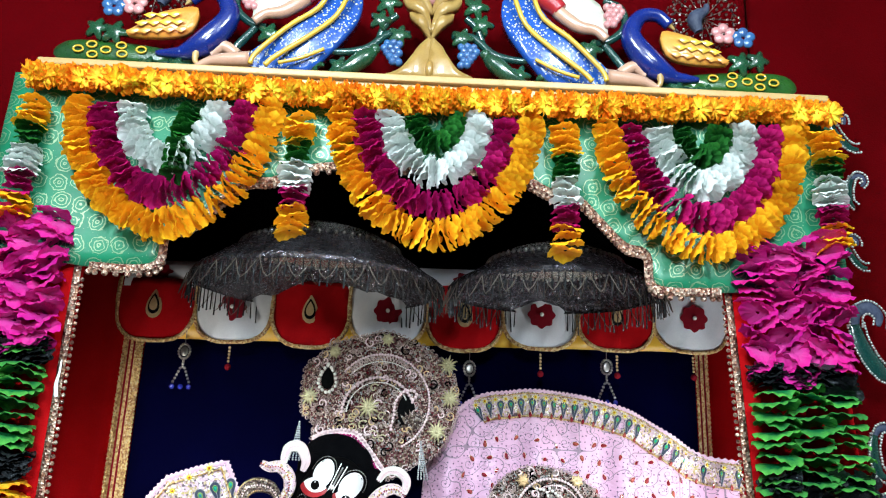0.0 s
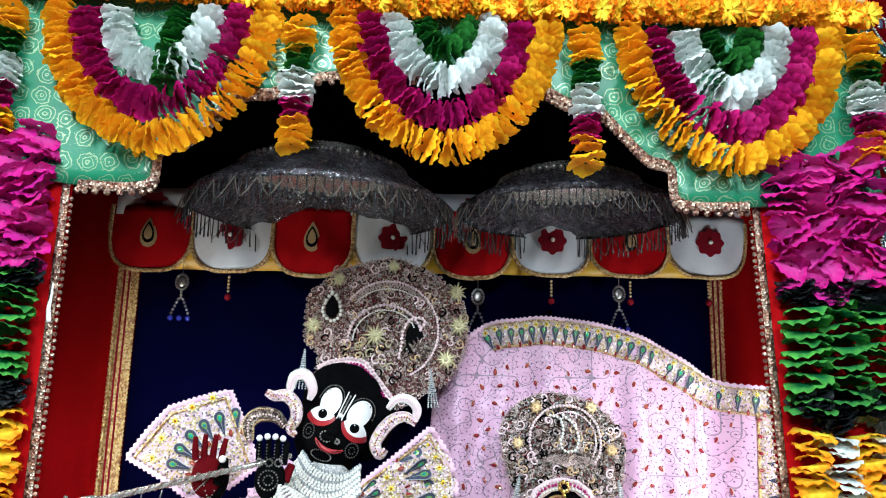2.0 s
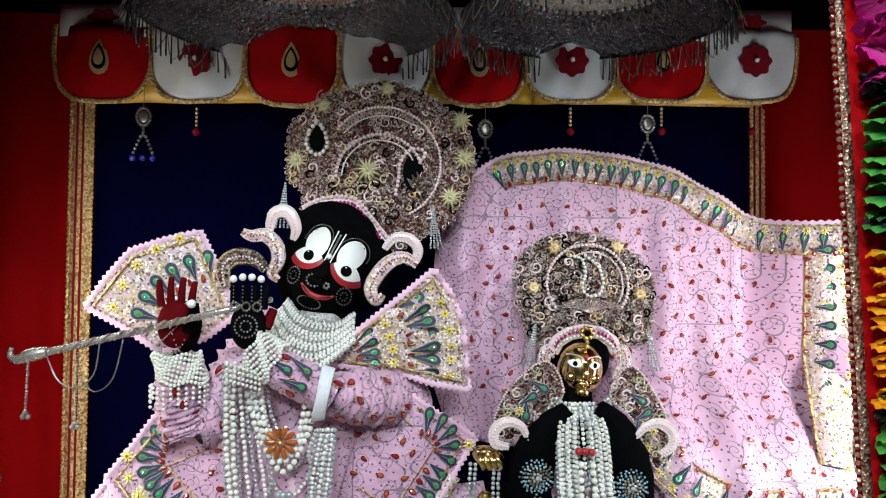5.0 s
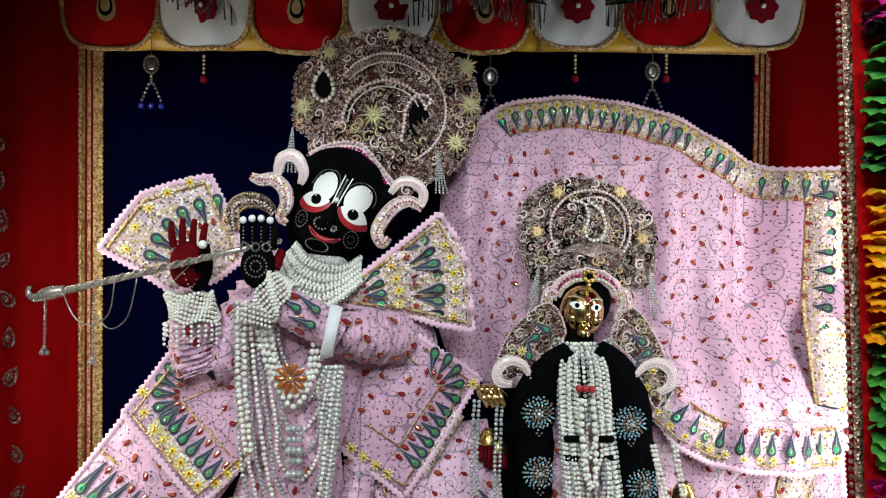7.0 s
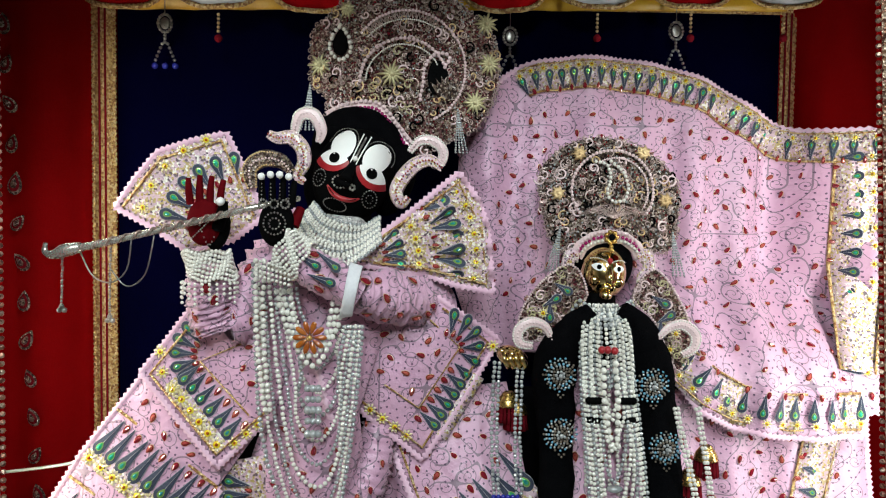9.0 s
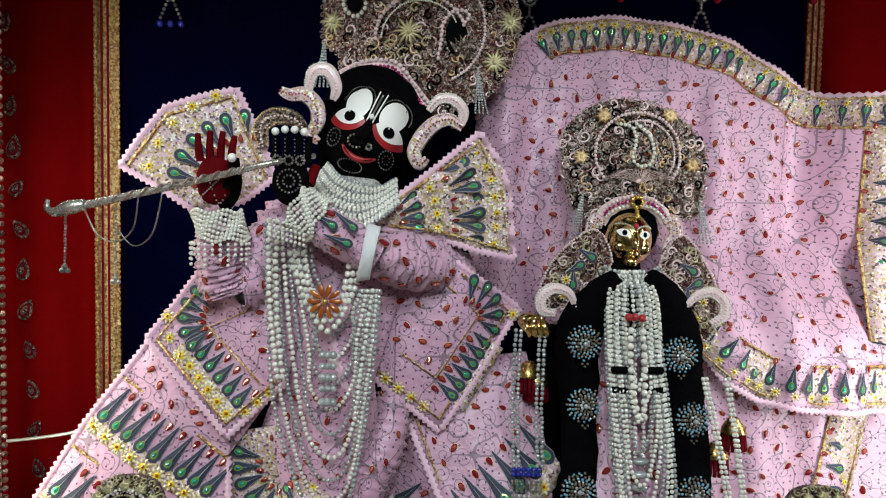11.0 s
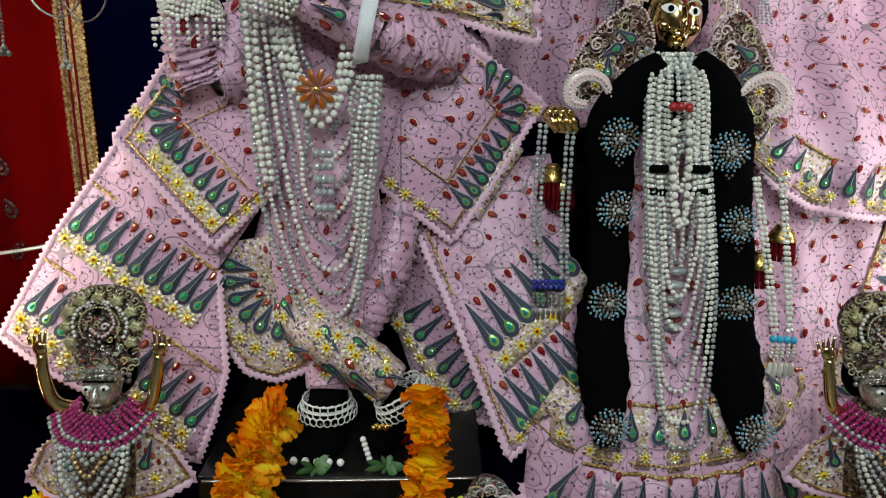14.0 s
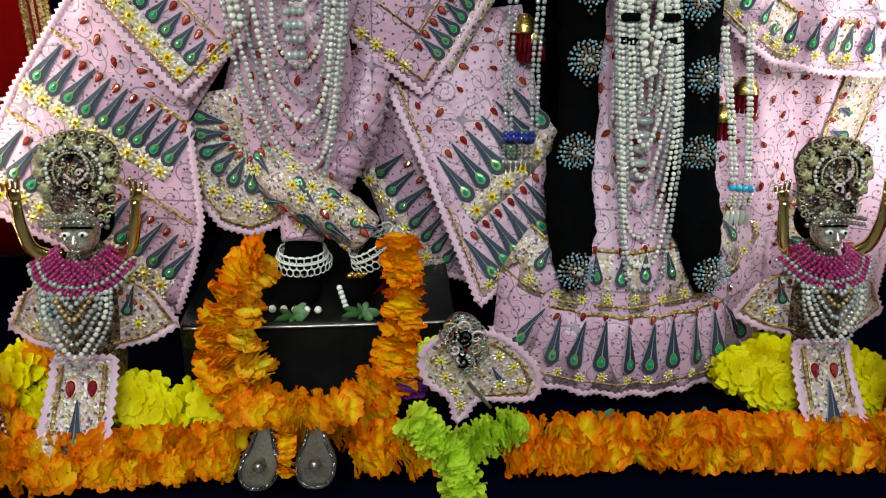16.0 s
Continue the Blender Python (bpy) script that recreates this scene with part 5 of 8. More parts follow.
f_lap = lambda x, z: 2.275 + 0.6 * (x + 0.42) ** 2 - 0.03 * smoothstep(0.75, 0.55, z)
lap_out = [(-0.545, 0.785), (-0.55, 0.70), (-0.53, 0.615), (-0.48, 0.55), (-0.42, 0.533), (-0.355, 0.556), (-0.30, 0.62), (-0.30, 0.75), (-0.40, 0.85), (-0.5, 0.83)]
lap, _ = garment("rounded_lap_cloth", "rounded pink lap cloth with dark feathers and blossoms", "cloth", lap_out, f_lap, "cream", edge=lap_out[:7])
fan_motifs(lap, f_lap, (-0.39, 0.76), 0.105, 160, 305, 8, 0.75, 0.062, 11)
cord(lap, f_lap, [(-0.53, 0.775), (-0.533, 0.70), (-0.515, 0.625), (-0.47, 0.567), (-0.42, 0.552), (-0.365, 0.573), (-0.315, 0.63)])


# tunic, sleeves and trousers
def f_tunic(x, z):
    return 2.255 + 2.2 * (x + 0.315) ** 2 + 0.04 * smoothstep(0.95, 1.3, z) + 0.006 * math.sin(60 * x + 14 * z)


tunic, _ = garment("tunic", "gathered pink printed tunic of the flute player statue", "tunic", [(-0.44, 1.315), (-0.17, 1.30), (-0.14, 1.15), (-0.20, 0.95), (-0.19, 0.86), (-0.245, 0.70), (-0.30, 0.645), (-0.37, 0.63), (-0.45, 0.675), (-0.475, 0.80), (-0.41, 0.97), (-0.40, 1.15)], f_tunic, step=0.024, braid=False)
scatter_gems(tunic, f_tunic, [(-0.44, 0.70), (-0.27, 0.70), (-0.21, 0.85), (-0.22, 0.95), (-0.39, 0.95), (-0.46, 0.8)], 0.055, 11)
bm = bmesh.new()
rickrack(bm, [(-0.305, 1.10), (-0.27, 0.95), (-0.215, 0.90), (-0.255, 0.72)], f_tunic)
part("rickrack_trim", bm, "rickrack", tunic)

arm_l = thing("sleeve", "gathered pink satin sleeve of the raised arm", "sleeve", "sleeves")
bm = bmesh.new()
tube(bm, [(-0.34, 2.38, 1.40), (-0.42, 2.32, 1.30), (-0.48, 2.27, 1.19), (-0.515, 2.245, 1.165)], [0.055, 0.06, 0.06, 0.05], 22, n=44, ruck=0.10)
tube(bm, [(-0.525, 2.25, 1.165), (-0.54, 2.235, 1.22), (-0.545, 2.22, 1.30)], [0.058, 0.052, 0.042], 22, n=34, ruck=0.12)
part("gathered_cloth", bm, "pink", arm_l)
arm_r = thing("sleeve", "puffed pink satin sleeve of the bent arm", "sleeve", "sleeves")
bm = bmesh.new()
tube(bm, [(0.0, 2.43, 1.195), (-0.07, 2.35, 1.215), (-0.135, 2.275, 1.232), (-0.20, 2.215, 1.25)], [0.048, 0.060, 0.062, 0.045], 22, n=44, ruck=0.09)
tube(bm, [(-0.20, 2.21, 1.25), (-0.28, 2.18, 1.295), (-0.365, 2.165, 1.345)], [0.046, 0.045, 0.038], 22, n=30, ruck=0.05)
part("gathered_cloth", bm, "pink", arm_r)
bm = bmesh.new()
sheet(bm, [(-0.212, 1.320), (-0.183, 1.312), (-0.193, 1.26), (-0.206, 1.198), (-0.236, 1.192), (-0.222, 1.25)], lambda x, z: 2.140 + 9 * (z - 1.256) ** 2, 0.012, 0.006)
gems_on_tube(arm_r, [(0.0, 2.43, 1.195), (-0.07, 2.35, 1.215), (-0.135, 2.275, 1.232), (-0.20, 2.215, 1.25)], [0.048, 0.060, 0.062, 0.045], 14, 3)
gems_on_tube(arm_r, [(-0.20, 2.21, 1.25), (-0.28, 2.18, 1.295), (-0.365, 2.165, 1.345)], [0.046, 0.045, 0.038], 6, 4)
gems_on_tube(arm_l, [(-0.34, 2.38, 1.40), (-0.42, 2.32, 1.30), (-0.48, 2.27, 1.19), (-0.515, 2.245, 1.165)], [0.055, 0.06, 0.06, 0.05], 10, 5)
gems_on_tube(arm_l, [(-0.525, 2.25, 1.165), (-0.54, 2.235, 1.22), (-0.545, 2.22, 1.30)], [0.058, 0.052, 0.042], 6, 6)
part("white_armband", bm, "white_satin", arm_r, "white felt armband")
for x, z, t in ((-0.30, 1.325, 60), (-0.27, 1.285, 70), (-0.255, 1.325, 50)):
    sew("feather_motif", FEATHER, arm_r, lambda p, q: 2.128, x, z, t, 0.6)
for k, (pts, r) in enumerate((([(-0.59, 1.315), (-0.545, 1.30), (-0.495, 1.325)], 0.006),)):
    bm = bmesh.new()
    for row in range(8):
        beads(bm, [(-0.545 + 0.052 * math.cos(a) + 0.0025 * row, 2.215 + 0.052 * math.sin(a), 1.337 - 0.0085 * row + 0.004 * math.sin(5 * a + row)) for a in (2 * math.pi * (i + 0.5 * (row % 2)) / 36 for i in range(36))], 0.0047)
    part("pearl_cuff", bm, "pearl", arm_l, "rows of cream pearls round the wrist")
    bm = bmesh.new()
    for i in range(13):
        a = math.pi + math.pi * i / 12
        beads(bm, [(-0.535 + 0.062 * math.cos(a), 2.21 + 0.062 * math.sin(a), 1.268 - 0.011 * j) for j in range(3 + (i % 3))], 0.0040)
    part("pearl_fringe", bm, "pearl", arm_l)
bm = bmesh.new()
for row in range(8):
    c, d = Vector((-0.365, 2.165, 1.35)), Vector((0.85, 0, -0.45)).normalized()
    s = Vector((0.45, 0, 0.85)).normalized()
    beads(bm, [c + d * (0.0085 * row + 0.004 * math.sin(5 * a + row)) + 0.048 * (math.cos(a) * s + math.sin(a) * Vector((0, 1, 0))) for a in (2 * math.pi * (i + 0.5 * (row % 2)) / 34 for i in range(34))], 0.0047)
part("pearl_cuff", bm, "pearl", arm_r, "rows of cream pearls round the wrist")
bm = bmesh.new()
for i in range(9):
    a = i / 8
    beads(bm, [(-0.41 + 0.07 * a, 2.125, 1.325 - 0.011 * j - 0.02 * a) for j in range(4)], 0.0040)
part("pearl_fringe", bm, "pearl", arm_r)

f_fanl = lambda x, z: 2.335 + 0.12 * (x + 0.6) + 0.006 * math.sin(22 * x)
fanl_out = [(-0.795, 1.437), (-0.75, 1.505), (-0.694, 1.572), (-0.615, 1.60), (-0.535, 1.622), (-0.49, 1.53), (-0.445, 1.42), (-0.52, 1.36), (-0.618, 1.33), (-0.70, 1.385)]
fanl, _ = garment("sleeve_fan", "pink satin sleeve fan with peacock feathers spread behind the hand", "sleeve fan", fanl_out, f_fanl, "cream", group="sleeve fans")
fan_motifs(fanl, f_fanl, (-0.49, 1.375), 0.17, 78, 172, 7, 0.72, 0.075, 7)
cord(fanl, f_fanl, [(-0.775, 1.437), (-0.685, 1.556), (-0.545, 1.603), (-0.468, 1.42)])
f_fanr = lambda x, z: 2.322 + 0.26 * (x + 0.082) + 0.010 * math.sin(42 * math.atan2(z - 1.31, x + 0.30)) * smoothstep(-0.28, 0.0, x)
fanr_out = [(-0.255, 1.312), (-0.17, 1.365), (-0.07, 1.445), (0.037, 1.534), (0.085, 1.47), (0.112, 1.40), (0.128, 1.235), (0.03, 1.255), (-0.051, 1.283), (-0.16, 1.300)]
fanr, _ = garment("sleeve_fan", "pink satin sleeve fan with peacock feathers spread beside the face", "sleeve fan", fanr_out, f_fanr, "cream", group="sleeve fans")
fan_motifs(fanr, f_fanr, (-0.215, 1.325), 0.235, -14, 37, 7, 0.80, 0.062, 7)
fan_motifs(fanr, f_fanr, (-0.24, 1.315), 0.125, -8, 34, 4, 0.55, 0.055, 4)
cord(fanr, f_fanr, [(-0.20, 1.338), (-0.07, 1.430), (0.036, 1.510), (0.098, 1.39), (0.112, 1.255), (-0.045, 1.298), (-0.17, 1.312)])

legs = thing("trousers", "pink and cream satin trousers with lace cuffs on the crossed legs", "trousers")
bm = bmesh.new()
tube(bm, [(-0.30, 2.34, 0.72), (-0.31, 2.30, 0.60), (-0.312, 2.25, 0.51)], [0.075, 0.06, 0.046], 16, n=20, ruck=0.03)
part("trouser_leg", bm, "pink", legs)
bm = bmesh.new()
tube(bm, [(-0.385, 2.32, 0.70), (-0.325, 2.24, 0.645), (-0.245, 2.215, 0.605), (-0.17, 2.21, 0.545)], [0.05, 0.056, 0.052, 0.046], 16, n=20, ruck=0.03)
part("trouser_leg", bm, "cream", legs)
leg_a = [(-0.385, 2.32, 0.70), (-0.325, 2.24, 0.645), (-0.245, 2.215, 0.605), (-0.17, 2.21, 0.545)]
gems_on_tube(legs, leg_a, [0.05, 0.056, 0.052, 0.046], 14, 21, FEATHER, "feather_motif", 0.62)
gems_on_tube(legs, leg_a, [0.05, 0.056, 0.052, 0.046], 14, 22, BLOSSOM, "blossom_motif", 1.0)
gems_on_tube(legs, leg_a, [0.05, 0.056, 0.052, 0.046], 8, 23)
leg_b = [(-0.30, 2.34, 0.72), (-0.31, 2.30, 0.60), (-0.312, 2.25, 0.51)]
gems_on_tube(legs, leg_b, [0.075, 0.06, 0.046], 6, 24, BLOSSOM, "blossom_motif", 1.0)
gems_on_tube(legs, leg_b, [0.075, 0.06, 0.046], 5, 25, FEATHER, "feather_motif", 0.6)
for c, d, r in (((-0.312, 2.245, 0.495), (0, 0, -1), 0.052), ((-0.160, 2.20, 0.535), (0.55, 0, -0.8), 0.056)):
    bm = bmesh.new()
    d = Vector(d).normalized()
    s = d.cross(Vector((0, 1, 0))).normalized()
    for row, (wide, n) in enumerate(((0.0, 20), (0.004, 22), (0.011, 26))):
        for i in range(n):
            a = 2 * math.pi * (i + 0.5 * (row % 2)) / n
            e = math.cos(a) * s + math.sin(a) * Vector((0, 1, 0))
            t = -math.sin(a) * s + math.cos(a) * Vector((0, 1, 0))
            o = Vector(c) + d * (0.012 * row + 0.006) + e * (r + wide)
            w = math.pi * (r + wide) / n * 1.08
            tube(bm, [o + t * w * math.cos(b) + d * 0.009 * math.sin(b) for b in (2 * math.pi * k / 8 for k in range(9))], [0.0013], 4, n=9)
    for row in (0.0, 0.014):
        tube(bm, [Vector(c) + d * row + (r + row * 0.4) * (math.cos(b) * s + math.sin(b) * Vector((0, 1, 0))) for b in (2 * math.pi * k / 24 for k in range(25))], [0.002], 5, n=26)
    part("lace_frill", bm, "paint_white", legs, "white crocheted lace frill")

bm = bmesh.new()
thigh = [(-0.155, 2.36, 0.90), (-0.175, 2.33, 0.80), (-0.215, 2.31, 0.70), (-0.25, 2.30, 0.62)]
tube(bm, thigh, [0.040, 0.052, 0.052, 0.042], 18, n=46, ruck=0.08)
part("rucked_thigh", bm, "pink", legs, "rucked pink satin of the straight leg")
gems_on_tube(legs, thigh, [0.040, 0.052, 0.052, 0.042], 8, 31, GEM, "gem", 0.7)

# shade in the gaps behind the skirts, added as a black sheet
gap_shade = thing("skirt_gap_shade", "black sheet added for the shade in the gaps behind the skirts", "cloth")
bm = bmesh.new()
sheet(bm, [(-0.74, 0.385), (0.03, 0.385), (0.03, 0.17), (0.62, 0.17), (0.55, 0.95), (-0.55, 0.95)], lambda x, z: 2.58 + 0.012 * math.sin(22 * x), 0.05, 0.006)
part("lining_cloth", bm, "velvet", gap_shade)


# ---------------------------------------------------------------- statues, each one plain mesh
def blob(name, label, mats, build):
    bm = bmesh.new()
    build(bm)
    ob = part(name, bm, mats)
    return tagged(ob, label, "statue")


def mark(bm, c, r, rot, head, hr, head_rot, mi, w, h, turn=0, out=1.0, n=18, point=0.0):
    """A painted oval that lies on an ellipsoidal head; c is its place on the face in the head's own x and z, from -1 to 1."""
    m = Matrix.LocRotScale(head, Euler([radians(a) for a in head_rot]), None)
    ring = []
    for s in (1.0, 0.8, 0.6, 0.4, 0.2):
        row = []
        for k in range(n):
            a = 2 * math.pi * k / n
            x0, z0 = s * w * math.cos(a), s * h * math.sin(a) * abs(math.sin(a)) ** point
            t = radians(turn)
            x, z = c[0] + x0 * math.cos(t) - z0 * math.sin(t), c[1] + x0 * math.sin(t) + z0 * math.cos(t)
            q = max(0.02, 1 - (x / hr[0]) ** 2 - (z / hr[2]) ** 2)
            row.append(bm.verts.new(m @ Vector((x, -hr[1] * math.sqrt(q) * out - 0.001, z))))
        ring.append(row)
    q = max(0.02, 1 - (c[0] / hr[0]) ** 2 - (c[1] / hr[2]) ** 2)
    mid = bm.verts.new(m @ Vector((c[0], -hr[1] * math.sqrt(q) * out - 0.0012, c[1])))
    for k in range(n):
        for r0, r1 in zip(ring, ring[1:]):
            bm.faces.new((r0[k], r0[(k + 1) % n], r1[(k + 1) % n], r1[k])).material_index = mi
        bm.faces.new((ring[-1][k], ring[-1][(k + 1) % n], mid)).material_index = mi


def dotted(bm, c, w, h, head, hr, head_rot, n, r, mi, turn=0, a0=0, a1=360):
    m = Matrix.LocRotScale(head, Euler([radians(a) for a in head_rot]), None)
    out = []
    for k in range(n):
        a = radians(a0 + (a1 - a0) * k / n)
        t = radians(turn)
        x0, z0 = w * math.cos(a), h * math.sin(a)
        x, z = c[0] + x0 * math.cos(t) - z0 * math.sin(t), c[1] + x0 * math.sin(t) + z0 * math.cos(t)
        q = max(0.02, 1 - (x / hr[0]) ** 2 - (z / hr[2]) ** 2)
        out.append(m @ Vector((x, -hr[1] * math.sqrt(q) - 0.003, z)))
    beads(bm, out, r, mi, 5, 4)


HEAD, HR, HROT = (-0.232, 2.435, 1.528), (0.102, 0.105, 0.122), (-4, 23, 0)


def hand(bm, palm, size, lean, mi, fingers, spread=0.2):
    """A mitten-like palm with fingers that point up."""
    ellipsoid(bm, palm, (0.036 * size, 0.02 * size, 0.048 * size), (0, lean, 0), mi)
    up = Vector((math.sin(radians(lean)), 0, math.cos(radians(lean))))
    side = Vector((up.z, 0, -up.x))
    for k in range(fingers):
        u = k / (fingers - 1) - 0.5
        a = Vector(palm) + up * 0.035 * size + side * u * 0.058 * size
        b = a + (up + side * u * spread) * (0.062 - 0.02 * abs(u)) * size
        tube(bm, [a, (a + b) / 2 + Vector((0, -0.004, 0)), b], [0.0082 * size, 0.0075 * size, 0.0055 * size], 8, mi, 6)


def flute_player(bm):
    ellipsoid(bm, HEAD, HR, HROT, 0, 28, 20)
    ellipsoid(bm, (-0.222, 2.525, 1.60), (0.135, 0.08, 0.115), (0, 21, 0), 5, 20, 14)
    ellipsoid(bm, (-0.305, 2.47, 1.54), (0.06, 0.07, 0.12), (0, 10, 0), 5)
    ellipsoid(bm, (-0.13, 2.49, 1.52), (0.055, 0.06, 0.10), (0, 20, 0), 5)
    for s in (-1, 1):
        mark(bm, (s * 0.045, 0.055), None, None, HEAD, HR, HROT, 1, 0.031, 0.043, -10 * s, 1.01)
        mark(bm, (s * 0.052, 0.004), None, None, HEAD, HR, HROT, 2, 0.044, 0.026, -14 * s, 1.014, 22, 0.5)
        mark(bm, (s * 0.052, 0.014), None, None, HEAD, HR, HROT, 1, 0.037, 0.021, -10 * s, 1.034, 22, 0.7)
        mark(bm, (s * 0.050, 0.014), None, None, HEAD, HR, HROT, 0, 0.0135, 0.0135, 0, 1.052)
        beads(bm, [Matrix.LocRotScale(HEAD, Euler([radians(a) for a in HROT]), None) @ Vector((s * 0.050 - 0.003, -0.105, 0.022))], 0.002, 1)
        dotted(bm, (s * 0.047, 0.060), 0.037, 0.045, HEAD, HR, HROT, 30, 0.0018, 3, -8 * s, 0, 190)
        dotted(bm, (s * 0.068, -0.045), 0.017, 0.021, HEAD, HR, HROT, 18, 0.0022, 3)
        dotted(bm, (s * 0.068, -0.045), 0.008, 0.010, HEAD, HR, HROT, 8, 0.0018, 3)
    m = Matrix.LocRotScale(HEAD, Euler([radians(a) for a in HROT]), None)
    for s in (-1, 1):
        tube(bm, [m @ Vector((s * 0.010, -0.066, 0.100)), m @ Vector((s * 0.008, -0.100, 0.050)), m @ Vector((s * 0.006, -0.116, 0.005)), m @ Vector((s * 0.004, -0.128, -0.018))], [0.0018], 6, 1, 14)
    tube(bm, [m @ Vector((0, -0.078, 0.092)), m @ Vector((0, -0.1, 0.055)), m @ Vector((0, -0.113, 0.02))], [0.0024], 6, 3, 8)
    beads(bm, [m @ Vector((0, -0.116, 0.030))], 0.0065, 1)
    tube(bm, [m @ Vector((0, -0.10, 0.03)), m @ Vector((0, -0.118, -0.005)), m @ Vector((0, -0.128, -0.028))], [0.008, 0.012, 0.016], 10, 0, 10)
    ellipsoid(bm, m @ Vector((0, -0.112, -0.036)), (0.022, 0.014, 0.011), HROT, 0)
    dotted(bm, (-0.012, -0.038), 0.017, 0.014, HEAD, (0.108, 0.122, 0.128), HROT, 12, 0.003, 3)
    dotted(bm, (0.022, -0.038), 0.006, 0.006, HEAD, (0.108, 0.122, 0.128), HROT, 6, 0.0035, 3)
    on_face = lambda x, z, out: m @ Vector((x, -HR[1] * math.sqrt(1 - (x / HR[0]) ** 2 - (z / HR[2]) ** 2) - out, z))
    tube(bm, [on_face(x, z, 0.001) for x, z in ((-0.040, -0.054), (-0.022, -0.066), (0.002, -0.071), (0.028, -0.066), (0.046, -0.054))], [0.0025, 0.0062, 0.0070, 0.0062, 0.0025], 8, 2, 20)
    tube(bm, [on_face(x, z, 0.007) for x, z in ((-0.034, -0.058), (-0.02, -0.067), (0.002, -0.0715), (0.026, -0.067), (0.040, -0.058))], [0.0012], 5, 0, 16)
    dotted(bm, (-0.006, -0.092), 0.030, 0.014, HEAD, HR, HROT, 26, 0.002, 3, 6)
    tube(bm, [(-0.24, 2.46, 1.45), (-0.26, 2.44, 1.36)], [0.055, 0.07], 14, 0)
    ellipsoid(bm, (-0.30, 2.44, 1.15), (0.13, 0.10, 0.26), (0, 0, 0), 0)
    hand(bm, (-0.545, 2.20, 1.405), 1.12, 2, 4, 4, 0.25)
    tube(bm, [(-0.515, 2.195, 1.39), (-0.50, 2.185, 1.43), (-0.497, 2.18, 1.452)], [0.016, 0.013, 0.010], 8, 0)
    ellipsoid(bm, (-0.52, 2.215, 1.395), (0.03, 0.02, 0.055), (0, 8, 0), 0)
    hand(bm, (-0.375, 2.165, 1.405), 1.1, 2, 0, 4, 0.15)
    tube(bm, [(-0.34, 2.175, 1.40), (-0.325, 2.19, 1.44)], [0.014, 0.010], 8, 4)
    beads(bm, [(-0.405 + 0.02 * k, 2.148, 1.508 + (0.004 if k in (1, 2) else 0)) for k in range(4)], 0.0085, 1)
    beads(bm, [(-0.499, 2.165, 1.452)], 0.010, 1)
    for r, n in ((0.024, 20), (0.012, 10)):
        beads(bm, [(-0.375 + r * math.cos(a), 2.141, 1.405 + r * math.sin(a)) for a in (2 * math.pi * i / n for i in range(n))], 0.0026, 3, 5, 4)
    for k in range(3):
        c = (-0.40 + 0.024 * k, 2.142, 1.448)
        beads(bm, [(c[0] + 0.009 * math.cos(a), c[1], c[2] + 0.009 * math.sin(a)) for a in (2 * math.pi * i / 9 for i in range(9))], 0.003, 3, 5, 4)
    for k in range(4):
        beads(bm, [(-0.405 + 0.02 * k, 2.15, 1.46 + 0.008 * j) for j in range(5)], 0.0018, 3, 5, 4)
    for k in range(14):
        beads(bm, [(-0.575 + 0.0045 * k, 2.176, 1.385 + 0.03 * math.sin(k * 0.45)), (-0.57 + 0.004 * k, 2.174, 1.365 + 0.004 * k)], 0.0022, 3, 5, 4)
    tube(bm, [(-0.31, 2.27, 0.52), (-0.315, 2.25, 0.43)], [0.04, 0.045], 12, 0)
    ellipsoid(bm, (-0.325, 2.215, 0.412), (0.055, 0.075, 0.03), (0, 0, 0), 0)
    tube(bm, [(-0.13, 2.21, 0.51), (-0.175, 2.20, 0.45), (-0.205, 2.19, 0.41)], [0.042, 0.04, 0.032], 12, 0)
    ellipsoid(bm, (-0.14, 2.235, 0.445), (0.04, 0.03, 0.07), (0, 38, 0), 2)
    beads(bm, [(-0.37 + 0.024 * k, 2.142, 0.402 - 0.001 * k) for k in range(5)], 0.0085, 1)
    beads(bm, [(-0.228 + 0.003 * k, 2.158, 0.442 - 0.011 * k) for k in range(5)], 0.007, 1)
    for k in range(9):
        beads(bm, [(-0.36 + 0.01 * k, 2.195, 0.455), ], 0.003, 3, 5, 4)
    beads(bm, [(-0.205 + 0.006 * k, 2.148, 0.475 + 0.004 * (k % 2)) for k in range(6)], 0.006, 6)


blob("deity_statue", "black stone flute player statue with painted eyes and henna-red palm", ["black", "paint_white", "paint_red", "silver", "henna", "velvet", "gold"], flute_player)

RH, RR, RROT = (0.414, 2.405, 1.284), (0.058, 0.062, 0.069), (-4, 6, 0)


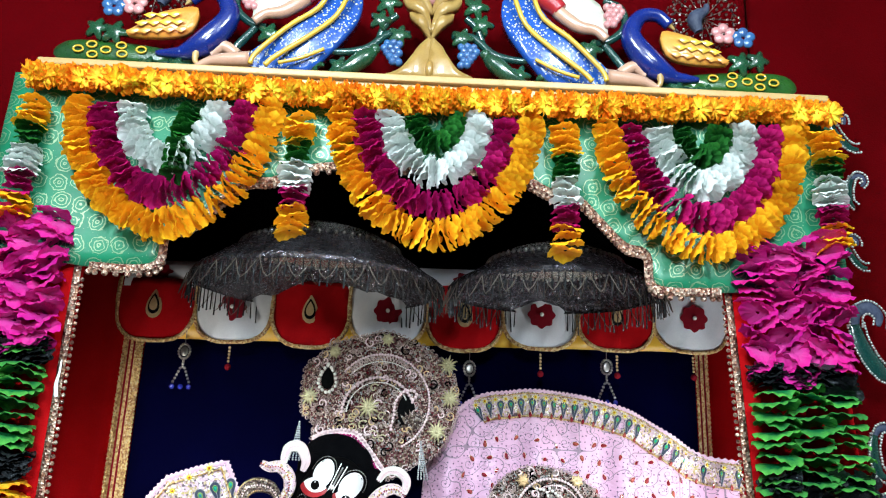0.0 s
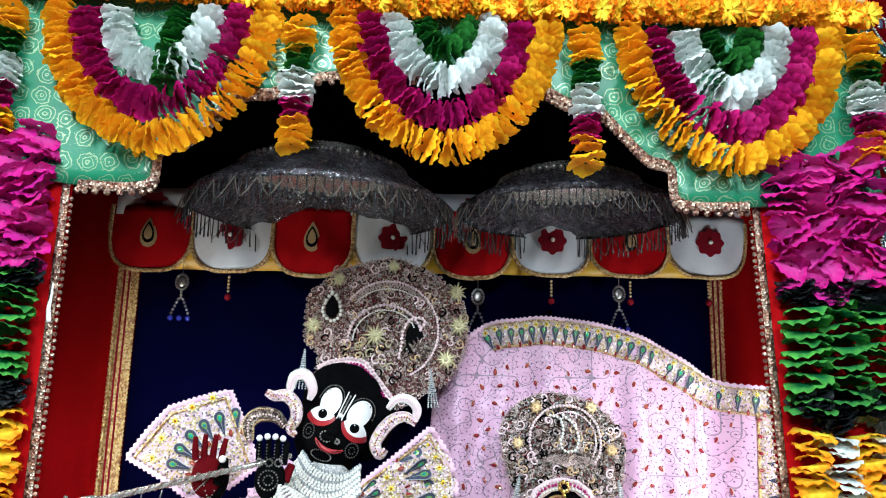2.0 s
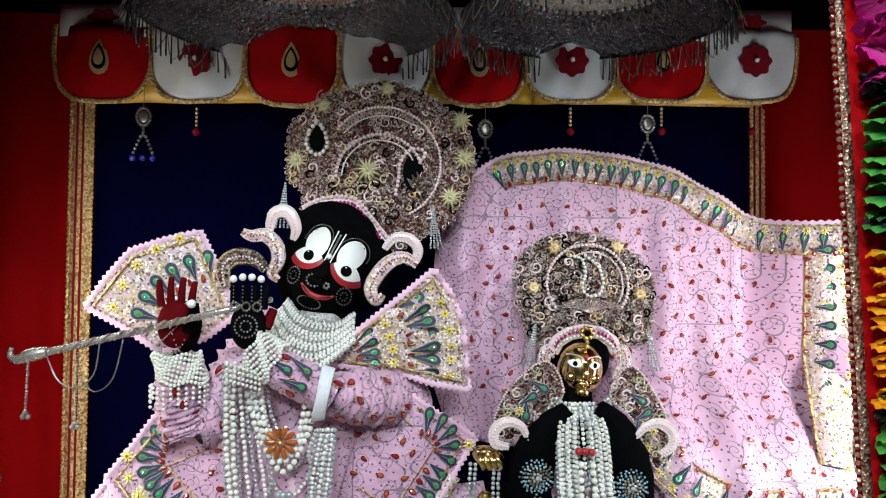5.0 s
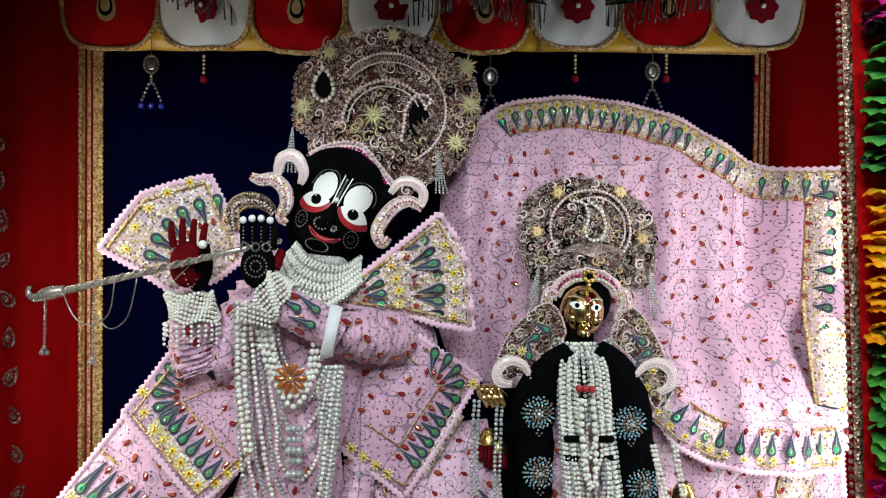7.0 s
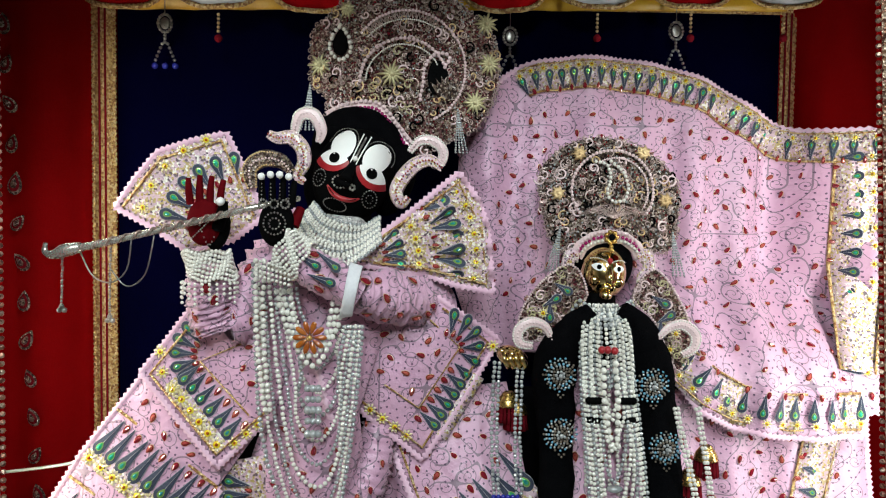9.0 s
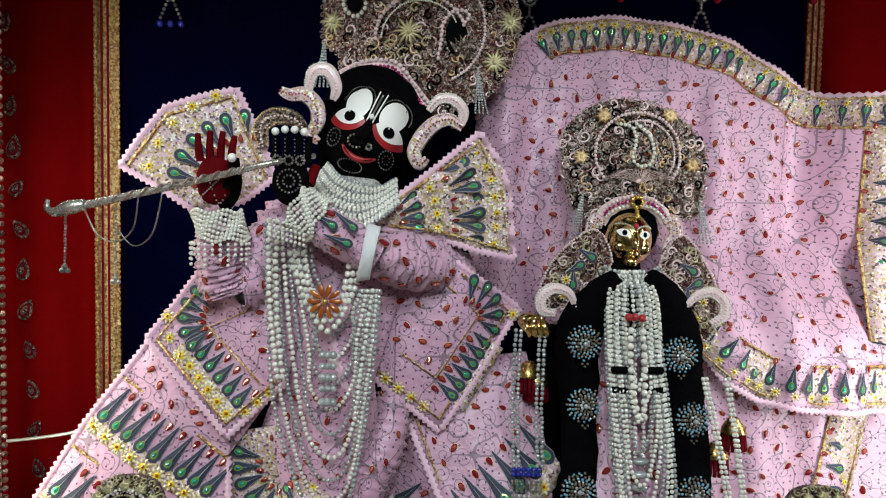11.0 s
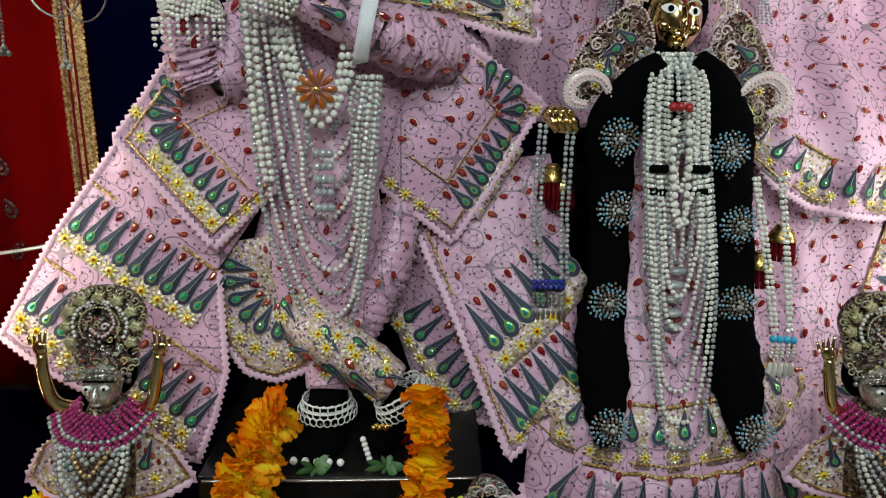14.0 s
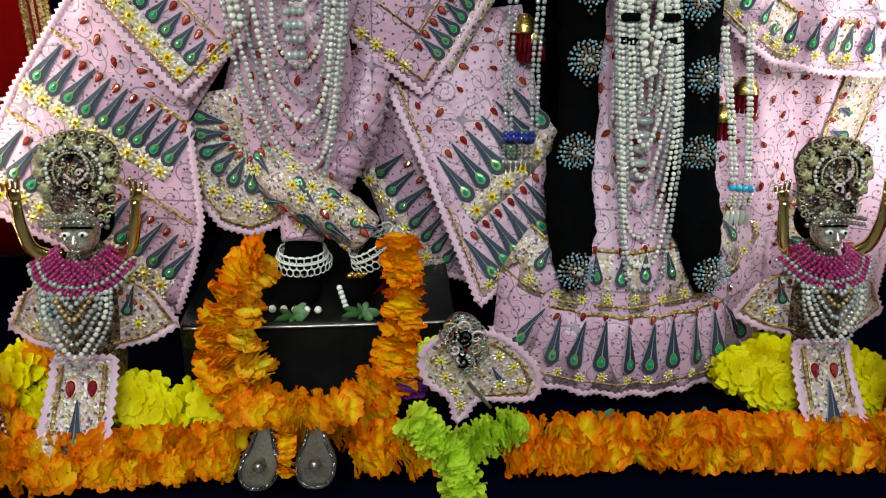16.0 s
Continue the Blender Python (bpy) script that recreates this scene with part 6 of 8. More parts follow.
def consort(bm):
    ellipsoid(bm, RH, RR, RROT, 0, 28, 20)
    ellipsoid(bm, (0.423, 2.455, 1.305), (0.08, 0.06, 0.08), (0, 4, 0), 4, 18, 12)
    m = Matrix.LocRotScale(RH, Euler([radians(a) for a in RROT]), None)
    for s in (-1, 1):
        mark(bm, (s * 0.026, 0.014), None, None, RH, RR, RROT, 2, 0.016, 0.0095, 10 * s, 1.02, 18, 0.5)
        mark(bm, (s * 0.025, 0.014), None, None, RH, RR, RROT, 1, 0.0055, 0.0065, 0, 1.05)
        dotted(bm, (s * 0.026, 0.026), 0.022, 0.010, RH, RR, RROT, 12, 0.0016, 2, 10 * s, 20, 160)
        ellipsoid(bm, m @ Vector((s * 0.03, -0.045, -0.02)), (0.016, 0.014, 0.014), (0, 0, 0), 0)
    beads(bm, [m @ Vector((0, -0.060, 0.032))], 0.0075, 3)
    tube(bm, [m @ Vector((0, -0.058, 0.02)), m @ Vector((0, -0.072, -0.012)), m @ Vector((0, -0.062, -0.022))], [0.005, 0.009, 0.006], 10, 0, 10)
    ellipsoid(bm, m @ Vector((0, -0.058, -0.034)), (0.014, 0.007, 0.006), RROT, 0)
    ellipsoid(bm, m @ Vector((0, -0.050, -0.055)), (0.017, 0.014, 0.013), RROT, 0)
    tube(bm, [(0.410, 2.40, 1.24), (0.40, 2.39, 1.16)], [0.034, 0.05], 14, 1)
    ellipsoid(bm, (0.40, 2.40, 1.0), (0.12, 0.08, 0.22), (0, 0, 0), 1)
    ellipsoid(bm, (0.172, 2.30, 1.085), (0.042, 0.028, 0.026), (0, 25, 0), 0)
    for k in range(4):
        tube(bm, [(0.145 + 0.014 * k, 2.285, 1.10), (0.150 + 0.014 * k, 2.268, 1.085), (0.160 + 0.014 * k, 2.275, 1.065)], [0.0075], 7, 0, 7)


blob("deity_statue", "polished brass consort statue with painted eyes and red brow dot", ["brass", "black", "paint_white", "paint_red", "velvet"], consort)


# ---------------------------------------------------------------- crowns
def spiral_pts(x, z, r, turns, start, f, lift):
    n = int(10 * turns)
    out = []
    for i in range(n + 1):
        u = i / n
        a = start + 2 * math.pi * turns * u
        px, pz = x + r * (1 - 0.85 * u) * math.cos(a), z + r * (1 - 0.85 * u) * math.sin(a)
        out.append((px, f(px, pz) - lift, pz))
    return out


def arc_pts(c, rx, rz, a0, a1, f, lift, n=16):
    out = []
    for i in range(n + 1):
        a = radians(a0 + (a1 - a0) * i / n)
        x, z = c[0] + rx * math.cos(a), c[1] + rz * math.sin(a)
        out.append((x, f(x, z) - lift, z))
    return out


def rosette(parent, f, x, z, r, mat="straw", n=14):
    bm = bmesh.new()
    y = f(x, z) - 0.008
    for k in range(n):
        a = 2 * math.pi * k / n
        rr = r * (1.0 if k % 2 else 0.75)
        tube(bm, [(x, y - 0.006, z), (x + rr * 0.6 * math.cos(a), y - 0.008, z + rr * 0.6 * math.sin(a)), (x + rr * math.cos(a), y + 0.002, z + rr * math.sin(a))], [0.003, 0.004, 0.001], 5, 0, 5)
    beads(bm, [(x, y - 0.010, z)], r * 0.2)
    tagged(part("rosette", bm, mat, parent, "pale gold starburst rosette"), kind="stuff")


def crown(name, label, outline, f, mat, seed, curls, curl_r, wire="wire"):
    root = thing(name, label, "crown", "crowns")
    bm = bmesh.new()
    sheet(bm, outline, f, 0.018, 0.02)
    part("plate", bm, mat, root)
    rng = random.Random(seed)
    xs, zs = [p[0] for p in outline], [p[1] for p in outline]
    bm = bmesh.new()
    made = 0
    while made < curls:
        x, z = rng.uniform(min(xs), max(xs)), rng.uniform(min(zs), max(zs))
        if inside(x, z, outline):
            tube(bm, spiral_pts(x, z, curl_r * rng.uniform(0.6, 1.2), rng.uniform(0.9, 1.6), rng.uniform(0, 6), f, rng.uniform(0.002, 0.010)), [0.0016], 4, 0, 14)
            made += 1
    ob = part("wire_filigree", bm, wire, root)
    tagged(ob, kind="stuff")
    for mat2, count, thick in (("pink_pearl", curls // 9, 0.0028), ("gold_lace", curls // 9, 0.0024), ("wire", curls // 7, 0.0022), ("black", curls // 8, 0.0030)):
        bm = bmesh.new()
        made = 0
        while made < count:
            x, z = rng.uniform(min(xs), max(xs)), rng.uniform(min(zs), max(zs))
            if inside(x, z, outline):
                tube(bm, spiral_pts(x, z, curl_r * rng.uniform(1.1, 2.0), rng.uniform(0.6, 1.3), rng.uniform(0, 6), f, rng.uniform(0.008, 0.014)), [thick, thick * 0.6], 5, 0, 18)
                made += 1
        tagged(part("scroll_work", bm, mat2, root), kind="stuff")
    bm = bmesh.new()
    spots = []
    while len(spots) < curls * 2:
        x, z = rng.uniform(min(xs), max(xs)), rng.uniform(min(zs), max(zs))
        if inside(x, z, outline):
            spots.append((x, f(x, z) - rng.uniform(0.004, 0.010), z))
    beads(bm, spots[::2], 0.0032, 0, 5, 4)
    beads(bm, spots[1::2], 0.0026, 1, 5, 4)
    tagged(part("bead_filling", bm, ["grey_pearl", "red_gem"], root), kind="stuff")
    edge = dense(outline, 0.011)
    bm = bmesh.new()
    for x, z in edge:
        tube(bm, spiral_pts(x, z, 0.008, 1.0, rng.uniform(0, 6), f, 0.004), [0.0018], 4, 0, 9)
    tagged(part("scrolled_edge", bm, wire, root), kind="stuff")
    return root


def beaded_arc(root, name, pts, r, mat, label=""):
    bm = bmesh.new()
    tube(bm, pts, [r * 0.6], 8, 0, 30)
    ob = part(name, bm, "wire", root, label)
    bead_string("bead_trim", ob, [(p[0], p[1] - r * 0.7, p[2]) for p in pts], r, mat)


f_ck = lambda x, z: 2.53 + 0.9 * (x + 0.10) ** 2 - 0.10 * (1.8 - z)
ck_out = smooth_outline([(-0.318, 1.67), (-0.320, 1.745), (-0.366, 1.785), (-0.372, 1.86), (-0.362, 1.938), (-0.315, 1.975), (-0.27, 2.015), (-0.19, 2.035), (-0.095, 2.058), (-0.02, 2.035), (0.045, 2.008), (0.10, 1.965), (0.138, 1.925), (0.150, 1.87), (0.155, 1.815), (0.13, 1.73), (0.085, 1.66), (0.014, 1.627), (-0.085, 1.578), (-0.15, 1.66), (-0.22, 1.70)], 4)
ck = crown("jewelled_crown", "tall pink and silver filigree crown with paisley crescents, slightly tilted", ck_out, f_ck, "filigree", 5, 230, 0.0095)
on_ck = lambda pts, lift: [(x, f_ck(x, z) - lift, z) for x, z in pts]
beaded_arc(ck, "outer_crescent", arc_pts((-0.10, 1.822), 0.158, 0.156, 142, -62, f_ck, 0.014), 0.0042, "pink_pearl", "crescent of pink seed pearls")
beaded_arc(ck, "outer_crescent", arc_pts((-0.10, 1.822), 0.138, 0.132, 140, 58, f_ck, 0.014), 0.0026, "pearl")
bm = bmesh.new()
tube(bm, [(-0.10 + r * math.cos(a), f_ck(-0.10 + r * math.cos(a), 1.822 + r * math.sin(a)) - 0.014, 1.822 + r * math.sin(a)) for k in range(41) for r, a in (((0.154, 0.136)[k % 2], radians(138 - 2.0 * k)),)], [0.0014], 4, 0, 160)
part("zigzag_wire", bm, "wire", ck, "zigzag of silver wire between the crescents")
beaded_arc(ck, "inner_crescent", arc_pts((-0.108, 1.782), 0.119, 0.119, 178, 22, f_ck, 0.016), 0.0052, "pink_pearl", "inner crescent of pink seed pearls")
beaded_arc(ck, "inner_crescent", arc_pts((-0.108, 1.782), 0.103, 0.103, 176, 30, f_ck, 0.016), 0.0026, "pearl")
# the hollow's darkness is put in as a black plate, no hole is cut
bm = bmesh.new()
sheet(bm, smooth_outline([(-0.045, 1.80), (-0.03, 1.842), (-0.004, 1.838), (0.012, 1.805), (0.002, 1.768), (-0.03, 1.752)], 3), lambda x, z: f_ck(x, z) - 0.012, 0.012, 0.004)
part("dark_opening", bm, "black", ck, "black plate standing in for the dark hollow inside the paisley")
beaded_arc(ck, "paisley_curl", on_ck(((0.004, 1.832), (0.016, 1.848), (0.0, 1.862), (-0.03, 1.856), (-0.053, 1.82), (-0.057, 1.78), (-0.064, 1.735)), 0.018), 0.0055, "pink_pearl")
for k in range(7):
    bm = bmesh.new()
    c = Vector((0.012, 0, 1.735))
    d = Vector((-math.sin(radians(14 * k - 40)), 0, math.cos(radians(14 * k - 40)))) * 0.07
    w = Vector((d.z, 0, -d.x)) * 0.14
    leaf = [c, c + d * 0.5 + w, c + d, c + d * 0.5 - w]
    layer(bm, [(p.x, f_ck(p.x, p.z) - 0.013, p.z) for p in leaf], f_ck(c.x, c.z) - 0.020, 0)
    part("silver_leaf", bm, "dull_filigree", ck, "pale silver bead leaf")
for cx0, cz0, r0, h0 in ((-0.19, 1.765, 0.018, 1), (-0.185, 1.735, 0.016, -1), (-0.155, 1.745, 0.018, 1), (-0.115, 1.715, 0.017, -1), (-0.125, 1.865, 0.016, 1), (-0.095, 1.775, 0.016, 1), (-0.09, 1.705, 0.015, 1)):
    beaded_arc(ck, "small_paisley", on_ck([(cx0 + h0 * r0 * (1 - 0.8 * u) * math.cos(5.5 * u + 0.8), cz0 + r0 * (1 - 0.8 * u) * math.sin(5.5 * u + 0.8)) for u in (q / 7 for q in range(8))], 0.016), 0.0028, "straw")
for x, z, r in ((-0.340, 1.835, 0.036), (0.115, 1.955, 0.036), (0.125, 1.845, 0.040), (0.085, 1.735, 0.038), (-0.140, 1.805, 0.042), (-0.265, 1.985, 0.026), (-0.09, 2.03, 0.024)):
    rosette(ck, f_ck, x, z, r)
bm = bmesh.new()
layer(bm, [(-0.283 + px, f_ck(-0.283, 1.90) - 0.012, 1.895 + pz) for px, _, pz in drop_ring(0.026, 0.036, 0, 0, 16, 0.7)], f_ck(-0.283, 1.895) - 0.022, 0)
part("dark_gem", bm, "black", ck, "black drop gem")
bead_string("gem_ring", ck, [(-0.283 + px, f_ck(-0.283, 1.90) - 0.014, 1.895 + pz) for px, _, pz in drop_ring(0.034, 0.046, 0, 0, 16, 0.7)], 0.0062, "pearl")
brim = [(-0.318, 1.672), (-0.28, 1.690), (-0.225, 1.698), (-0.178, 1.688), (-0.135, 1.635), (-0.09, 1.578)]
for d, r, mat in ((0.0, 0.006, "pearl"), (0.016, 0.005, "magenta_bead"), (0.032, 0.006, "pink_pearl")):
    bead_string("brim_trim", ck, [(x + d * 0.35, f_ck(x, z) - 0.02, z + d) for x, z in brim], r, mat)
bm = bmesh.new()
ribbon(bm, [(x + 0.006, z + 0.015) for x, z in brim], f_ck, 0.042, 0.012, thick=0.006)
part("brim", bm, "pink_pearl", ck)

f_cr = lambda x, z: 2.465 + 0.8 * (x - 0.45) ** 2 - 0.12 * (1.5 - z)
cr_out = smooth_outline([(0.335, 1.335), (0.290, 1.36), (0.266, 1.45), (0.258, 1.54), (0.30, 1.60), (0.36, 1.632), (0.43, 1.640), (0.535, 1.610), (0.60, 1.56), (0.635, 1.50), (0.630, 1.42), (0.61, 1.345), (0.53, 1.345), (0.495, 1.385), (0.445, 1.40), (0.385, 1.38)], 4)
cr = crown("jewelled_crown", "round antique silver filigree crown with a beaded paisley", cr_out, f_cr, "dull_filigree", 8, 210, 0.009, "wire")
beaded_arc(cr, "outer_ring", arc_pts((0.447, 1.50), 0.108, 0.105, 215, -35, f_cr, 0.014), 0.0045, "pink_pearl", "ring of pink seed pearls")
beaded_arc(cr, "inner_ring", arc_pts((0.455, 1.50), 0.085, 0.085, 120, -30, f_cr, 0.014), 0.003, "pink_pearl")
beaded_arc(cr, "paisley", [(p[0], f_cr(p[0], p[1]) - 0.016, p[1]) for p in ((0.40, 1.575), (0.43, 1.565), (0.44, 1.53), (0.43, 1.495), (0.445, 1.47), (0.475, 1.475), (0.485, 1.51), (0.47, 1.55), (0.44, 1.575))], 0.005, "pearl")
bm = bmesh.new()
for k in range(18):
    a = radians(20 + 140 * k / 17)
    tube(bm, [(0.447, f_cr(0.447, 1.42) - 0.02, 1.425), (0.447 + 0.05 * math.cos(a), f_cr(0.447, 1.45) - 0.022, 1.43 + 0.03 * math.sin(a)), (0.447 + 0.095 * math.cos(a), f_cr(0.447, 1.45) - 0.012, 1.42 + 0.04 * math.sin(a))], [0.0011], 4, 0, 6)
part("wire_spray", bm, "wire", cr)
for x, z in ((0.305, 1.49), (0.59, 1.475), (0.36, 1.595), (0.53, 1.60)):
    rosette(cr, f_cr, x, z, 0.022, "gold_lace")
brim = [(0.345, 1.315), (0.36, 1.342), (0.39, 1.362), (0.43, 1.370), (0.47, 1.364), (0.50, 1.342), (0.513, 1.315)]
for d, r, mat in ((0.0, 0.0045, "pearl"), (0.011, 0.005, "magenta_bead"), (0.022, 0.0045, "pink_pearl")):
    bead_string("brim_trim", cr, [(x, f_cr(x, z) - 0.045, z + d) for x, z in brim], r, mat)
bm = bmesh.new()
ribbon(bm, [(x, z + 0.011) for x, z in brim], f_cr, 0.034, 0.030, thick=0.008)
part("brim", bm, "pink_pearl", cr)
bm = bmesh.new()
for k in range(7):
    a = 2 * math.pi * k / 7
    beads(bm, [(0.425 + 0.013 * math.cos(a), 2.37, 1.378 + 0.013 * math.sin(a))], 0.007)
beads(bm, [(0.425, 2.365, 1.378)], 0.008, 1)
beads(bm, [(0.424, 2.366, 1.355), (0.424, 2.36, 1.345)], 0.006, 0)
part("gold_brooch", bm, ["gold", "black"], cr, "gold flower brooch")


# ---------------------------------------------------------------- ear and shoulder curls
def curl_ornament(label, pts, r, y, mat="pink_pearl", thick=0.018, tip=None):
    root = thing("curled_ornament", label, "ornament", "curled ornaments")
    line = [(x, y, z) for x, z in pts]
    n = len(line)
    bm = bmesh.new()
    tube(bm, line, [thick * (0.35 + 0.65 * math.sin(math.pi * min(1, (i + 0.6) / n))) for i in range(n)], 12, 0, 34, 0.5)
    part("padded_curl", bm, "pink_pearl" if mat == "pearl" else ("dull_filigree" if mat == "gold_lace" else "cream"), root)
    for k, s in ((0, -0.8), (1, 0.8)):
        pts2 = []
        fine = spline(line, 40)
        for i, p in enumerate(fine):
            t = (fine[min(i + 1, 39)] - fine[max(i - 1, 0)]).normalized()
            w = thick * (0.35 + 0.65 * math.sin(math.pi * min(1, (i / 39 * n + 0.6) / n)))
            pts2.append(p + Vector((-t.z, 0, t.x)) * w * s + Vector((0, -w * 0.3, 0)))
        bead_string("bead_rim", root, pts2, r * 0.62, mat)
    bead_string("bead_ridge", root, [p + Vector((0, -thick * 0.5, 0)) for p in spline(line, 30)], r * 0.60, "red_gem" if mat == "pink_pearl" else "pink_pearl", gap=3.0)
    return root


curl_ornament("white and red beaded crescent above the ear", [(-0.37, 1.628), (-0.358, 1.668), (-0.325, 1.672), (-0.305, 1.635), (-0.312, 1.605)], 0.0045, 2.36, "pearl", 0.017)
curl_ornament("beaded peacock-shaped ear ornament", [(-0.432, 1.622), (-0.41, 1.612), (-0.378, 1.614), (-0.350, 1.588), (-0.346, 1.552), (-0.360, 1.522), (-0.345, 1.505)], 0.0042, 2.35, "pink_pearl", 0.019)
curl_ornament("beaded peacock-shaped ear ornament", [(-0.005, 1.545), (-0.035, 1.563), (-0.07, 1.553), (-0.10, 1.522), (-0.118, 1.485), (-0.105, 1.455), (-0.088, 1.470)], 0.0042, 2.35, "pink_pearl", 0.019)
curl_ornament("white beaded crescent beside the ear", [(-0.085, 1.585), (-0.06, 1.612), (-0.025, 1.61), (-0.003, 1.585), (-0.01, 1.555), (-0.03, 1.55)], 0.0045, 2.36, "pearl", 0.014)
curl_ornament("dark beaded curl behind the hand", [(-0.47, 1.49), (-0.475, 1.535), (-0.445, 1.56), (-0.40, 1.555), (-0.375, 1.53)], 0.0045, 2.34, "gold_lace", 0.022)
curl_ornament("white beaded shoulder crescent", [(0.215, 1.118), (0.185, 1.125), (0.182, 1.155), (0.21, 1.175), (0.245, 1.165), (0.262, 1.135)], 0.0045, 2.27, "pearl", 0.014)
curl_ornament("white beaded shoulder crescent", [(0.578, 1.10), (0.605, 1.118), (0.607, 1.15), (0.578, 1.172), (0.545, 1.165), (0.52, 1.14)], 0.0045, 2.27, "pearl", 0.014)
curl_ornament("beaded ear ornament of the consort statue", [(0.345, 1.325), (0.325, 1.335), (0.318, 1.30), (0.335, 1.27), (0.325, 1.235)], 0.0035, 2.38, "pink_pearl", 0.017)
curl_ornament("beaded ear ornament of the consort statue", [(0.497, 1.325), (0.518, 1.335), (0.525, 1.30), (0.507, 1.27), (0.52, 1.235)], 0.0035, 2.38, "pink_pearl", 0.017)
for x, y, z, x2 in ((-0.335, 2.37, 1.745, -0.34), (0.035, 2.44, 1.70, 0.045), (0.305, 2.43, 1.40, 0.285), (0.60, 2.43, 1.39, 0.615)):
    t = thing("bead_tassel", "tassel of fine silver bead strings", "tassel", "bead tassels")
    for k in range(4):
        bead_string("bead_string", t, [(x, y, z), (x2 - 0.015 + 0.01 * k, y - 0.01, z - 0.11)], 0.003, "grey_pearl")

# jewelled shoulder pieces of the consort
for pts in ([(0.36, 1.235), (0.31, 1.175), (0.235, 1.12), (0.19, 1.135), (0.20, 1.20), (0.25, 1.27), (0.32, 1.31)], [(0.475, 1.23), (0.53, 1.17), (0.575, 1.07), (0.60, 1.05), (0.625, 1.12), (0.60, 1.21), (0.53, 1.30)]):
    f = lambda x, z: 2.345
    shape = smooth_outline(pts, 3)
    sh = tagged(thing("shoulder_ornament", "jewelled filigree shoulder piece in silver, gold and pink", "ornament", "shoulder ornaments"))
    OUTLINES[sh.name] = shape
    bm = bmesh.new()
    sheet(bm, shape, f, 0.016, 0.012)
    part("plate", bm, "filigree", sh)
    rng = random.Random(17)
    for mat2, count, thick in (("wire", 34, 0.0018), ("straw", 16, 0.0022), ("pink_pearl", 12, 0.0026)):
        bm = bmesh.new()
        made = 0
        while made < count:
            x, z = rng.uniform(min(p[0] for p in shape), max(p[0] for p in shape)), rng.uniform(min(p[1] for p in shape), max(p[1] for p in shape))
            if inside(x, z, shape):
                tube(bm, spiral_pts(x, z, rng.uniform(0.008, 0.016), rng.uniform(0.8, 1.4), rng.uniform(0, 6), f, rng.uniform(0.004, 0.010)), [thick, thick * 0.6], 5, 0, 16)
                made += 1
        tagged(part("scroll_work", bm, mat2, sh), kind="stuff")
    for k in range(5):
        x, z = pts[3 + k % 3][0] * 0.55 + pts[k % 2][0] * 0.45, pts[3 + k % 3][1] * (0.45 + 0.12 * (k % 2)) + pts[k % 2][1] * (0.55 - 0.12 * (k % 2))
        sew("blossom_motif" if k % 2 else "feather_motif", BLOSSOM if k % 2 else FEATHER_SHORT, sh, lambda p, q: 2.335, x, z, 30 * k, 0.55 if k % 2 == 0 else 0.8)
    bead_string("bead_edge", sh, [(x, 2.338, z) for x, z in shape + shape[:1]], 0.0032, "pink_pearl")


# ---------------------------------------------------------------- pearls
neck = thing("pearl_necklace", "many strands of cream pearls hanging over the tunic", "necklace", "pearl necklaces")
for k in range(9):
    u = k / 8
    xl, xr = -0.435 + 0.10 * u, -0.185 - 0.045 * u
    zb = 0.645 + 0.42 * u ** 1.1
    ylow = 2.215 + 0.02 * u
    pts = [(xl, 2.20, 1.31), (xl + 0.005, 2.19, 1.22), (xl + 0.02 + 0.02 * u, 2.20, (1.2 + zb) / 2), (-0.33 - 0.02 * (1 - u), ylow, zb + 0.05), (-0.29, ylow, zb), (-0.245, ylow, zb + 0.06), (xr - 0.02, 2.205, (1.2 + zb) / 2 + 0.02), (xr, 2.20, 1.17)]
    bead_string("pearl_strand", neck, pts, 0.0050 if k % 3 else 0.0058, "pearl" if k % 2 else "grey_pearl")
for k in range(2):
    pts = [(-0.425 + 0.018 * k, 2.185, 1.32), (-0.42 + 0.014 * k, 2.175, 1.15), (-0.405 + 0.012 * k, 2.185, 0.98)]
    bead_string("pearl_strand", neck, pts, 0.0066, "pearl")
for k in range(3):
    pts = [(-0.38 + 0.015 * k, 2.19, 1.25), (-0.35 + 0.01 * k, 2.18, 1.16), (-0.295, 2.175, 1.085 + 0.02 * k), (-0.245 - 0.01 * k, 2.18, 1.16), (-0.225 - 0.012 * k, 2.19, 1.24)]
    bead_string("pearl_strand", neck, pts, 0.0072, "pearl")
bm = bmesh.new()
for z, r in ((1.03, 0.012), (1.005, 0.011), (0.98, 0.013), (0.955, 0.011), (0.925, 0.013)):
    for dx in (-0.012, 0.0, 0.012):
        bm = bmesh.new()
        beads(bm, [(-0.295 + dx, 2.185, z)], r * 0.75)
        part("stone_drop", bm, "grey_pearl", neck)
for k in range(10):
    a = 2 * math.pi * k / 10
    bm = bmesh.new()
    layer(bm, [(-0.30 + 0.023 * math.cos(a) + px * math.cos(a + 1.57) - pz * math.sin(a + 1.57), 2.165, 1.15 + 0.023 * math.sin(a) + px * math.sin(a + 1.57) + pz * math.cos(a + 1.57)) for px, _, pz in drop_ring(0.008, 0.016, 0, 0, 8, 0.6)], 2.155, 0)
    part("pendant_petal", bm, "amber_gem", neck, "amber glass petal")
bm = bmesh.new()
beads(bm, [(-0.30, 2.16, 1.15)], 0.008, 0)
part("pendant_heart", bm, "gold", neck, "gold heart of the flower pendant")

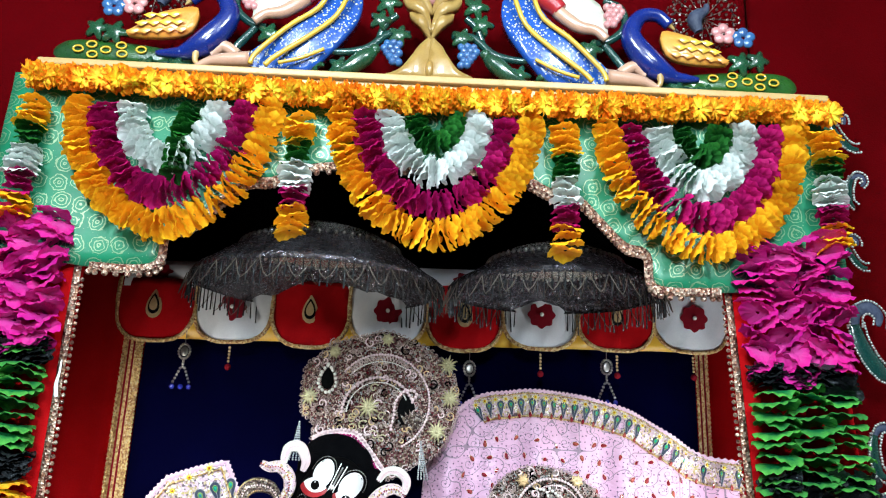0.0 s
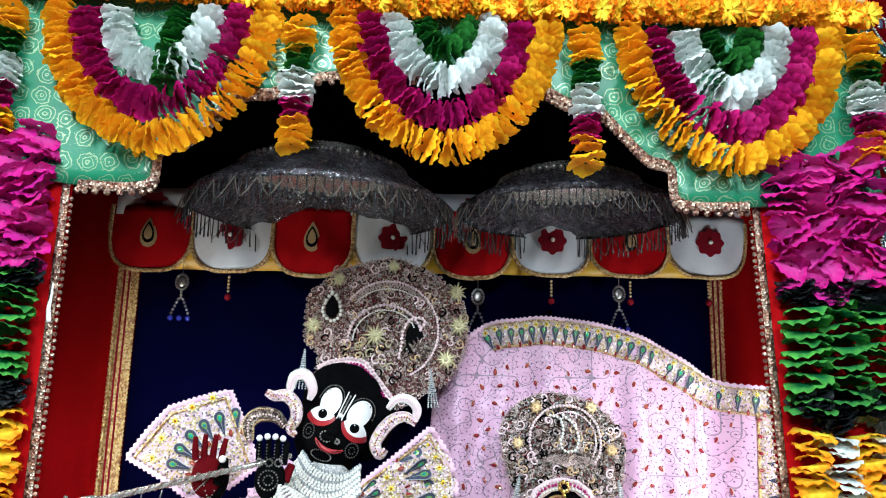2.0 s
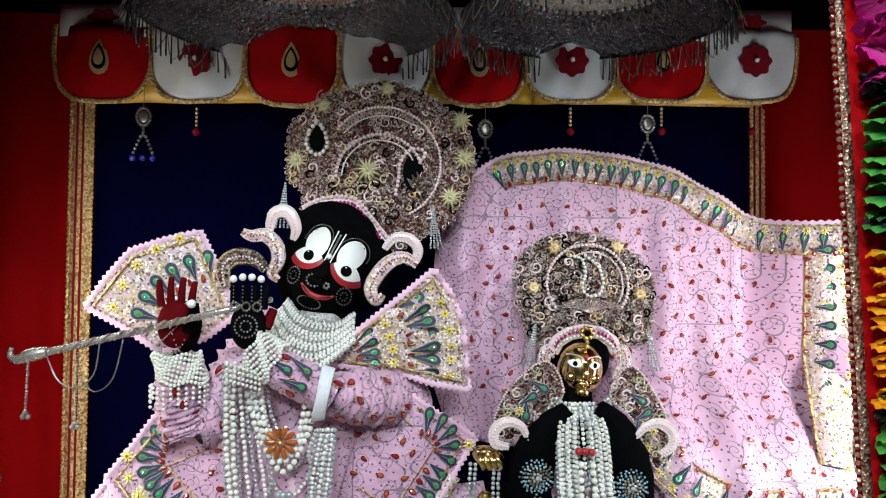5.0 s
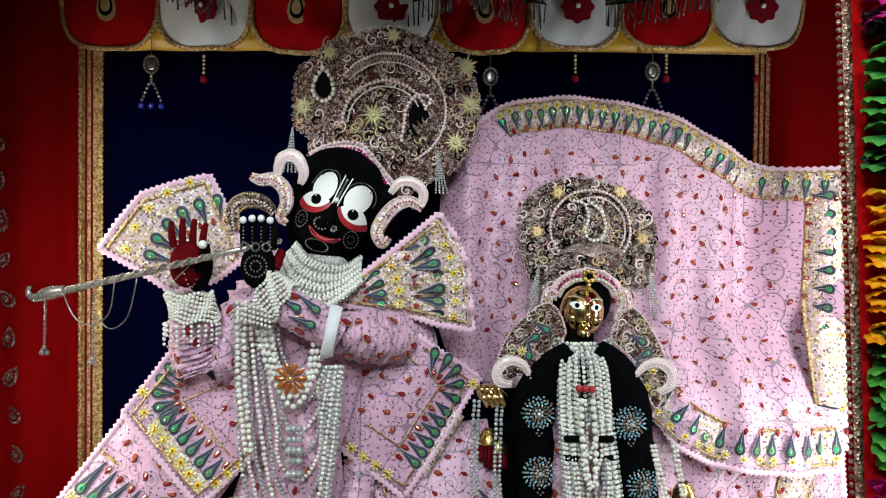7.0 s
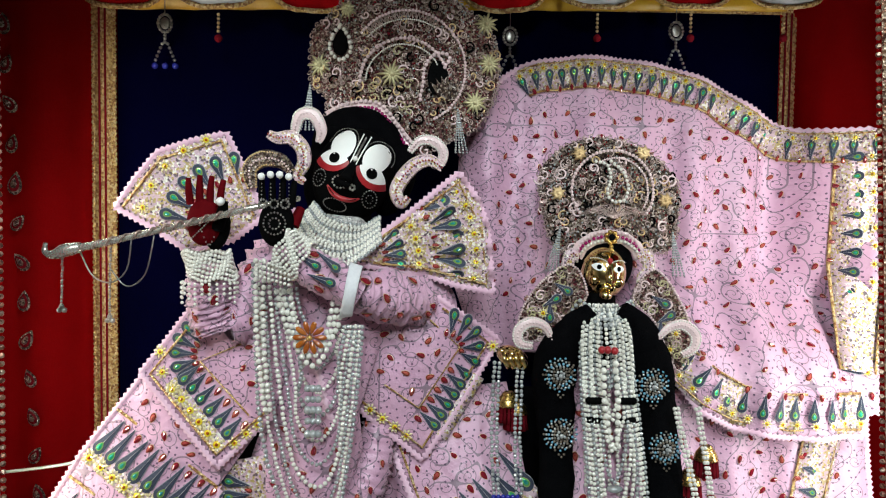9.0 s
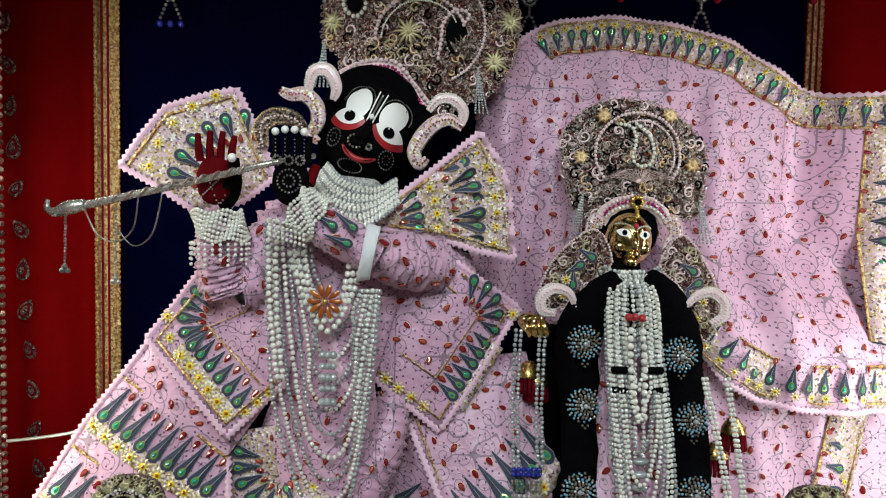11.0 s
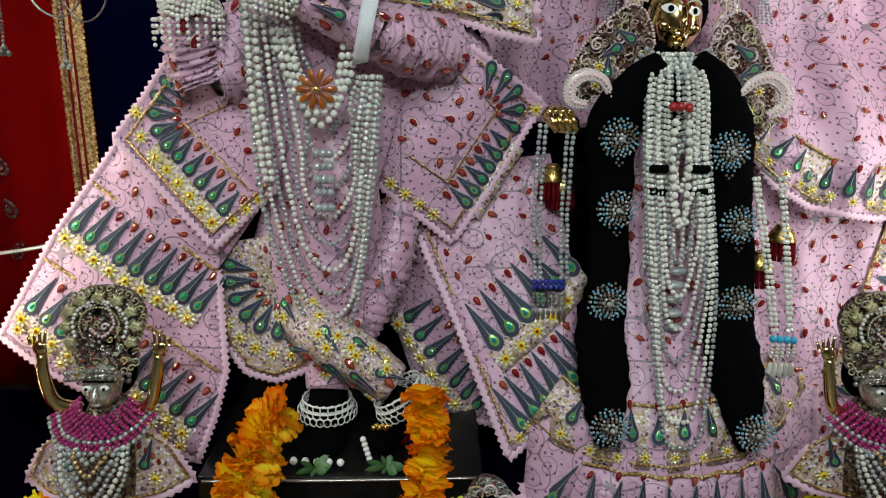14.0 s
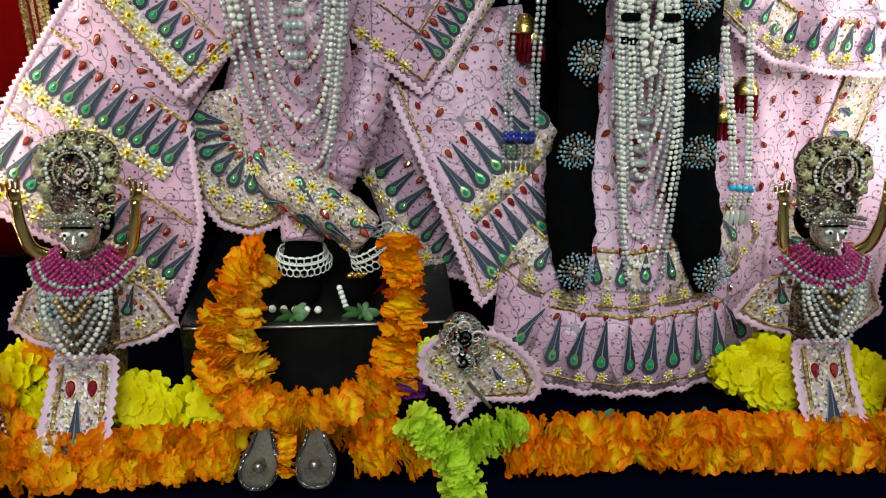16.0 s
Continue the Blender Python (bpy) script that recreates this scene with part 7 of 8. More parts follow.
collar = thing("pearl_collar", "broad collar of small white pearls round the neck", "necklace", "pearl necklaces")
for k in range(-4, 17):
    u = k / 16
    pts = [(-0.335 - 0.03 * u, 2.38 - 0.08 * u, 1.44 - 0.065 * u), (-0.30 - 0.02 * u, 2.335 - 0.09 * u, 1.405 - 0.085 * u), (-0.25, 2.32 - 0.09 * u, 1.385 - 0.09 * u), (-0.20, 2.335 - 0.08 * u, 1.385 - 0.065 * u), (-0.16 + 0.01 * u, 2.38 - 0.08 * u, 1.41 - 0.05 * u)]
    bead_string("pearl_strand", collar, [(p[0], p[1] - 0.04 * max(0.0, min(1.0, 3 * u + 0.4)), p[2]) for p in pts], 0.0047, "pearl" if k % 4 else "grey_pearl")
bm = bmesh.new()
tube(bm, [(-0.25, 2.43, 1.405), (-0.26, 2.39, 1.35), (-0.265, 2.36, 1.29)], [0.058, 0.074, 0.090], 18, 0, 12, 0.8)
part("collar_base", bm, "pearl_mesh", collar)

rneck = thing("pearl_necklace", "long layered pearl strands hanging down the consort statue", "necklace", "pearl necklaces")
for k in range(10):
    u = k / 9
    xc, w = 0.388, 0.066 - 0.053 * u
    zb = 0.47 + 0.56 * u ** 1.15
    sl = 0.016 * (1.18 - zb) / 0.7
    pts = [(xc - w * 0.35, 2.30, 1.215), (xc - w * 0.8, 2.26, 1.165), (xc - w + 0.004, 2.235, 1.05), (xc - w + 0.012 + sl * 0.5, 2.225 - 0.06 * (1 - u), (1.05 + zb) / 2), (xc - w * 0.6 + sl, 2.215 - 0.10 * (1 - u), zb + 0.04), (xc + sl, 2.21 - 0.11 * (1 - u), zb), (xc + w * 0.6 + sl, 2.215 - 0.10 * (1 - u), zb + 0.04),
           (xc + w + 0.008 + sl * 0.7, 2.225 - 0.06 * (1 - u), (1.05 + zb) / 2), (xc + w, 2.235, 1.05), (xc + w * 0.85, 2.26, 1.165), (xc + w * 0.4, 2.30, 1.215)]
    pts = [(x, min(y, f_bell(x, z) - 0.02), z) for x, y, z in pts]
    bead_string("pearl_strand", rneck, pts, 0.0050, "pearl" if k % 3 else "grey_pearl")
for k in range(7):
    x = 0.330 + 0.0190 * k
    bead_string("pearl_strand", rneck, [(0.385 + (x - 0.38) * 0.6, 2.29, 1.215), (x, 2.245, 1.15), (x + 0.006, 2.228, 1.0), (x + 0.010, 2.215, 0.80 - 0.02 * (k % 3))], 0.0050, "pearl")
for k in range(3):
    bead_string("pearl_strand", rneck, [(0.335 - 0.01 * k, 2.30, 1.225 - 0.012 * k), (0.395, 2.27 - 0.01 * k, 1.195 - 0.012 * k), (0.46 + 0.005 * k, 2.30, 1.225 - 0.012 * k)], 0.006, "grey_pearl")
bm = bmesh.new()
beads(bm, [(0.370, 2.212, 1.120), (0.384, 2.212, 1.120), (0.400, 2.212, 1.118)], 0.0095)
part("red_pendant", bm, "paint_red", rneck, "red stone pendant")
for s in (-1, 1):
    bead_string("large_pearl_strand", rneck, [(0.388 + s * 0.014, 2.205, 1.09), (0.393 + s * 0.014, 2.20, 0.98), (0.402 + s * 0.006, 2.195, 0.90)], 0.0078, "pearl")
for z in (1.0, 0.955):
    for s in (-1, 1):
        bm = bmesh.new()
        beads(bm, [(0.395 + s * (0.028 + 0.008 * i), 2.215, z) for i in range(4)], 0.009)
        part("black_spacer", bm, "black", rneck)
for z in (0.80, 0.77, 0.74, 0.71, 0.68):
    bm = bmesh.new()
    ellipsoid(bm, (0.402, 2.19, z), (0.02, 0.012, 0.009), (0, 0, 0), 0, 10, 8)
    part("silver_drop", bm, "grey_pearl", rneck)

# hanging strands with tassel ends
st = thing("bead_strands", "silver bead strands with a royal blue bar and drops", "necklace", "hanging strands")
for x in (0.122, 0.134, 0.178, 0.190):
    bead_string("bead_strand", st, [(x + 0.004, 2.275, 1.075), (x, 2.27, 0.90), (x + 0.006, 2.265, 0.76)], 0.0052, "grey_pearl")
for k in range(6):
    for z in (0.752, 0.741):
        bm = bmesh.new()
        beads(bm, [(0.128 + 0.0115 * k, 2.262, z)], 0.0065)
        part("blue_bead", bm, "blue_bead", st, "royal blue bead")
for k in range(7):
    bm = bmesh.new()
    beads(bm, [(0.126 + 0.011 * k, 2.262, 0.725 - 0.008 * j) for j in range(4)], 0.004)
    ellipsoid(bm, (0.126 + 0.011 * k, 2.262, 0.675), (0.005, 0.005, 0.02), (0, 0, 0), 0, 8, 6)
    part("silver_drop", bm, "silver", st)
st = thing("bead_strands", "pearl strands with a turquoise bar and pearl drops", "necklace", "hanging strands")
for a, b in ((0.548, 0.612), (0.556, 0.622), (0.60, 0.645), (0.607, 0.652)):
    bead_string("bead_strand", st, [(a, 2.225, 0.98), ((a + b) / 2 + 0.002, 2.215, 0.83), (b, 2.20, 0.67)], 0.0052, "pearl")
bm = bmesh.new()
beads(bm, [(0.612 + 0.014 * k, 2.19, 0.655 - 0.001 * k) for k in range(4)], 0.0085)
part("turquoise_bar", bm, "cyan_bead", st, "turquoise beads")
for k in range(5):
    bm = bmesh.new()
    beads(bm, [(0.612 + 0.0115 * k, 2.19, 0.64 - 0.008 * j) for j in range(4)], 0.0042)
    ellipsoid(bm, (0.612 + 0.0115 * k, 2.19, 0.585), (0.006, 0.006, 0.018), (0, 0, 0), 0, 8, 6)
    part("pearl_drop", bm, "pearl", st)
for x, z, y in ((0.17, 0.965, 2.36), (0.19, 0.945, 2.36), (0.655, 0.85, 2.30), (0.615, 0.79, 2.30)):
    tz = thing("wrist_tassel", "gold-capped red tassel hanging at the wrist", "tassel", "wrist tassels")
    bm = bmesh.new()
    tube(bm, [(x, y, z + 0.02), (x, y, z), (x, y, z - 0.015)], [0.012, 0.026, 0.03], 12, 0, 8)
    part("cap", bm, "gold", tz)
    bm = bmesh.new()
    for k in range(16):
        a = 2 * math.pi * k / 16
        tube(bm, [(x + 0.024 * math.cos(a), y + 0.024 * math.sin(a), z - 0.014), (x + 0.028 * math.cos(a), y + 0.028 * math.sin(a), z - 0.055)], [0.005], 5, 0, 3)
    part("threads", bm, "maroon", tz)


# ---------------------------------------------------------------- black yarn garlands with flower clips
def before_bell(p, gap):
    return (p[0], min(p[1], f_bell(p[0], p[2]) - gap), p[2])


def yarn(label, pts, radii, clips):
    pts = [before_bell(p, 0.022) for p in pts]
    clips = [(q[0], q[1] - 0.016, q[2]) for q in (before_bell(p, 0.07) for p in clips)]
    root = thing("yarn_garland", label, "garland", "yarn garlands")
    bm = bmesh.new()
    tube(bm, pts, radii, 20, 0, 60, 0.75)
    for v in bm.verts:
        n = noise.noise(v.co * 40) * 0.006 + noise.noise(v.co * 110) * 0.005
        v.co.x += n
        v.co.y -= abs(n)
    rng = random.Random(5)
    fine = spline(pts, 40)
    rr = spline([(r, 0, 0) for r in radii], 40)
    for p, r in zip(fine, rr):
        for k in range(26):
            a = rng.uniform(math.pi, 2 * math.pi) if k % 4 else rng.choice((0.05, math.pi - 0.05))
            q = p + Vector((r[0] * math.cos(a), r[0] * 0.75 * math.sin(a), rng.uniform(-0.012, 0.012)))
            d = Vector((math.cos(a), math.sin(a), rng.uniform(-0.8, 0.3))) * rng.uniform(0.004, 0.011)
            s = Vector((0, 0, 1)).cross(d).normalized() * 0.0012
            bm.faces.new([bm.verts.new(q + s), bm.verts.new(q - s), bm.verts.new(q + d)])
    part("yarn", bm, "velvet", root)
    for x, y, z in clips:
        bm = bmesh.new()
        crng = random.Random(int(1000 * (x + z)))
        for r, n, br, mi in ((0.009, 7, 0.0042, 0), (0.016, 12, 0.0036, 2), (0.021, 16, 0.0032, 0), (0.027, 17, 0.0036, 1), (0.033, 22, 0.0030, 0), (0.038, 20, 0.0030, 1)):
            for k in range(n):
                a = 2 * math.pi * (k + 0.5 * (n % 2)) / n
                q = r * crng.uniform(0.94, 1.07)
                beads(bm, [(x + q * math.cos(a), y + r * 0.25, z + q * math.sin(a))], br, mi if crng.random() > 0.25 else 2, 6, 4)
        beads(bm, [(x, y - 0.005, z)], 0.006, 0)
        beads(bm, [(x - 0.004 + 0.006 * k, y + 0.006, z - 0.047 - 0.006 * (k % 2)) for k in range(3)], 0.003, 2)
        part("flower_clip", bm, ["grey_pearl", "teal_bead", "dull_silver"], root, "silver and turquoise bead flower clip")
    return root


yarn("fluffy black yarn garland with bead flower clips", [(0.36, 2.32, 1.205), (0.315, 2.31, 1.155), (0.275, 2.30, 1.07), (0.277, 2.30, 0.92), (0.275, 2.28, 0.80), (0.256, 2.21, 0.68), (0.257, 2.18, 0.60), (0.258, 2.17, 0.51), (0.262, 2.165, 0.47)], [0.02, 0.040, 0.053, 0.044, 0.040, 0.048, 0.050, 0.034, 0.02],
     [(0.277, 2.26, 1.056), (0.280, 2.26, 0.917), (0.260, 2.20, 0.742), (0.257, 2.15, 0.525)])
yarn("fluffy black yarn garland with bead flower clips", [(0.43, 2.32, 1.21), (0.475, 2.31, 1.155), (0.511, 2.30, 1.06), (0.525, 2.29, 0.92), (0.535, 2.26, 0.80), (0.515, 2.20, 0.68), (0.522, 2.18, 0.60), (0.536, 2.16, 0.51), (0.540, 2.155, 0.46)], [0.02, 0.040, 0.052, 0.048, 0.046, 0.052, 0.054, 0.036, 0.02],
     [(0.498, 2.26, 1.032), (0.530, 2.26, 0.885), (0.516, 2.17, 0.738), (0.538, 2.14, 0.515)])

# ---------------------------------------------------------------- flute
fl = thing("flute", "slender silver-wrapped flute with a hooked end and hanging chains", "flute")
bm = bmesh.new()
tube(bm, [(-0.805, 2.155, 1.345), (-0.58, 2.165, 1.400), (-0.42, 2.15, 1.440), (-0.33, 2.20, 1.462)], [0.0085, 0.0075, 0.007, 0.006], 12, 0, 40, 1, 0.0)
part("pipe", bm, "bright_silver", fl)
bm = bmesh.new()
line = spline([(-0.80, 2.155, 1.346), (-0.42, 2.15, 1.440)], 90)
tube(bm, [p + Vector((0, -0.0070 * math.cos(i * 0.9), 0.0072 * math.sin(i * 0.9))) for i, p in enumerate(line)], [0.0025], 5, 0, 200)
part("wire_wrap", bm, "wire", fl)
bm = bmesh.new()
tube(bm, [(-0.80, 2.155, 1.347), (-0.835, 2.152, 1.340), (-0.862, 2.15, 1.330), (-0.878, 2.15, 1.338), (-0.876, 2.15, 1.356)], [0.011, 0.015, 0.010, 0.007, 0.0045], 10, 0, 20)
part("hook", bm, "bright_silver", fl)
for x, z, ln in ((-0.84, 1.322, 0.10), (-0.735, 1.345, 0.145)):
    bead_string("hanging_chain", fl, [(x, 2.15, z), (x - 0.003, 2.15, z - ln)], 0.003, "silver")
    bm = bmesh.new()
    beads(bm, [(x - 0.003, 2.15, z - ln - 0.006), (x - 0.008, 2.15, z - ln - 0.014), (x + 0.003, 2.15, z - ln - 0.014)], 0.006)
    part("bell_tip", bm, "silver", fl)
bm = bmesh.new()
tube(bm, [(-0.80, 2.15, 1.335), (-0.775, 2.15, 1.285), (-0.735, 2.15, 1.27), (-0.70, 2.15, 1.30), (-0.69, 2.15, 1.365)], [0.0016], 5, 0, 16)
tube(bm, [(-0.735, 2.15, 1.30), (-0.70, 2.15, 1.262), (-0.66, 2.15, 1.29), (-0.64, 2.15, 1.375)], [0.0016], 5, 0, 16)
part("chain_loop", bm, "silver", fl)


# ---------------------------------------------------------------- pedestal, feet flowers and altar front
ped = thing("pedestal", "polished black granite pedestal with a silver edge strip", "pedestal")
bm = bmesh.new()
box(bm, -0.56, 0.02, 2.112, 2.62, 0.165, 0.384, 0, 0.004)
part("block", bm, "granite", ped, smooth=False)
bm = bmesh.new()
tube(bm, [(-0.55, 2.108, 0.376), (-0.28, 2.106, 0.379), (0.01, 2.108, 0.384)], [0.0035, 0.004, 0.0035], 6)
part("edge_strip", bm, "silver", ped, "bright silver edge strip")

for x, y, z, w in ((-0.325, 2.128, 0.388, 0.05), (-0.18, 2.128, 0.392, 0.05), (0.32, 1.99, 0.20, 0.05), (0.54, 1.99, 0.20, 0.045)):
    sprig = thing("leaf_sprig", "sprig of green basil leaves lying by the feet", "leaves", "basil sprigs")
    rng = random.Random(int(x * 100) + 90)
    for k in range(7):
        a = 2 * math.pi * k / 7 + rng.uniform(-0.3, 0.3)
        bm = bmesh.new()
        c = Vector((x, y, z + 0.006))
        d = Vector((math.cos(a), 0.4 * math.sin(a), 0.35 * math.sin(a) + 0.1)) * w * rng.uniform(0.6, 1.0)
        s = Vector((-0.2 * math.sin(a), 0.3, 0.9 * math.cos(a))).normalized() * w * 0.22
        v = [bm.verts.new(q) for q in (c, c + d * 0.35 + s, c + d * 0.75 + s * 0.8, c + d, c + d * 0.75 - s * 0.8, c + d * 0.35 - s)]
        mid = bm.verts.new(c + d * 0.55 + Vector((0, -0.006, 0)))
        for i in range(6):
            bm.faces.new((v[i], v[(i + 1) % 6], mid))
        part("leaf", bm, "leaf", sprig)

ring = thing("marigold_garland", "thick looped marigold garland round the feet", "garland")
thread(ring, [(-0.375, 2.09, 0.555), (-0.415, 2.05, 0.53), (-0.435, 2.02, 0.47), (-0.445, 2.0, 0.39), (-0.41, 1.98, 0.32), (-0.34, 1.96, 0.285), (-0.26, 1.95, 0.275), (-0.18, 1.965, 0.30), (-0.12, 1.99, 0.36), (-0.095, 2.03, 0.45), (-0.095, 2.07, 0.53), (-0.10, 2.09, 0.575)], "p_orange", 0.046, 0.015, "marigold", 35)
thread(ring, [(-0.365, 2.07, 0.55), (-0.39, 2.03, 0.50), (-0.40, 1.99, 0.43), (-0.375, 1.97, 0.36)], "p_two", 0.038, 0.016, "marigold", 40)
thread(ring, [(-0.46, 2.02, 0.45), (-0.47, 1.99, 0.37), (-0.42, 1.96, 0.29), (-0.33, 1.93, 0.24), (-0.24, 1.93, 0.235), (-0.15, 1.94, 0.27), (-0.07, 1.99, 0.37)], "p_orange", 0.038, 0.02, "marigold", 45)

drape = thing("marigold_garland", "end of a marigold garland hanging between the sandals", "garland")
thread(drape, [(-0.33, 1.86, 0.365), (-0.305, 1.80, 0.345), (-0.302, 1.785, 0.315), (-0.304, 1.775, 0.275)], "p_orange", 0.020, 0.012, "marigold", 30)
thread(drape, [(-0.40, 1.87, 0.352), (-0.34, 1.83, 0.362), (-0.27, 1.82, 0.36), (-0.20, 1.86, 0.352)], "p_orange", 0.034, 0.016, "marigold", 35)

for y, z, r in ((1.885, 0.262, 0.042), (1.85, 0.236, 0.038)):
    g = thing("marigold_garland", "orange marigold garland along the altar edge", "garland", "altar edge garlands")
    thread(g, [(-1.0, y, z - 0.02), (-0.7, y, z - 0.01), (-0.45, y, z), (-0.42, y, z)], "p_orange", r, 0.0165, "marigold", 38)
    thread(g, [(-0.19, y, z), (-0.05, y, z)], "p_orange", r, 0.0165, "marigold", 38)
    thread(g, [(0.10, y, z), (0.4, y, z - 0.006), (0.85, y, z - 0.02), (1.0, y, z - 0.02)], "p_orange", r, 0.0165, "marigold", 38)

rng = random.Random(12)
for x0, x1, z0, z1, n in ((-0.86, -0.44, 0.235, 0.36, 34), (0.57, 0.93, 0.235, 0.37, 32)):
    g = thing("flower_heap", "heap of lemon yellow cloth flowers at the small statue's feet", "flowers", "yellow flower heaps")
    spots = []
    for _ in range(n):
        u = rng.random()
        x = x0 + (x1 - x0) * u
        top = z1 - (0.07 * u if x0 < 0 else 0.06 * abs(u - 0.2)) - 0.01
        spots.append((x, 1.985 + rng.uniform(-0.01, 0.07), rng.uniform(z0, top)))
    heap(g, spots, "p_lemon", 0.052)
g = thing("flower_heap", "few orange marigolds beside the small statue", "flowers")
heap(g, [(-0.80, 2.03, 0.37), (-0.86, 1.96, 0.33), (-0.88, 1.95, 0.27), (-0.84, 1.93, 0.24)], "p_orange", 0.05)

lime = thing("lime_garland", "lime green cloth flower garland hanging over the altar edge", "garland")
thread(lime, [(-0.085, 1.86, 0.325), (-0.04, 1.845, 0.285), (0.0, 1.835, 0.245), (0.012, 1.81, 0.20), (0.014, 1.79, 0.165)], "p_lime", 0.044, 0.014, "marigold", 12)
thread(lime, [(0.02, 1.84, 0.27), (0.07, 1.85, 0.29), (0.115, 1.86, 0.30)], "p_lime", 0.042, 0.015, "marigold", 16)
heap(lime, [(-0.045, 1.99, 0.375), (-0.035, 1.98, 0.39), (0.012, 1.775, 0.165), (0.03, 1.775, 0.155), (-0.01, 1.775, 0.16)], "p_lime", 0.034)
pur = thing("purple_flower", "dark purple cloth flower beside the garland", "flower")
thread(pur, [(-0.085, 1.98, 0.345), (-0.075, 1.98, 0.31)], "p_purple", 0.036, 0.012, "ruffle", 20)

for x in (-0.352, -0.256):
    s = thing("sandal", "worn silver toe-knob sandal leaning on the flowers", "sandal", "silver sandals")
    f = lambda px, pz: 1.775 + 0.35 * (pz - 0.2)
    shape = [(x + math.copysign(abs(math.cos(a)) ** 0.75, math.cos(a)) * (0.0305 - 0.0125 * math.tanh(2.6 * (math.sin(a) + 0.05))), 0.292 + 0.064 * math.sin(a)) for a in (2 * math.pi * i / 36 for i in range(36))]
    shape = [(px + (0.16 if x < -0.3 else 0.03) * (pz - 0.29), pz) for px, pz in shape]
    bm = bmesh.new()
    sheet(bm, shape, f, 0.014, 0.016)
    part("sole", bm, "dull_silver", s)
    bm = bmesh.new()
    kx, kz = x + 0.001, 0.282
    tube(bm, [(kx, f(kx, kz), kz), (kx, f(kx, kz) - 0.024, kz + 0.008)], [0.006, 0.005], 10, 0, 6)
    ellipsoid(bm, (kx, f(kx, kz) - 0.032, kz + 0.012), (0.011, 0.011, 0.011), (0, 0, 0), 0, 12, 8)
    part("toe_knob", bm, "silver", s)
    bm = bmesh.new()
    ribbon(bm, [(px * 0.90 + x * 0.10, 0.292 + (pz - 0.292) * 0.92) for px, pz in shape + shape[:1]], f, 0.004, 0.001)
    part("engraved_rim", bm, "dark_silver", s)


# ---------------------------------------------------------------- small attendants
def attendant(cx, cy, label, turn, tall, tilt):
    """A small dressed statue; tilt is how far it leans to the side for each metre of height."""
    before = set(bpy.data.objects)
    z0 = 0.175
    zh = 0.645 * tall
    def body(bm):
        ellipsoid(bm, (cx, cy + 0.012, zh), (0.033, 0.032, 0.043), (0, 0, turn), 0, 20, 14)
        for k in range(3):
            tube(bm, [(cx - 0.028, cy - 0.004, zh + 0.012 + 0.009 * k), (cx, cy - 0.022 + 0.003 * k, zh + 0.020 + 0.008 * k), (cx + 0.028, cy - 0.004, zh + 0.012 + 0.009 * k)], [0.0022], 6, 1 if k == 0 else 0, 12)
        ellipsoid(bm, (cx, cy + 0.055, zh + 0.005), (0.045, 0.03, 0.05), (0, 0, 0), 1)
        for s in (-1, 1):
            ellipsoid(bm, (cx + s * 0.015, cy - 0.019, zh + 0.006), (0.009, 0.004, 0.005), (0, 0, 0), 2, 10, 6)
            beads(bm, [(cx + s * 0.015, cy - 0.023, zh + 0.006)], 0.003, 1)
        tube(bm, [(cx, cy - 0.019, zh + 0.008), (cx, cy - 0.028, zh - 0.012)], [0.004, 0.007], 8, 0, 6)
        ellipsoid(bm, (cx, cy - 0.018, zh - 0.026), (0.01, 0.004, 0.003), (0, 0, 0), 0, 8, 6)
        tube(bm, [(cx, cy + 0.035, zh - 0.03), (cx, cy + 0.04, zh - 0.11), (cx, cy + 0.04, 0.36), (cx, cy + 0.04, z0)], [0.022, 0.058, 0.058, 0.04], 14, 4, 14)
        for s in (-1, 1):
            sx = cx + s * 0.05
            tube(bm, [(sx, cy + 0.03, zh - 0.06), (cx + s * 0.085, cy + 0.01, zh - 0.035), (cx + s * 0.098, cy, zh + 0.02), (cx + s * 0.10, cy, zh + 0.062)], [0.014, 0.012, 0.0105, 0.009], 10, 3, 14)
            ellipsoid(bm, (cx + s * 0.103, cy, zh + 0.072), (0.012, 0.007, 0.015), (0, s * 20, 0), 3, 10, 8)
            for k in range(4):
                tube(bm, [(cx + s * (0.095 + 0.008 * k), cy, zh + 0.08), (cx + s * (0.092 + 0.010 * k), cy, zh + 0.106 - 0.004 * k)], [0.0036, 0.0024], 6, 3, 4)
    blob("attendant_statue", label, ["bright_silver", "black", "paint_white", "brass", "dull_filigree"], body)
    f = lambda x, z: cy + 0.010 + 2.2 * (x - cx) ** 2
    out = smooth_outline([(cx - 0.050, zh + 0.03), (cx - 0.058, zh + 0.08), (cx - 0.068, zh + 0.125), (cx - 0.045, zh + 0.168), (cx, zh + 0.180), (cx + 0.045, zh + 0.168), (cx + 0.068, zh + 0.125), (cx + 0.058, zh + 0.08), (cx + 0.050, zh + 0.03), (cx, zh + 0.032)], 3)
    c = crown("jewelled_crown", "small antique silver filigree crown on an attendant statue", out, f, "dull_filigree", int(abs(cx) * 100), 34, 0.006, "straw")
    beaded_arc(c, "crescent", arc_pts((cx, zh + 0.115), 0.046, 0.046, 205, -25, f, 0.012), 0.0038, "pearl")
    beaded_arc(c, "crescent", arc_pts((cx, zh + 0.115), 0.034, 0.035, 215, -35, f, 0.013), 0.0022, "straw")
    for k in range(9):
        a = radians(-30 + 240 * k / 8)
        rosette(c, f, cx + 0.060 * math.cos(a), zh + 0.112 + 0.056 * math.sin(a), 0.012, "straw", 10)
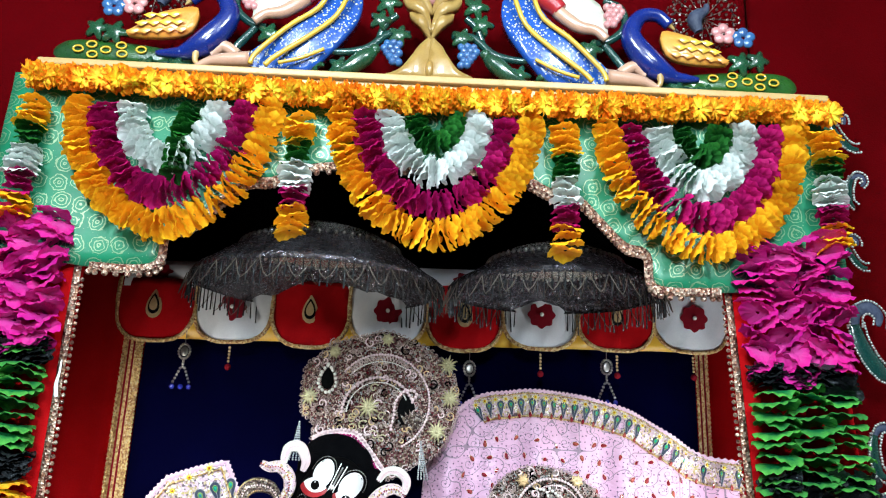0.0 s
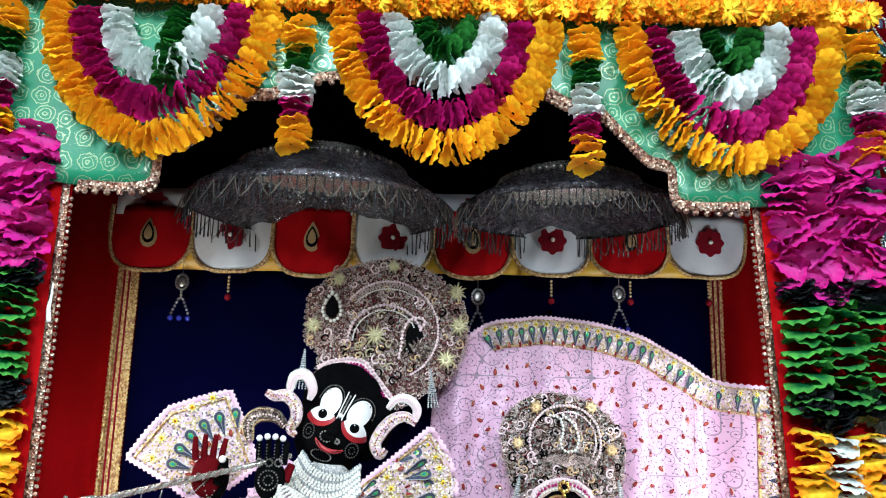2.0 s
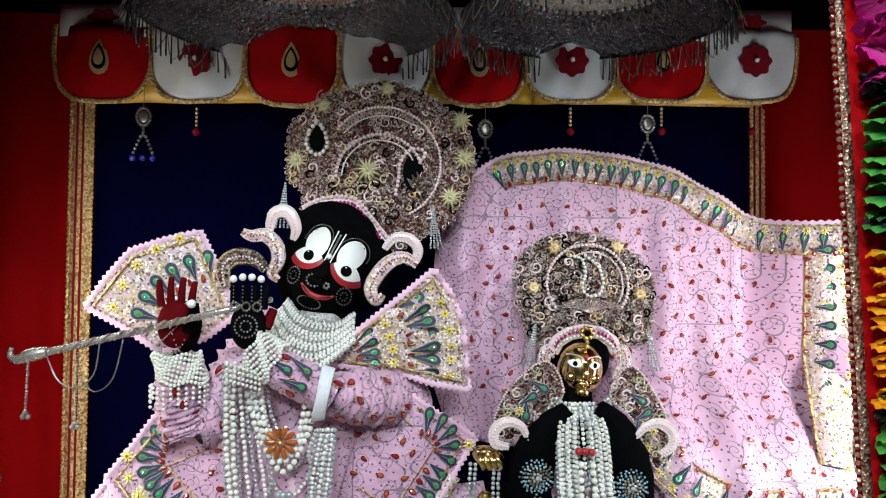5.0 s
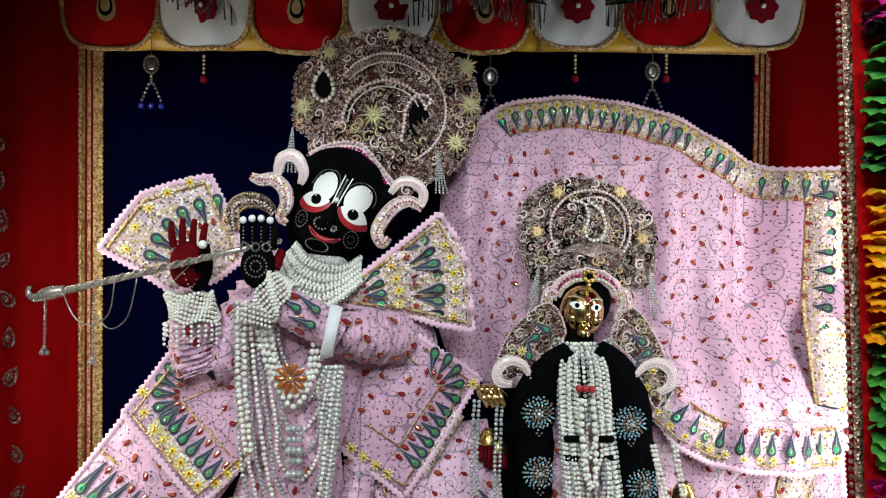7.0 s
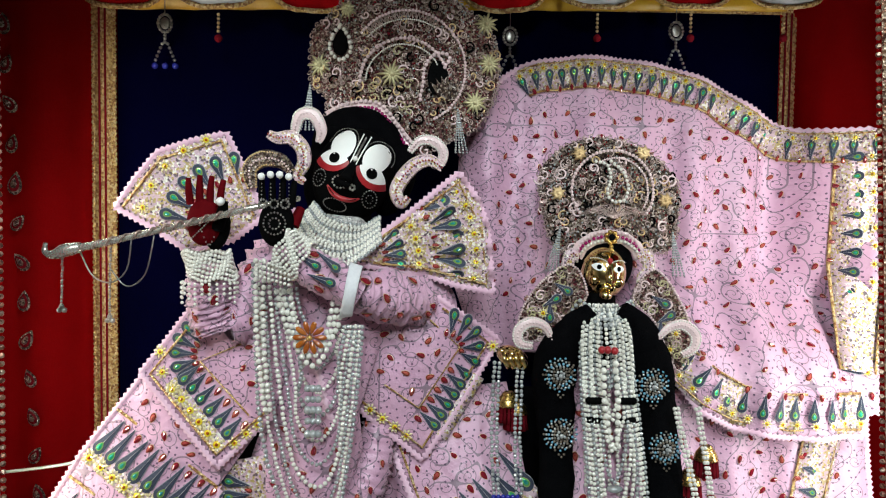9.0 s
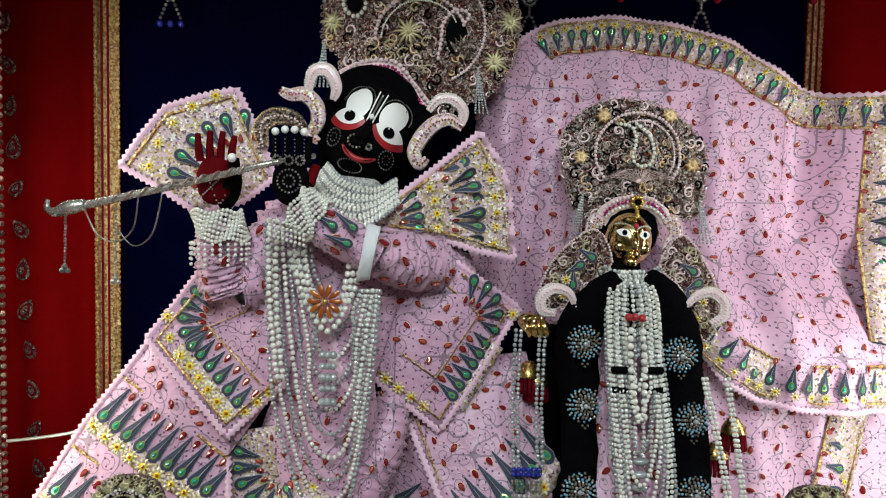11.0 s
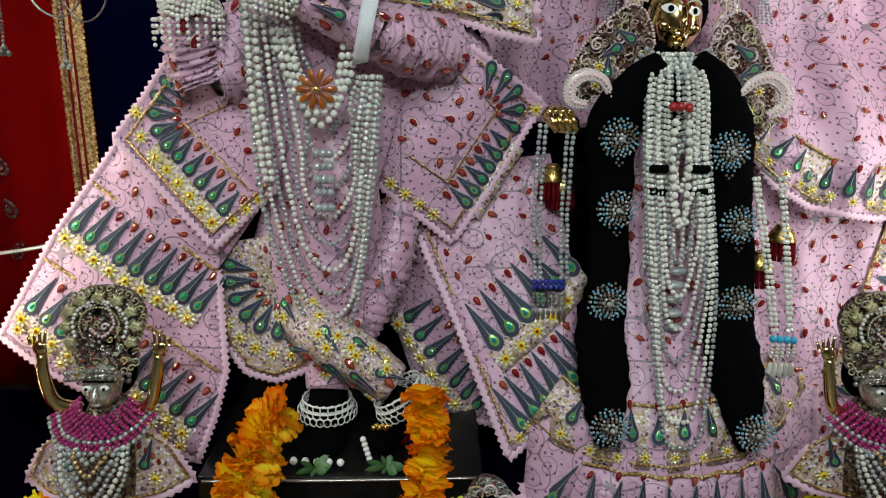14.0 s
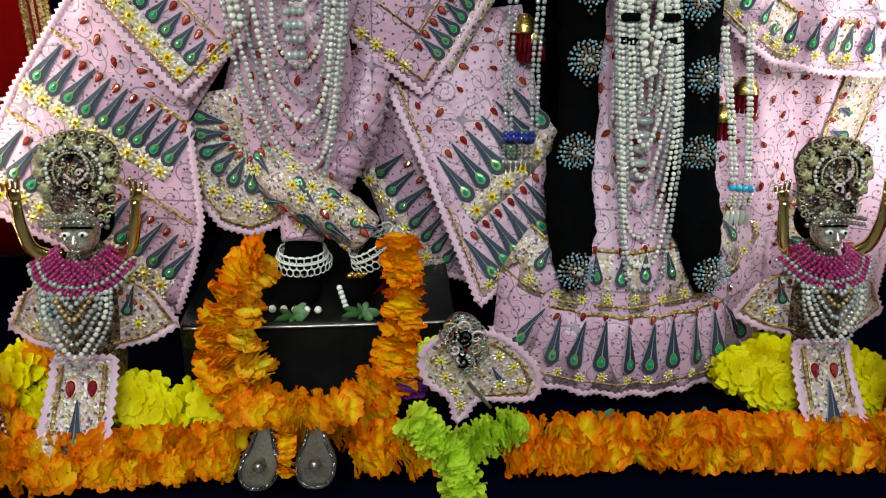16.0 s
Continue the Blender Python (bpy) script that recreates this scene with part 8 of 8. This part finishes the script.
    beaded_arc(c, "paisley", [(cx - 0.02, cy, zh + 0.15), (cx + 0.01, cy, zh + 0.155), (cx + 0.025, cy, zh + 0.12), (cx + 0.005, cy, zh + 0.095), (cx - 0.015, cy, zh + 0.11)], 0.003, "pink_pearl")
    for d in (0.0, 0.012):
        bead_string("brim_trim", c, [(cx - 0.055, cy - 0.012, zh + 0.018 + d), (cx, cy - 0.030, zh + 0.032 + d), (cx + 0.055, cy - 0.012, zh + 0.018 + d)], 0.0048, "silver")
    col = thing("bead_collar", "broad magenta and pearl bead collar on an attendant statue", "necklace", "bead collars")
    for k in range(11):
        u = k / 10
        pts = [(cx - 0.045 - 0.052 * u, cy + 0.02 - 0.01 * u, zh - 0.040 - 0.030 * u), (cx - 0.03 - 0.03 * u, cy - 0.012 - 0.02 * u, zh - 0.050 - 0.050 * u), (cx, cy - 0.022 - 0.02 * u, zh - 0.055 - 0.056 * u), (cx + 0.03 + 0.03 * u, cy - 0.012 - 0.02 * u, zh - 0.050 - 0.050 * u), (cx + 0.045 + 0.052 * u, cy + 0.02 - 0.01 * u, zh - 0.040 - 0.030 * u)]
        bead_string("bead_strand", col, [(p[0], p[1], p[2] + 0.006 - 0.002 * u) for p in pts], 0.0046, "grey_pearl" if k in (7, 10) else "magenta_bead", gap=2.3)
    for k in range(6):
        w = 0.062 - 0.008 * k
        zb = 0.40 + 0.026 * k
        bead_string("pearl_strand", col, [(cx - w, cy - 0.035, zh - 0.10), (cx - w * 0.9, cy - 0.05, (zh + zb) / 2 - 0.04), (cx, cy - 0.06, zb), (cx + w * 0.9, cy - 0.05, (zh + zb) / 2 - 0.04), (cx + w, cy - 0.035, zh - 0.10)], 0.0052 if k % 2 else 0.0044, "pearl" if k == 1 else ("gold_lace" if k == 4 else "grey_pearl"))
    for s in (-1, 1):
        fw = lambda x, z, s=s: cy + 0.0 + 0.25 * abs(x - cx) + 0.004 * math.sin(60 * x)
        o = [(cx + s * 0.03, zh - 0.10), (cx + s * 0.085, zh - 0.11), (cx + s * 0.125, 0.50), (cx + s * 0.158, 0.435), (cx + s * 0.11, 0.412), (cx + s * 0.045, 0.402)]
        w, _ = garment("cape_panel", "small pink satin cape panel with feather and blossom", "cape", o, fw, "cream", 0.02, "cape panels", edge=o[1:])
        cord(w, fw, [(p[0] * 0.93 + cx * 0.07 , p[1] + 0.012) for p in o[1:]], 0.005)
        sew("feather_motif", FEATHER, w, fw, cx + s * 0.075, 0.50, -20 * s, 0.6)
        sew("blossom_motif", BLOSSOM, w, fw, cx + s * 0.09, 0.45, 0, 1.0)
        for k in range(4):
            sew("gem", GEM, w, fw, cx + s * (0.06 + 0.012 * k), 0.52 - 0.012 * k, 0, 0.5)
    fa = lambda x, z: cy - 0.02 - 0.10 * smoothstep(0.40, 0.22, z)
    o = [(cx - 0.055, 0.40), (cx + 0.055, 0.40), (cx + 0.062, 0.22), (cx + 0.04, 0.195), (cx, 0.182), (cx - 0.045, 0.19), (cx - 0.066, 0.205)]
    ap, _ = garment("apron_strip", "narrow pink satin apron strip with a single feather", "apron", o, fa, "cream", 0.02, "apron strips")
    cord(ap, fa, [(cx - 0.04, 0.39), (cx - 0.045, 0.22)], 0.007)
    cord(ap, fa, [(cx + 0.04, 0.39), (cx + 0.045, 0.22)], 0.007)
    sew("feather_motif", FEATHER, ap, fa, cx, 0.29, 0, 0.95)
    for s in (-1, 1):
        sew("gem", GEM, ap, fa, cx + s * 0.02, 0.345, 180, 1.2)
    sew("blossom_motif", BLOSSOM, ap, fa, cx, 0.215, 0, 1.0)
    for ob in set(bpy.data.objects) - before:
        if ob.type == "MESH" and ob.data.users > 1:
            ob.location.x += tilt * (ob.location.z - 0.645)
        elif ob.type == "MESH":
            for v in ob.data.vertices:
                v.co.x += tilt * (v.co.z - 0.645)


attendant(-0.670, 1.985, "small silver attendant statue with raised arms, in pink and pearls", 5, 1.0, 0.10)
attendant(0.726, 1.995, "small silver attendant statue in pink and pearls beside the veil", -8, 0.985, -0.11)

# the smallest dressed figure
fs = lambda x, z: 1.93 + 0.6 * (x - 0.05) ** 2
o = smooth_outline([(-0.062, 0.405), (-0.035, 0.445), (0.0, 0.462), (0.04, 0.462), (0.085, 0.452), (0.135, 0.41), (0.168, 0.355), (0.16, 0.308), (0.10, 0.308), (0.05, 0.312), (0.025, 0.275), (0.008, 0.262), (-0.005, 0.315), (-0.05, 0.35)], 3)
sc, _ = garment("small_cape", "small pink satin cape with crystal blossoms on a tiny figure", "cape", o, fs, "cream", 0.018)
cord(sc, fs, [(-0.045, 0.40), (-0.02, 0.435), (0.03, 0.447), (0.08, 0.437), (0.125, 0.40), (0.15, 0.352), (0.145, 0.325), (0.06, 0.326)], 0.005)
for x, z in ((-0.025, 0.40), (-0.015, 0.365), (0.005, 0.33), (0.085, 0.41), (0.115, 0.385), (0.13, 0.35), (0.09, 0.345), (0.015, 0.30)):
    sew("blossom_motif", BLOSSOM, sc, fs, x, z, 20, 0.85)
sew("feather_motif", FEATHER, sc, fs, 0.085, 0.365, 30, 0.45)
o = smooth_outline([(-0.01, 0.44), (-0.022, 0.475), (0.0, 0.503), (0.03, 0.498), (0.05, 0.47), (0.052, 0.425), (0.035, 0.39), (0.012, 0.40)], 3)
tc = crown("jewelled_crown", "tiny antique silver filigree headdress on the smallest figure", o, lambda x, z: 1.915, "dull_filigree", 3, 40, 0.009, "silver_thread")
beaded_arc(tc, "curl", [(-0.02, 1.905, 0.455), (-0.012, 1.905, 0.485), (0.012, 1.905, 0.495), (0.03, 1.905, 0.475), (0.022, 1.905, 0.455)], 0.003, "grey_pearl")
st = thing("small_staff", "thin silver staff resting on the tiny cape", "staff")
bm = bmesh.new()
tube(bm, [(0.025, 1.90, 0.372), (0.07, 1.895, 0.315)], [0.004, 0.0035], 8, 0, 6)
part("rod", bm, "silver", st)

# thin white cord at the shrine's side and loose ribbon
cordt = thing("white_cord", "thin white cord stretched across the red curtain", "cord")
bm = bmesh.new()
tube(bm, [(-1.10, 2.34, 0.775), (-0.95, 2.32, 0.80), (-0.80, 2.30, 0.835)], [0.004], 6, 0, 10)
part("strand", bm, "silver_thread", cordt)
rib = thing("loose_ribbon", "loose white ribbon hanging beside the post", "ribbon")
bm = bmesh.new()
tube(bm, [(-0.850, 1.895, 1.86), (-0.848, 1.89, 1.83), (-0.850, 1.888, 1.80), (-0.846, 1.888, 1.77)], [0.002, 0.003, 0.005, 0.006], 6, 0, 16, 0.3)
part("strip", bm, "paint_white", rib)


# ---------------------------------------------------------------- carved crest above the rail
def board(bm, pts, y, thick, mi=0, puff=0.012, smooth=3):
    o = smooth_outline(pts, smooth) if smooth else pts
    cxm, czm = sum(p[0] for p in o) / len(o), sum(p[1] for p in o) / len(o)
    sheet(bm, o, lambda x, z: y - puff * max(0.0, 1 - 1.1 * (((x - cxm) / (max(p[0] for p in o) - cxm + 1e-6)) ** 2 + ((z - czm) / (max(p[1] for p in o) - czm + 1e-6)) ** 2)), 0.02, thick, mi)


def mirror(pts, s, c=0.012):
    return [(c + s * (x - c), z) for x, z in pts]


YC = 1.91
for s in (1, -1):
    pk = thing("carved_peacock", "lacquered wooden peacock with a green tail and orange wing", "carving", "carved peacocks")
    bm = bmesh.new()
    board(bm, mirror([(0.66, 2.70), (0.80, 2.725), (0.98, 2.735), (1.035, 2.71), (1.03, 2.675), (0.95, 2.662), (0.80, 2.675), (0.70, 2.68)], s), YC, 0.03)
    tail = part("tail", bm, "tail_green", pk, "mottled green tail")
    for k, (x, z) in enumerate(((0.97, 2.70), (0.935, 2.715), (0.93, 2.685), (0.895, 2.70), (0.855, 2.715), (0.85, 2.69), (0.80, 2.705))):
        bm = bmesh.new()
        px = mirror([(x, z)], s)[0][0]
        n = 14
        tube(bm, [(px + 0.013 * math.cos(2 * math.pi * i / n), YC - 0.014, z + 0.009 * math.sin(2 * math.pi * i / n)) for i in range(n + 1)], [0.003], 5, 0, 28)
        part("eye_spot", bm, "wood_yellow", tail)
    bm = bmesh.new()
    neckp = mirror([(0.70, 2.70), (0.63, 2.74), (0.575, 2.82), (0.60, 2.885), (0.65, 2.895), (0.685, 2.865)], s)
    tube(bm, [(x, YC - 0.01, z) for x, z in neckp], [0.016, 0.036, 0.030, 0.022, 0.019, 0.016], 14, 0, 26)
    tube(bm, [(x, YC - 0.01, z) for x, z in mirror([(0.62, 2.725), (0.68, 2.705), (0.76, 2.70)], s)], [0.026, 0.020, 0.008], 12, 0, 14)
    part("body", bm, "wood_blue", pk, "glossy blue neck and body")
    bm = bmesh.new()
    board(bm, mirror([(0.655, 2.83), (0.665, 2.76), (0.72, 2.735), (0.80, 2.735), (0.84, 2.745), (0.78, 2.785), (0.72, 2.82)], s), YC - 0.035, 0.02)
    wing = part("wing", bm, "wood_orange", pk, "orange wing")
    for row in range(3):
        for k in range(5 - row):
            x, z = 0.685 + 0.032 * k + 0.012 * row, 2.752 + 0.022 * row - 0.003 * k
            bm = bmesh.new()
            px = mirror([(x, z)], s)[0][0]
            layer(bm, [(px + s * a, YC - 0.052, z + b) for a, b in ((-0.018, 0.006), (0.0, 0.010), (0.02, 0.0), (0.0, -0.010))], YC - 0.058, 0)
            part("wing_feather", bm, "wood_orange" if row == 0 else "wood_yellow", wing)
    bm = bmesh.new()
    tube(bm, [(x, YC - 0.01, z) for x, z in mirror([(0.685, 2.868), (0.70, 2.852)], s)], [0.009, 0.002], 8, 0, 5)
    tube(bm, [(x, YC - 0.02, z) for x, z in mirror([(0.645, 2.72), (0.65, 2.68), (0.63, 2.658)], s)], [0.014, 0.008, 0.006], 8, 0, 8)
    part("beak_and_leg", bm, "wood_gold", pk)

    fig_out = mirror([(0.22, 2.93), (0.30, 2.93), (0.335, 2.86), (0.42, 2.78), (0.50, 2.725), (0.52, 2.685), (0.50, 2.660), (0.36, 2.660), (0.29, 2.72), (0.235, 2.80), (0.21, 2.87)], s)

    def lady(bm, s=s, fig_out=fig_out):
        board(bm, fig_out, YC - 0.01, 0.04, 0, 0.025)
        for line, w in (([(0.235, 2.93), (0.27, 2.83), (0.34, 2.76), (0.43, 2.69), (0.455, 2.662)], 0.012), ([(0.29, 2.93), (0.32, 2.85), (0.40, 2.785), (0.48, 2.70), (0.495, 2.665)], 0.012), ([(0.30, 2.72), (0.36, 2.69), (0.42, 2.672)], 0.009)):
            tube(bm, [(x, YC - 0.042, z) for x, z in mirror(line, s)], [w * 0.6], 8, 1, 16)
        tube(bm, [(x, YC - 0.02, z) for x, z in mirror([(0.50, 2.69), (0.57, 2.685), (0.61, 2.678), (0.645, 2.66)], s)], [0.022, 0.018, 0.013, 0.008], 10, 2, 14)
        tube(bm, [(x, YC, z) for x, z in mirror([(0.54, 2.71), (0.585, 2.735), (0.62, 2.70)], s)], [0.016, 0.018, 0.012], 10, 2, 10)
        tube(bm, [(x, YC - 0.03, z) for x, z in mirror([(0.36, 2.88), (0.42, 2.835), (0.47, 2.825), (0.50, 2.80)], s)], [0.02, 0.018, 0.014, 0.012], 10, 2, 14)
        tube(bm, [(x, YC - 0.03, z) for x, z in mirror([(0.31, 2.93), (0.345, 2.905), (0.37, 2.88)], s)], [0.03, 0.028, 0.024], 10, 3, 10)
        rng = random.Random(4)
        gx, gz = sum(p[0] for p in fig_out) / len(fig_out), sum(p[1] for p in fig_out) / len(fig_out)
        gw, gh = max(p[0] for p in fig_out) - gx, max(p[1] for p in fig_out) - gz
        spots = []
        while len(spots) < 330:
            x, z = rng.uniform(0.21, 0.52), rng.uniform(2.665, 2.93)
            p = mirror([(x, z)], s)[0]
            if inside(p[0], p[1], fig_out):
                spots.append((p[0], YC - 0.010 - 0.024 * max(0.0, 1 - 1.1 * (((p[0] - gx) / gw) ** 2 + ((p[1] - gz) / gh) ** 2)), p[1]))
        beads(bm, spots, 0.0030, 4, 5, 4)

    blob("carved_figure", "lacquered carved wooden figure in a dotted blue drape", ["drape_blue", "wood_yellow", "buff", "paint_red", "wood_white"], lady)
    vine = thing("carved_vine", "dark green lacquered vine with leaves and grapes", "carving", "carved vines")
    for pts in ([(0.07, 2.80), (0.13, 2.80), (0.19, 2.75), (0.27, 2.735), (0.31, 2.75)], [(0.11, 2.86), (0.14, 2.83), (0.16, 2.78)], [(0.47, 2.80), (0.52, 2.815), (0.56, 2.86), (0.55, 2.92), (0.50, 2.94)], [(0.50, 2.80), (0.545, 2.74), (0.56, 2.72)], [(0.64, 2.665), (0.72, 2.67), (0.80, 2.66)]):
        bm = bmesh.new()
        tube(bm, [(x, YC, z) for x, z in mirror(pts, s)], [0.011, 0.012, 0.008], 10, 0, 18)
        part("stem", bm, "wood_green", vine)
    for x, z, r in ((0.135, 2.89, 0.04), (0.10, 2.79, 0.035), (0.155, 2.835, 0.034), (0.46, 2.775, 0.036), (0.26, 2.685, 0.034), (0.33, 2.69, 0.03), (0.63, 2.85, 0.0), (0.78, 2.66, 0.03), (0.70, 2.665, 0.03), (0.88, 2.755, 0.04), (0.93, 2.765, 0.035)):
        if not r:
            continue
        bm = bmesh.new()
        px = mirror([(x, z)], s)[0][0]
        o = [(px + r * (0.72 + 0.28 * math.cos(5 * a)) * math.cos(a), z + r * (0.72 + 0.28 * math.cos(5 * a)) * math.sin(a)) for a in (2 * math.pi * i / 30 for i in range(30))]
        board(bm, o, YC - 0.012, 0.014, 0, 0.01, 0)
        part("leaf", bm, "leaf_green", vine)
    for x, z, mat, n in ((0.115, 2.735, "pale_blue", 5), (0.525, 2.885, "blush", 5)):
        for row in range(n):
            for k in range(3 - (row > 2)):
                bm = bmesh.new()
                px = mirror([(x + 0.017 * (k - 1) + 0.008 * (row % 2), z)], s)[0][0]
                ellipsoid(bm, (px, YC - 0.012 + 0.004 * abs(k - 1), z - 0.014 * row + 0.03), (0.012, 0.012, 0.012), (0, 0, 0), 0, 8, 6)
                part("grape", bm, mat, vine, "pale blue grape" if mat == "pale_blue" else "pink berry")
    bm = bmesh.new()
    tube(bm, [(x, YC - 0.015, z) for x, z in mirror([(0.165, 2.735), (0.19, 2.715), (0.235, 2.68), (0.28, 2.66)], s)], [0.012, 0.024, 0.02, 0.006], 12, 0, 16)
    ellipsoid(bm, (mirror([(0.165, 0)], s)[0][0], YC - 0.015, 2.742), (0.016, 0.014, 0.014), (0, 0, 0), 0, 12, 8)
    par = tagged(part("carved_parrot", bm, "leaf_green"), "small green lacquered wooden parrot on the rail", "carving", "carved parrots")
    lf = thing("carved_leaf_fan", "off-white lacquered carved leaf fan", "carving", "carved leaf fans")
    bm = bmesh.new()
    board(bm, mirror([(0.36, 2.94), (0.47, 2.94), (0.505, 2.88), (0.51, 2.82), (0.495, 2.815), (0.46, 2.845), (0.40, 2.875)], s), YC - 0.005, 0.015)
    part("blade", bm, "wood_white", lf)
    for x, z, mat in ((0.83, 2.835, "blush"), (0.885, 2.825, "pale_blue")):
        fl2 = thing("carved_flower", "lacquered wooden five-petal flower", "carving", "carved flowers")
        px = mirror([(x, z)], s)[0][0]
        for k in range(5):
            a = 2 * math.pi * k / 5 + 0.3
            bm = bmesh.new()
            ellipsoid(bm, (px + 0.02 * math.cos(a), YC - 0.03, z + 0.018 * math.sin(a)), (0.016, 0.009, 0.015), (0, 0, 0), 0, 10, 8)
            part("petal", bm, mat, fl2)
    pm = thing("peacock_medallion", "silver wire and bead peacock medallion behind the carving", "ornament", "peacock medallions")
    px, pz = mirror([(0.80, 0)], s)[0][0], 2.92
    bm = bmesh.new()
    for r in (0.03, 0.05, 0.07, 0.09):
        beads(bm, [(px + r * math.cos(a), YC + 0.03, pz + r * 1.1 * math.sin(a)) for a in (2 * math.pi * i / int(r * 420) for i in range(int(r * 420)))], 0.0045, 0, 6, 4)
    for k in range(15):
        a = 2 * math.pi * k / 15
        beads(bm, [(px + 0.095 * math.cos(a) + 0.013 * math.cos(b), YC + 0.03, pz + 0.10 * math.sin(a) + 0.013 * math.sin(b)) for b in (2 * math.pi * i / 8 for i in range(8))], 0.0038, 0, 5, 4)
        tube(bm, [(px, YC + 0.032, pz), (px + 0.085 * math.cos(a), YC + 0.032, pz + 0.09 * math.sin(a))], [0.0018], 4, 0, 3)
    part("wire_beadwork", bm, "dull_filigree", pm)
    bm = bmesh.new()
    tube(bm, [(px - s * 0.02, YC + 0.02, pz - 0.05), (px - s * 0.03, YC + 0.018, pz - 0.01), (px, YC + 0.015, pz + 0.015), (px + s * 0.005, YC + 0.015, pz + 0.035)], [0.012, 0.022, 0.012, 0.008], 10, 0, 14)
    part("bird", bm, "navy_dye", pm)

ctr = thing("carved_finial", "cream and gold carved leaf finial at the centre of the crest", "carving")
for s in (1, -1):
    for pts in ([(0.012, 2.78), (0.04, 2.76), (0.06, 2.72), (0.09, 2.68), (0.13, 2.668), (0.125, 2.652), (0.05, 2.655), (0.012, 2.66)], [(0.012, 2.78), (0.03, 2.80), (0.06, 2.83), (0.075, 2.86), (0.05, 2.855), (0.025, 2.83)], [(0.012, 2.80), (0.04, 2.85), (0.08, 2.875), (0.095, 2.91), (0.055, 2.90), (0.02, 2.86)], [(0.012, 2.86), (0.05, 2.89), (0.09, 2.93), (0.085, 2.97), (0.05, 2.93), (0.02, 2.90)]):
        bm = bmesh.new()
        board(bm, mirror(pts, s), YC - 0.02, 0.03, 0, 0.02)
        part("carved_leaf", bm, "wood_cream", ctr)
bm = bmesh.new()
ellipsoid(bm, (0.012, YC - 0.02, 2.685), (0.014, 0.018, 0.028))
part("bud", bm, "wood_cream", ctr)
bm = bmesh.new()
ellipsoid(bm, (0.012, YC - 0.01, 2.94), (0.05, 0.035, 0.05))
part("pink_boss", bm, "blush", ctr)

# green paisley ornaments with bead outlines beside the east post
for x, z, r, turn in ((1.150, 2.56, 0.050, 20), (1.165, 2.40, 0.042, -25), (1.150, 2.22, 0.040, 15), (1.165, 1.985, 0.085, 10), (1.160, 1.72, 0.055, -15), (1.165, 1.55, 0.055, 10)):
    o = thing("paisley_ornament", "dark green paisley ornament outlined with beads beside the post", "ornament", "paisley ornaments")
    t = radians(turn)
    place = lambda u, v: (x + r * (u * math.cos(t) - v * math.sin(t)), z + r * (u * math.sin(t) + v * math.cos(t)))
    spine = [place(u, v) for u, v in ((-0.30, 0.55), (-0.15, 0.95), (0.25, 1.05), (0.50, 0.75), (0.42, 0.45))]
    body = [place(u, v) for u, v in ((-0.30, 0.60), (-0.28, 0.10), (-0.12, -0.50), (0.15, -0.95), (0.55, -1.10))]
    for name, line, w, mat in (("hooked_neck", spine, 0.20, "navy_dye"), ("leaf_body", body, 0.26, "wood_green")):
        bm = bmesh.new()
        tube(bm, [(px, 1.905, pz) for px, pz in line], [w * r * 0.7, w * r, w * r, w * r * 0.35], 10, 0, 24, 0.4)
        part(name, bm, mat, o)
        for side in (-1, 1):
            edge = offset_line([(p.x, p.y) for p in spline([(*q, 0) for q in line], 16)], side * w * r)
            bead_string("bead_outline", o, [(px, 1.898, pz) for px, pz in edge], 0.0034, "silver_thread")

# dull gold paisley sprigs sewn on the back curtain
sprig_curtain = thing("sprig_trim", "column of dull gold paisley sprigs sewn on the red curtain", "trim", "curtain sprigs")
rng = random.Random(31)
for k in range(16):
    z = 0.37 + 0.127 * k
    x = -1.300 - 0.062 * (z - 0.37)
    s = rng.uniform(0.9, 1.15)
    t = radians(rng.uniform(-40, 40))
    bm = bmesh.new()
    turned = lambda q, f: (x + f * (q[0] * math.cos(t) - q[2] * math.sin(t)), z + f * (q[0] * math.sin(t) + q[2] * math.cos(t)))
    drop = drop_ring(0.026, 0.034, 0, 0, 14, 0.8)
    for f, y, mi in ((s, 2.934, 0), (0.72 * s, 2.929, 1), (0.45 * s, 2.924, 0)):
        layer(bm, [(p[0], y, p[1]) for p in (turned(q, f) for q in drop)], y - 0.005, mi)
    part("paisley_sprig", bm, ["dull_filigree", "maroon"], sprig_curtain)
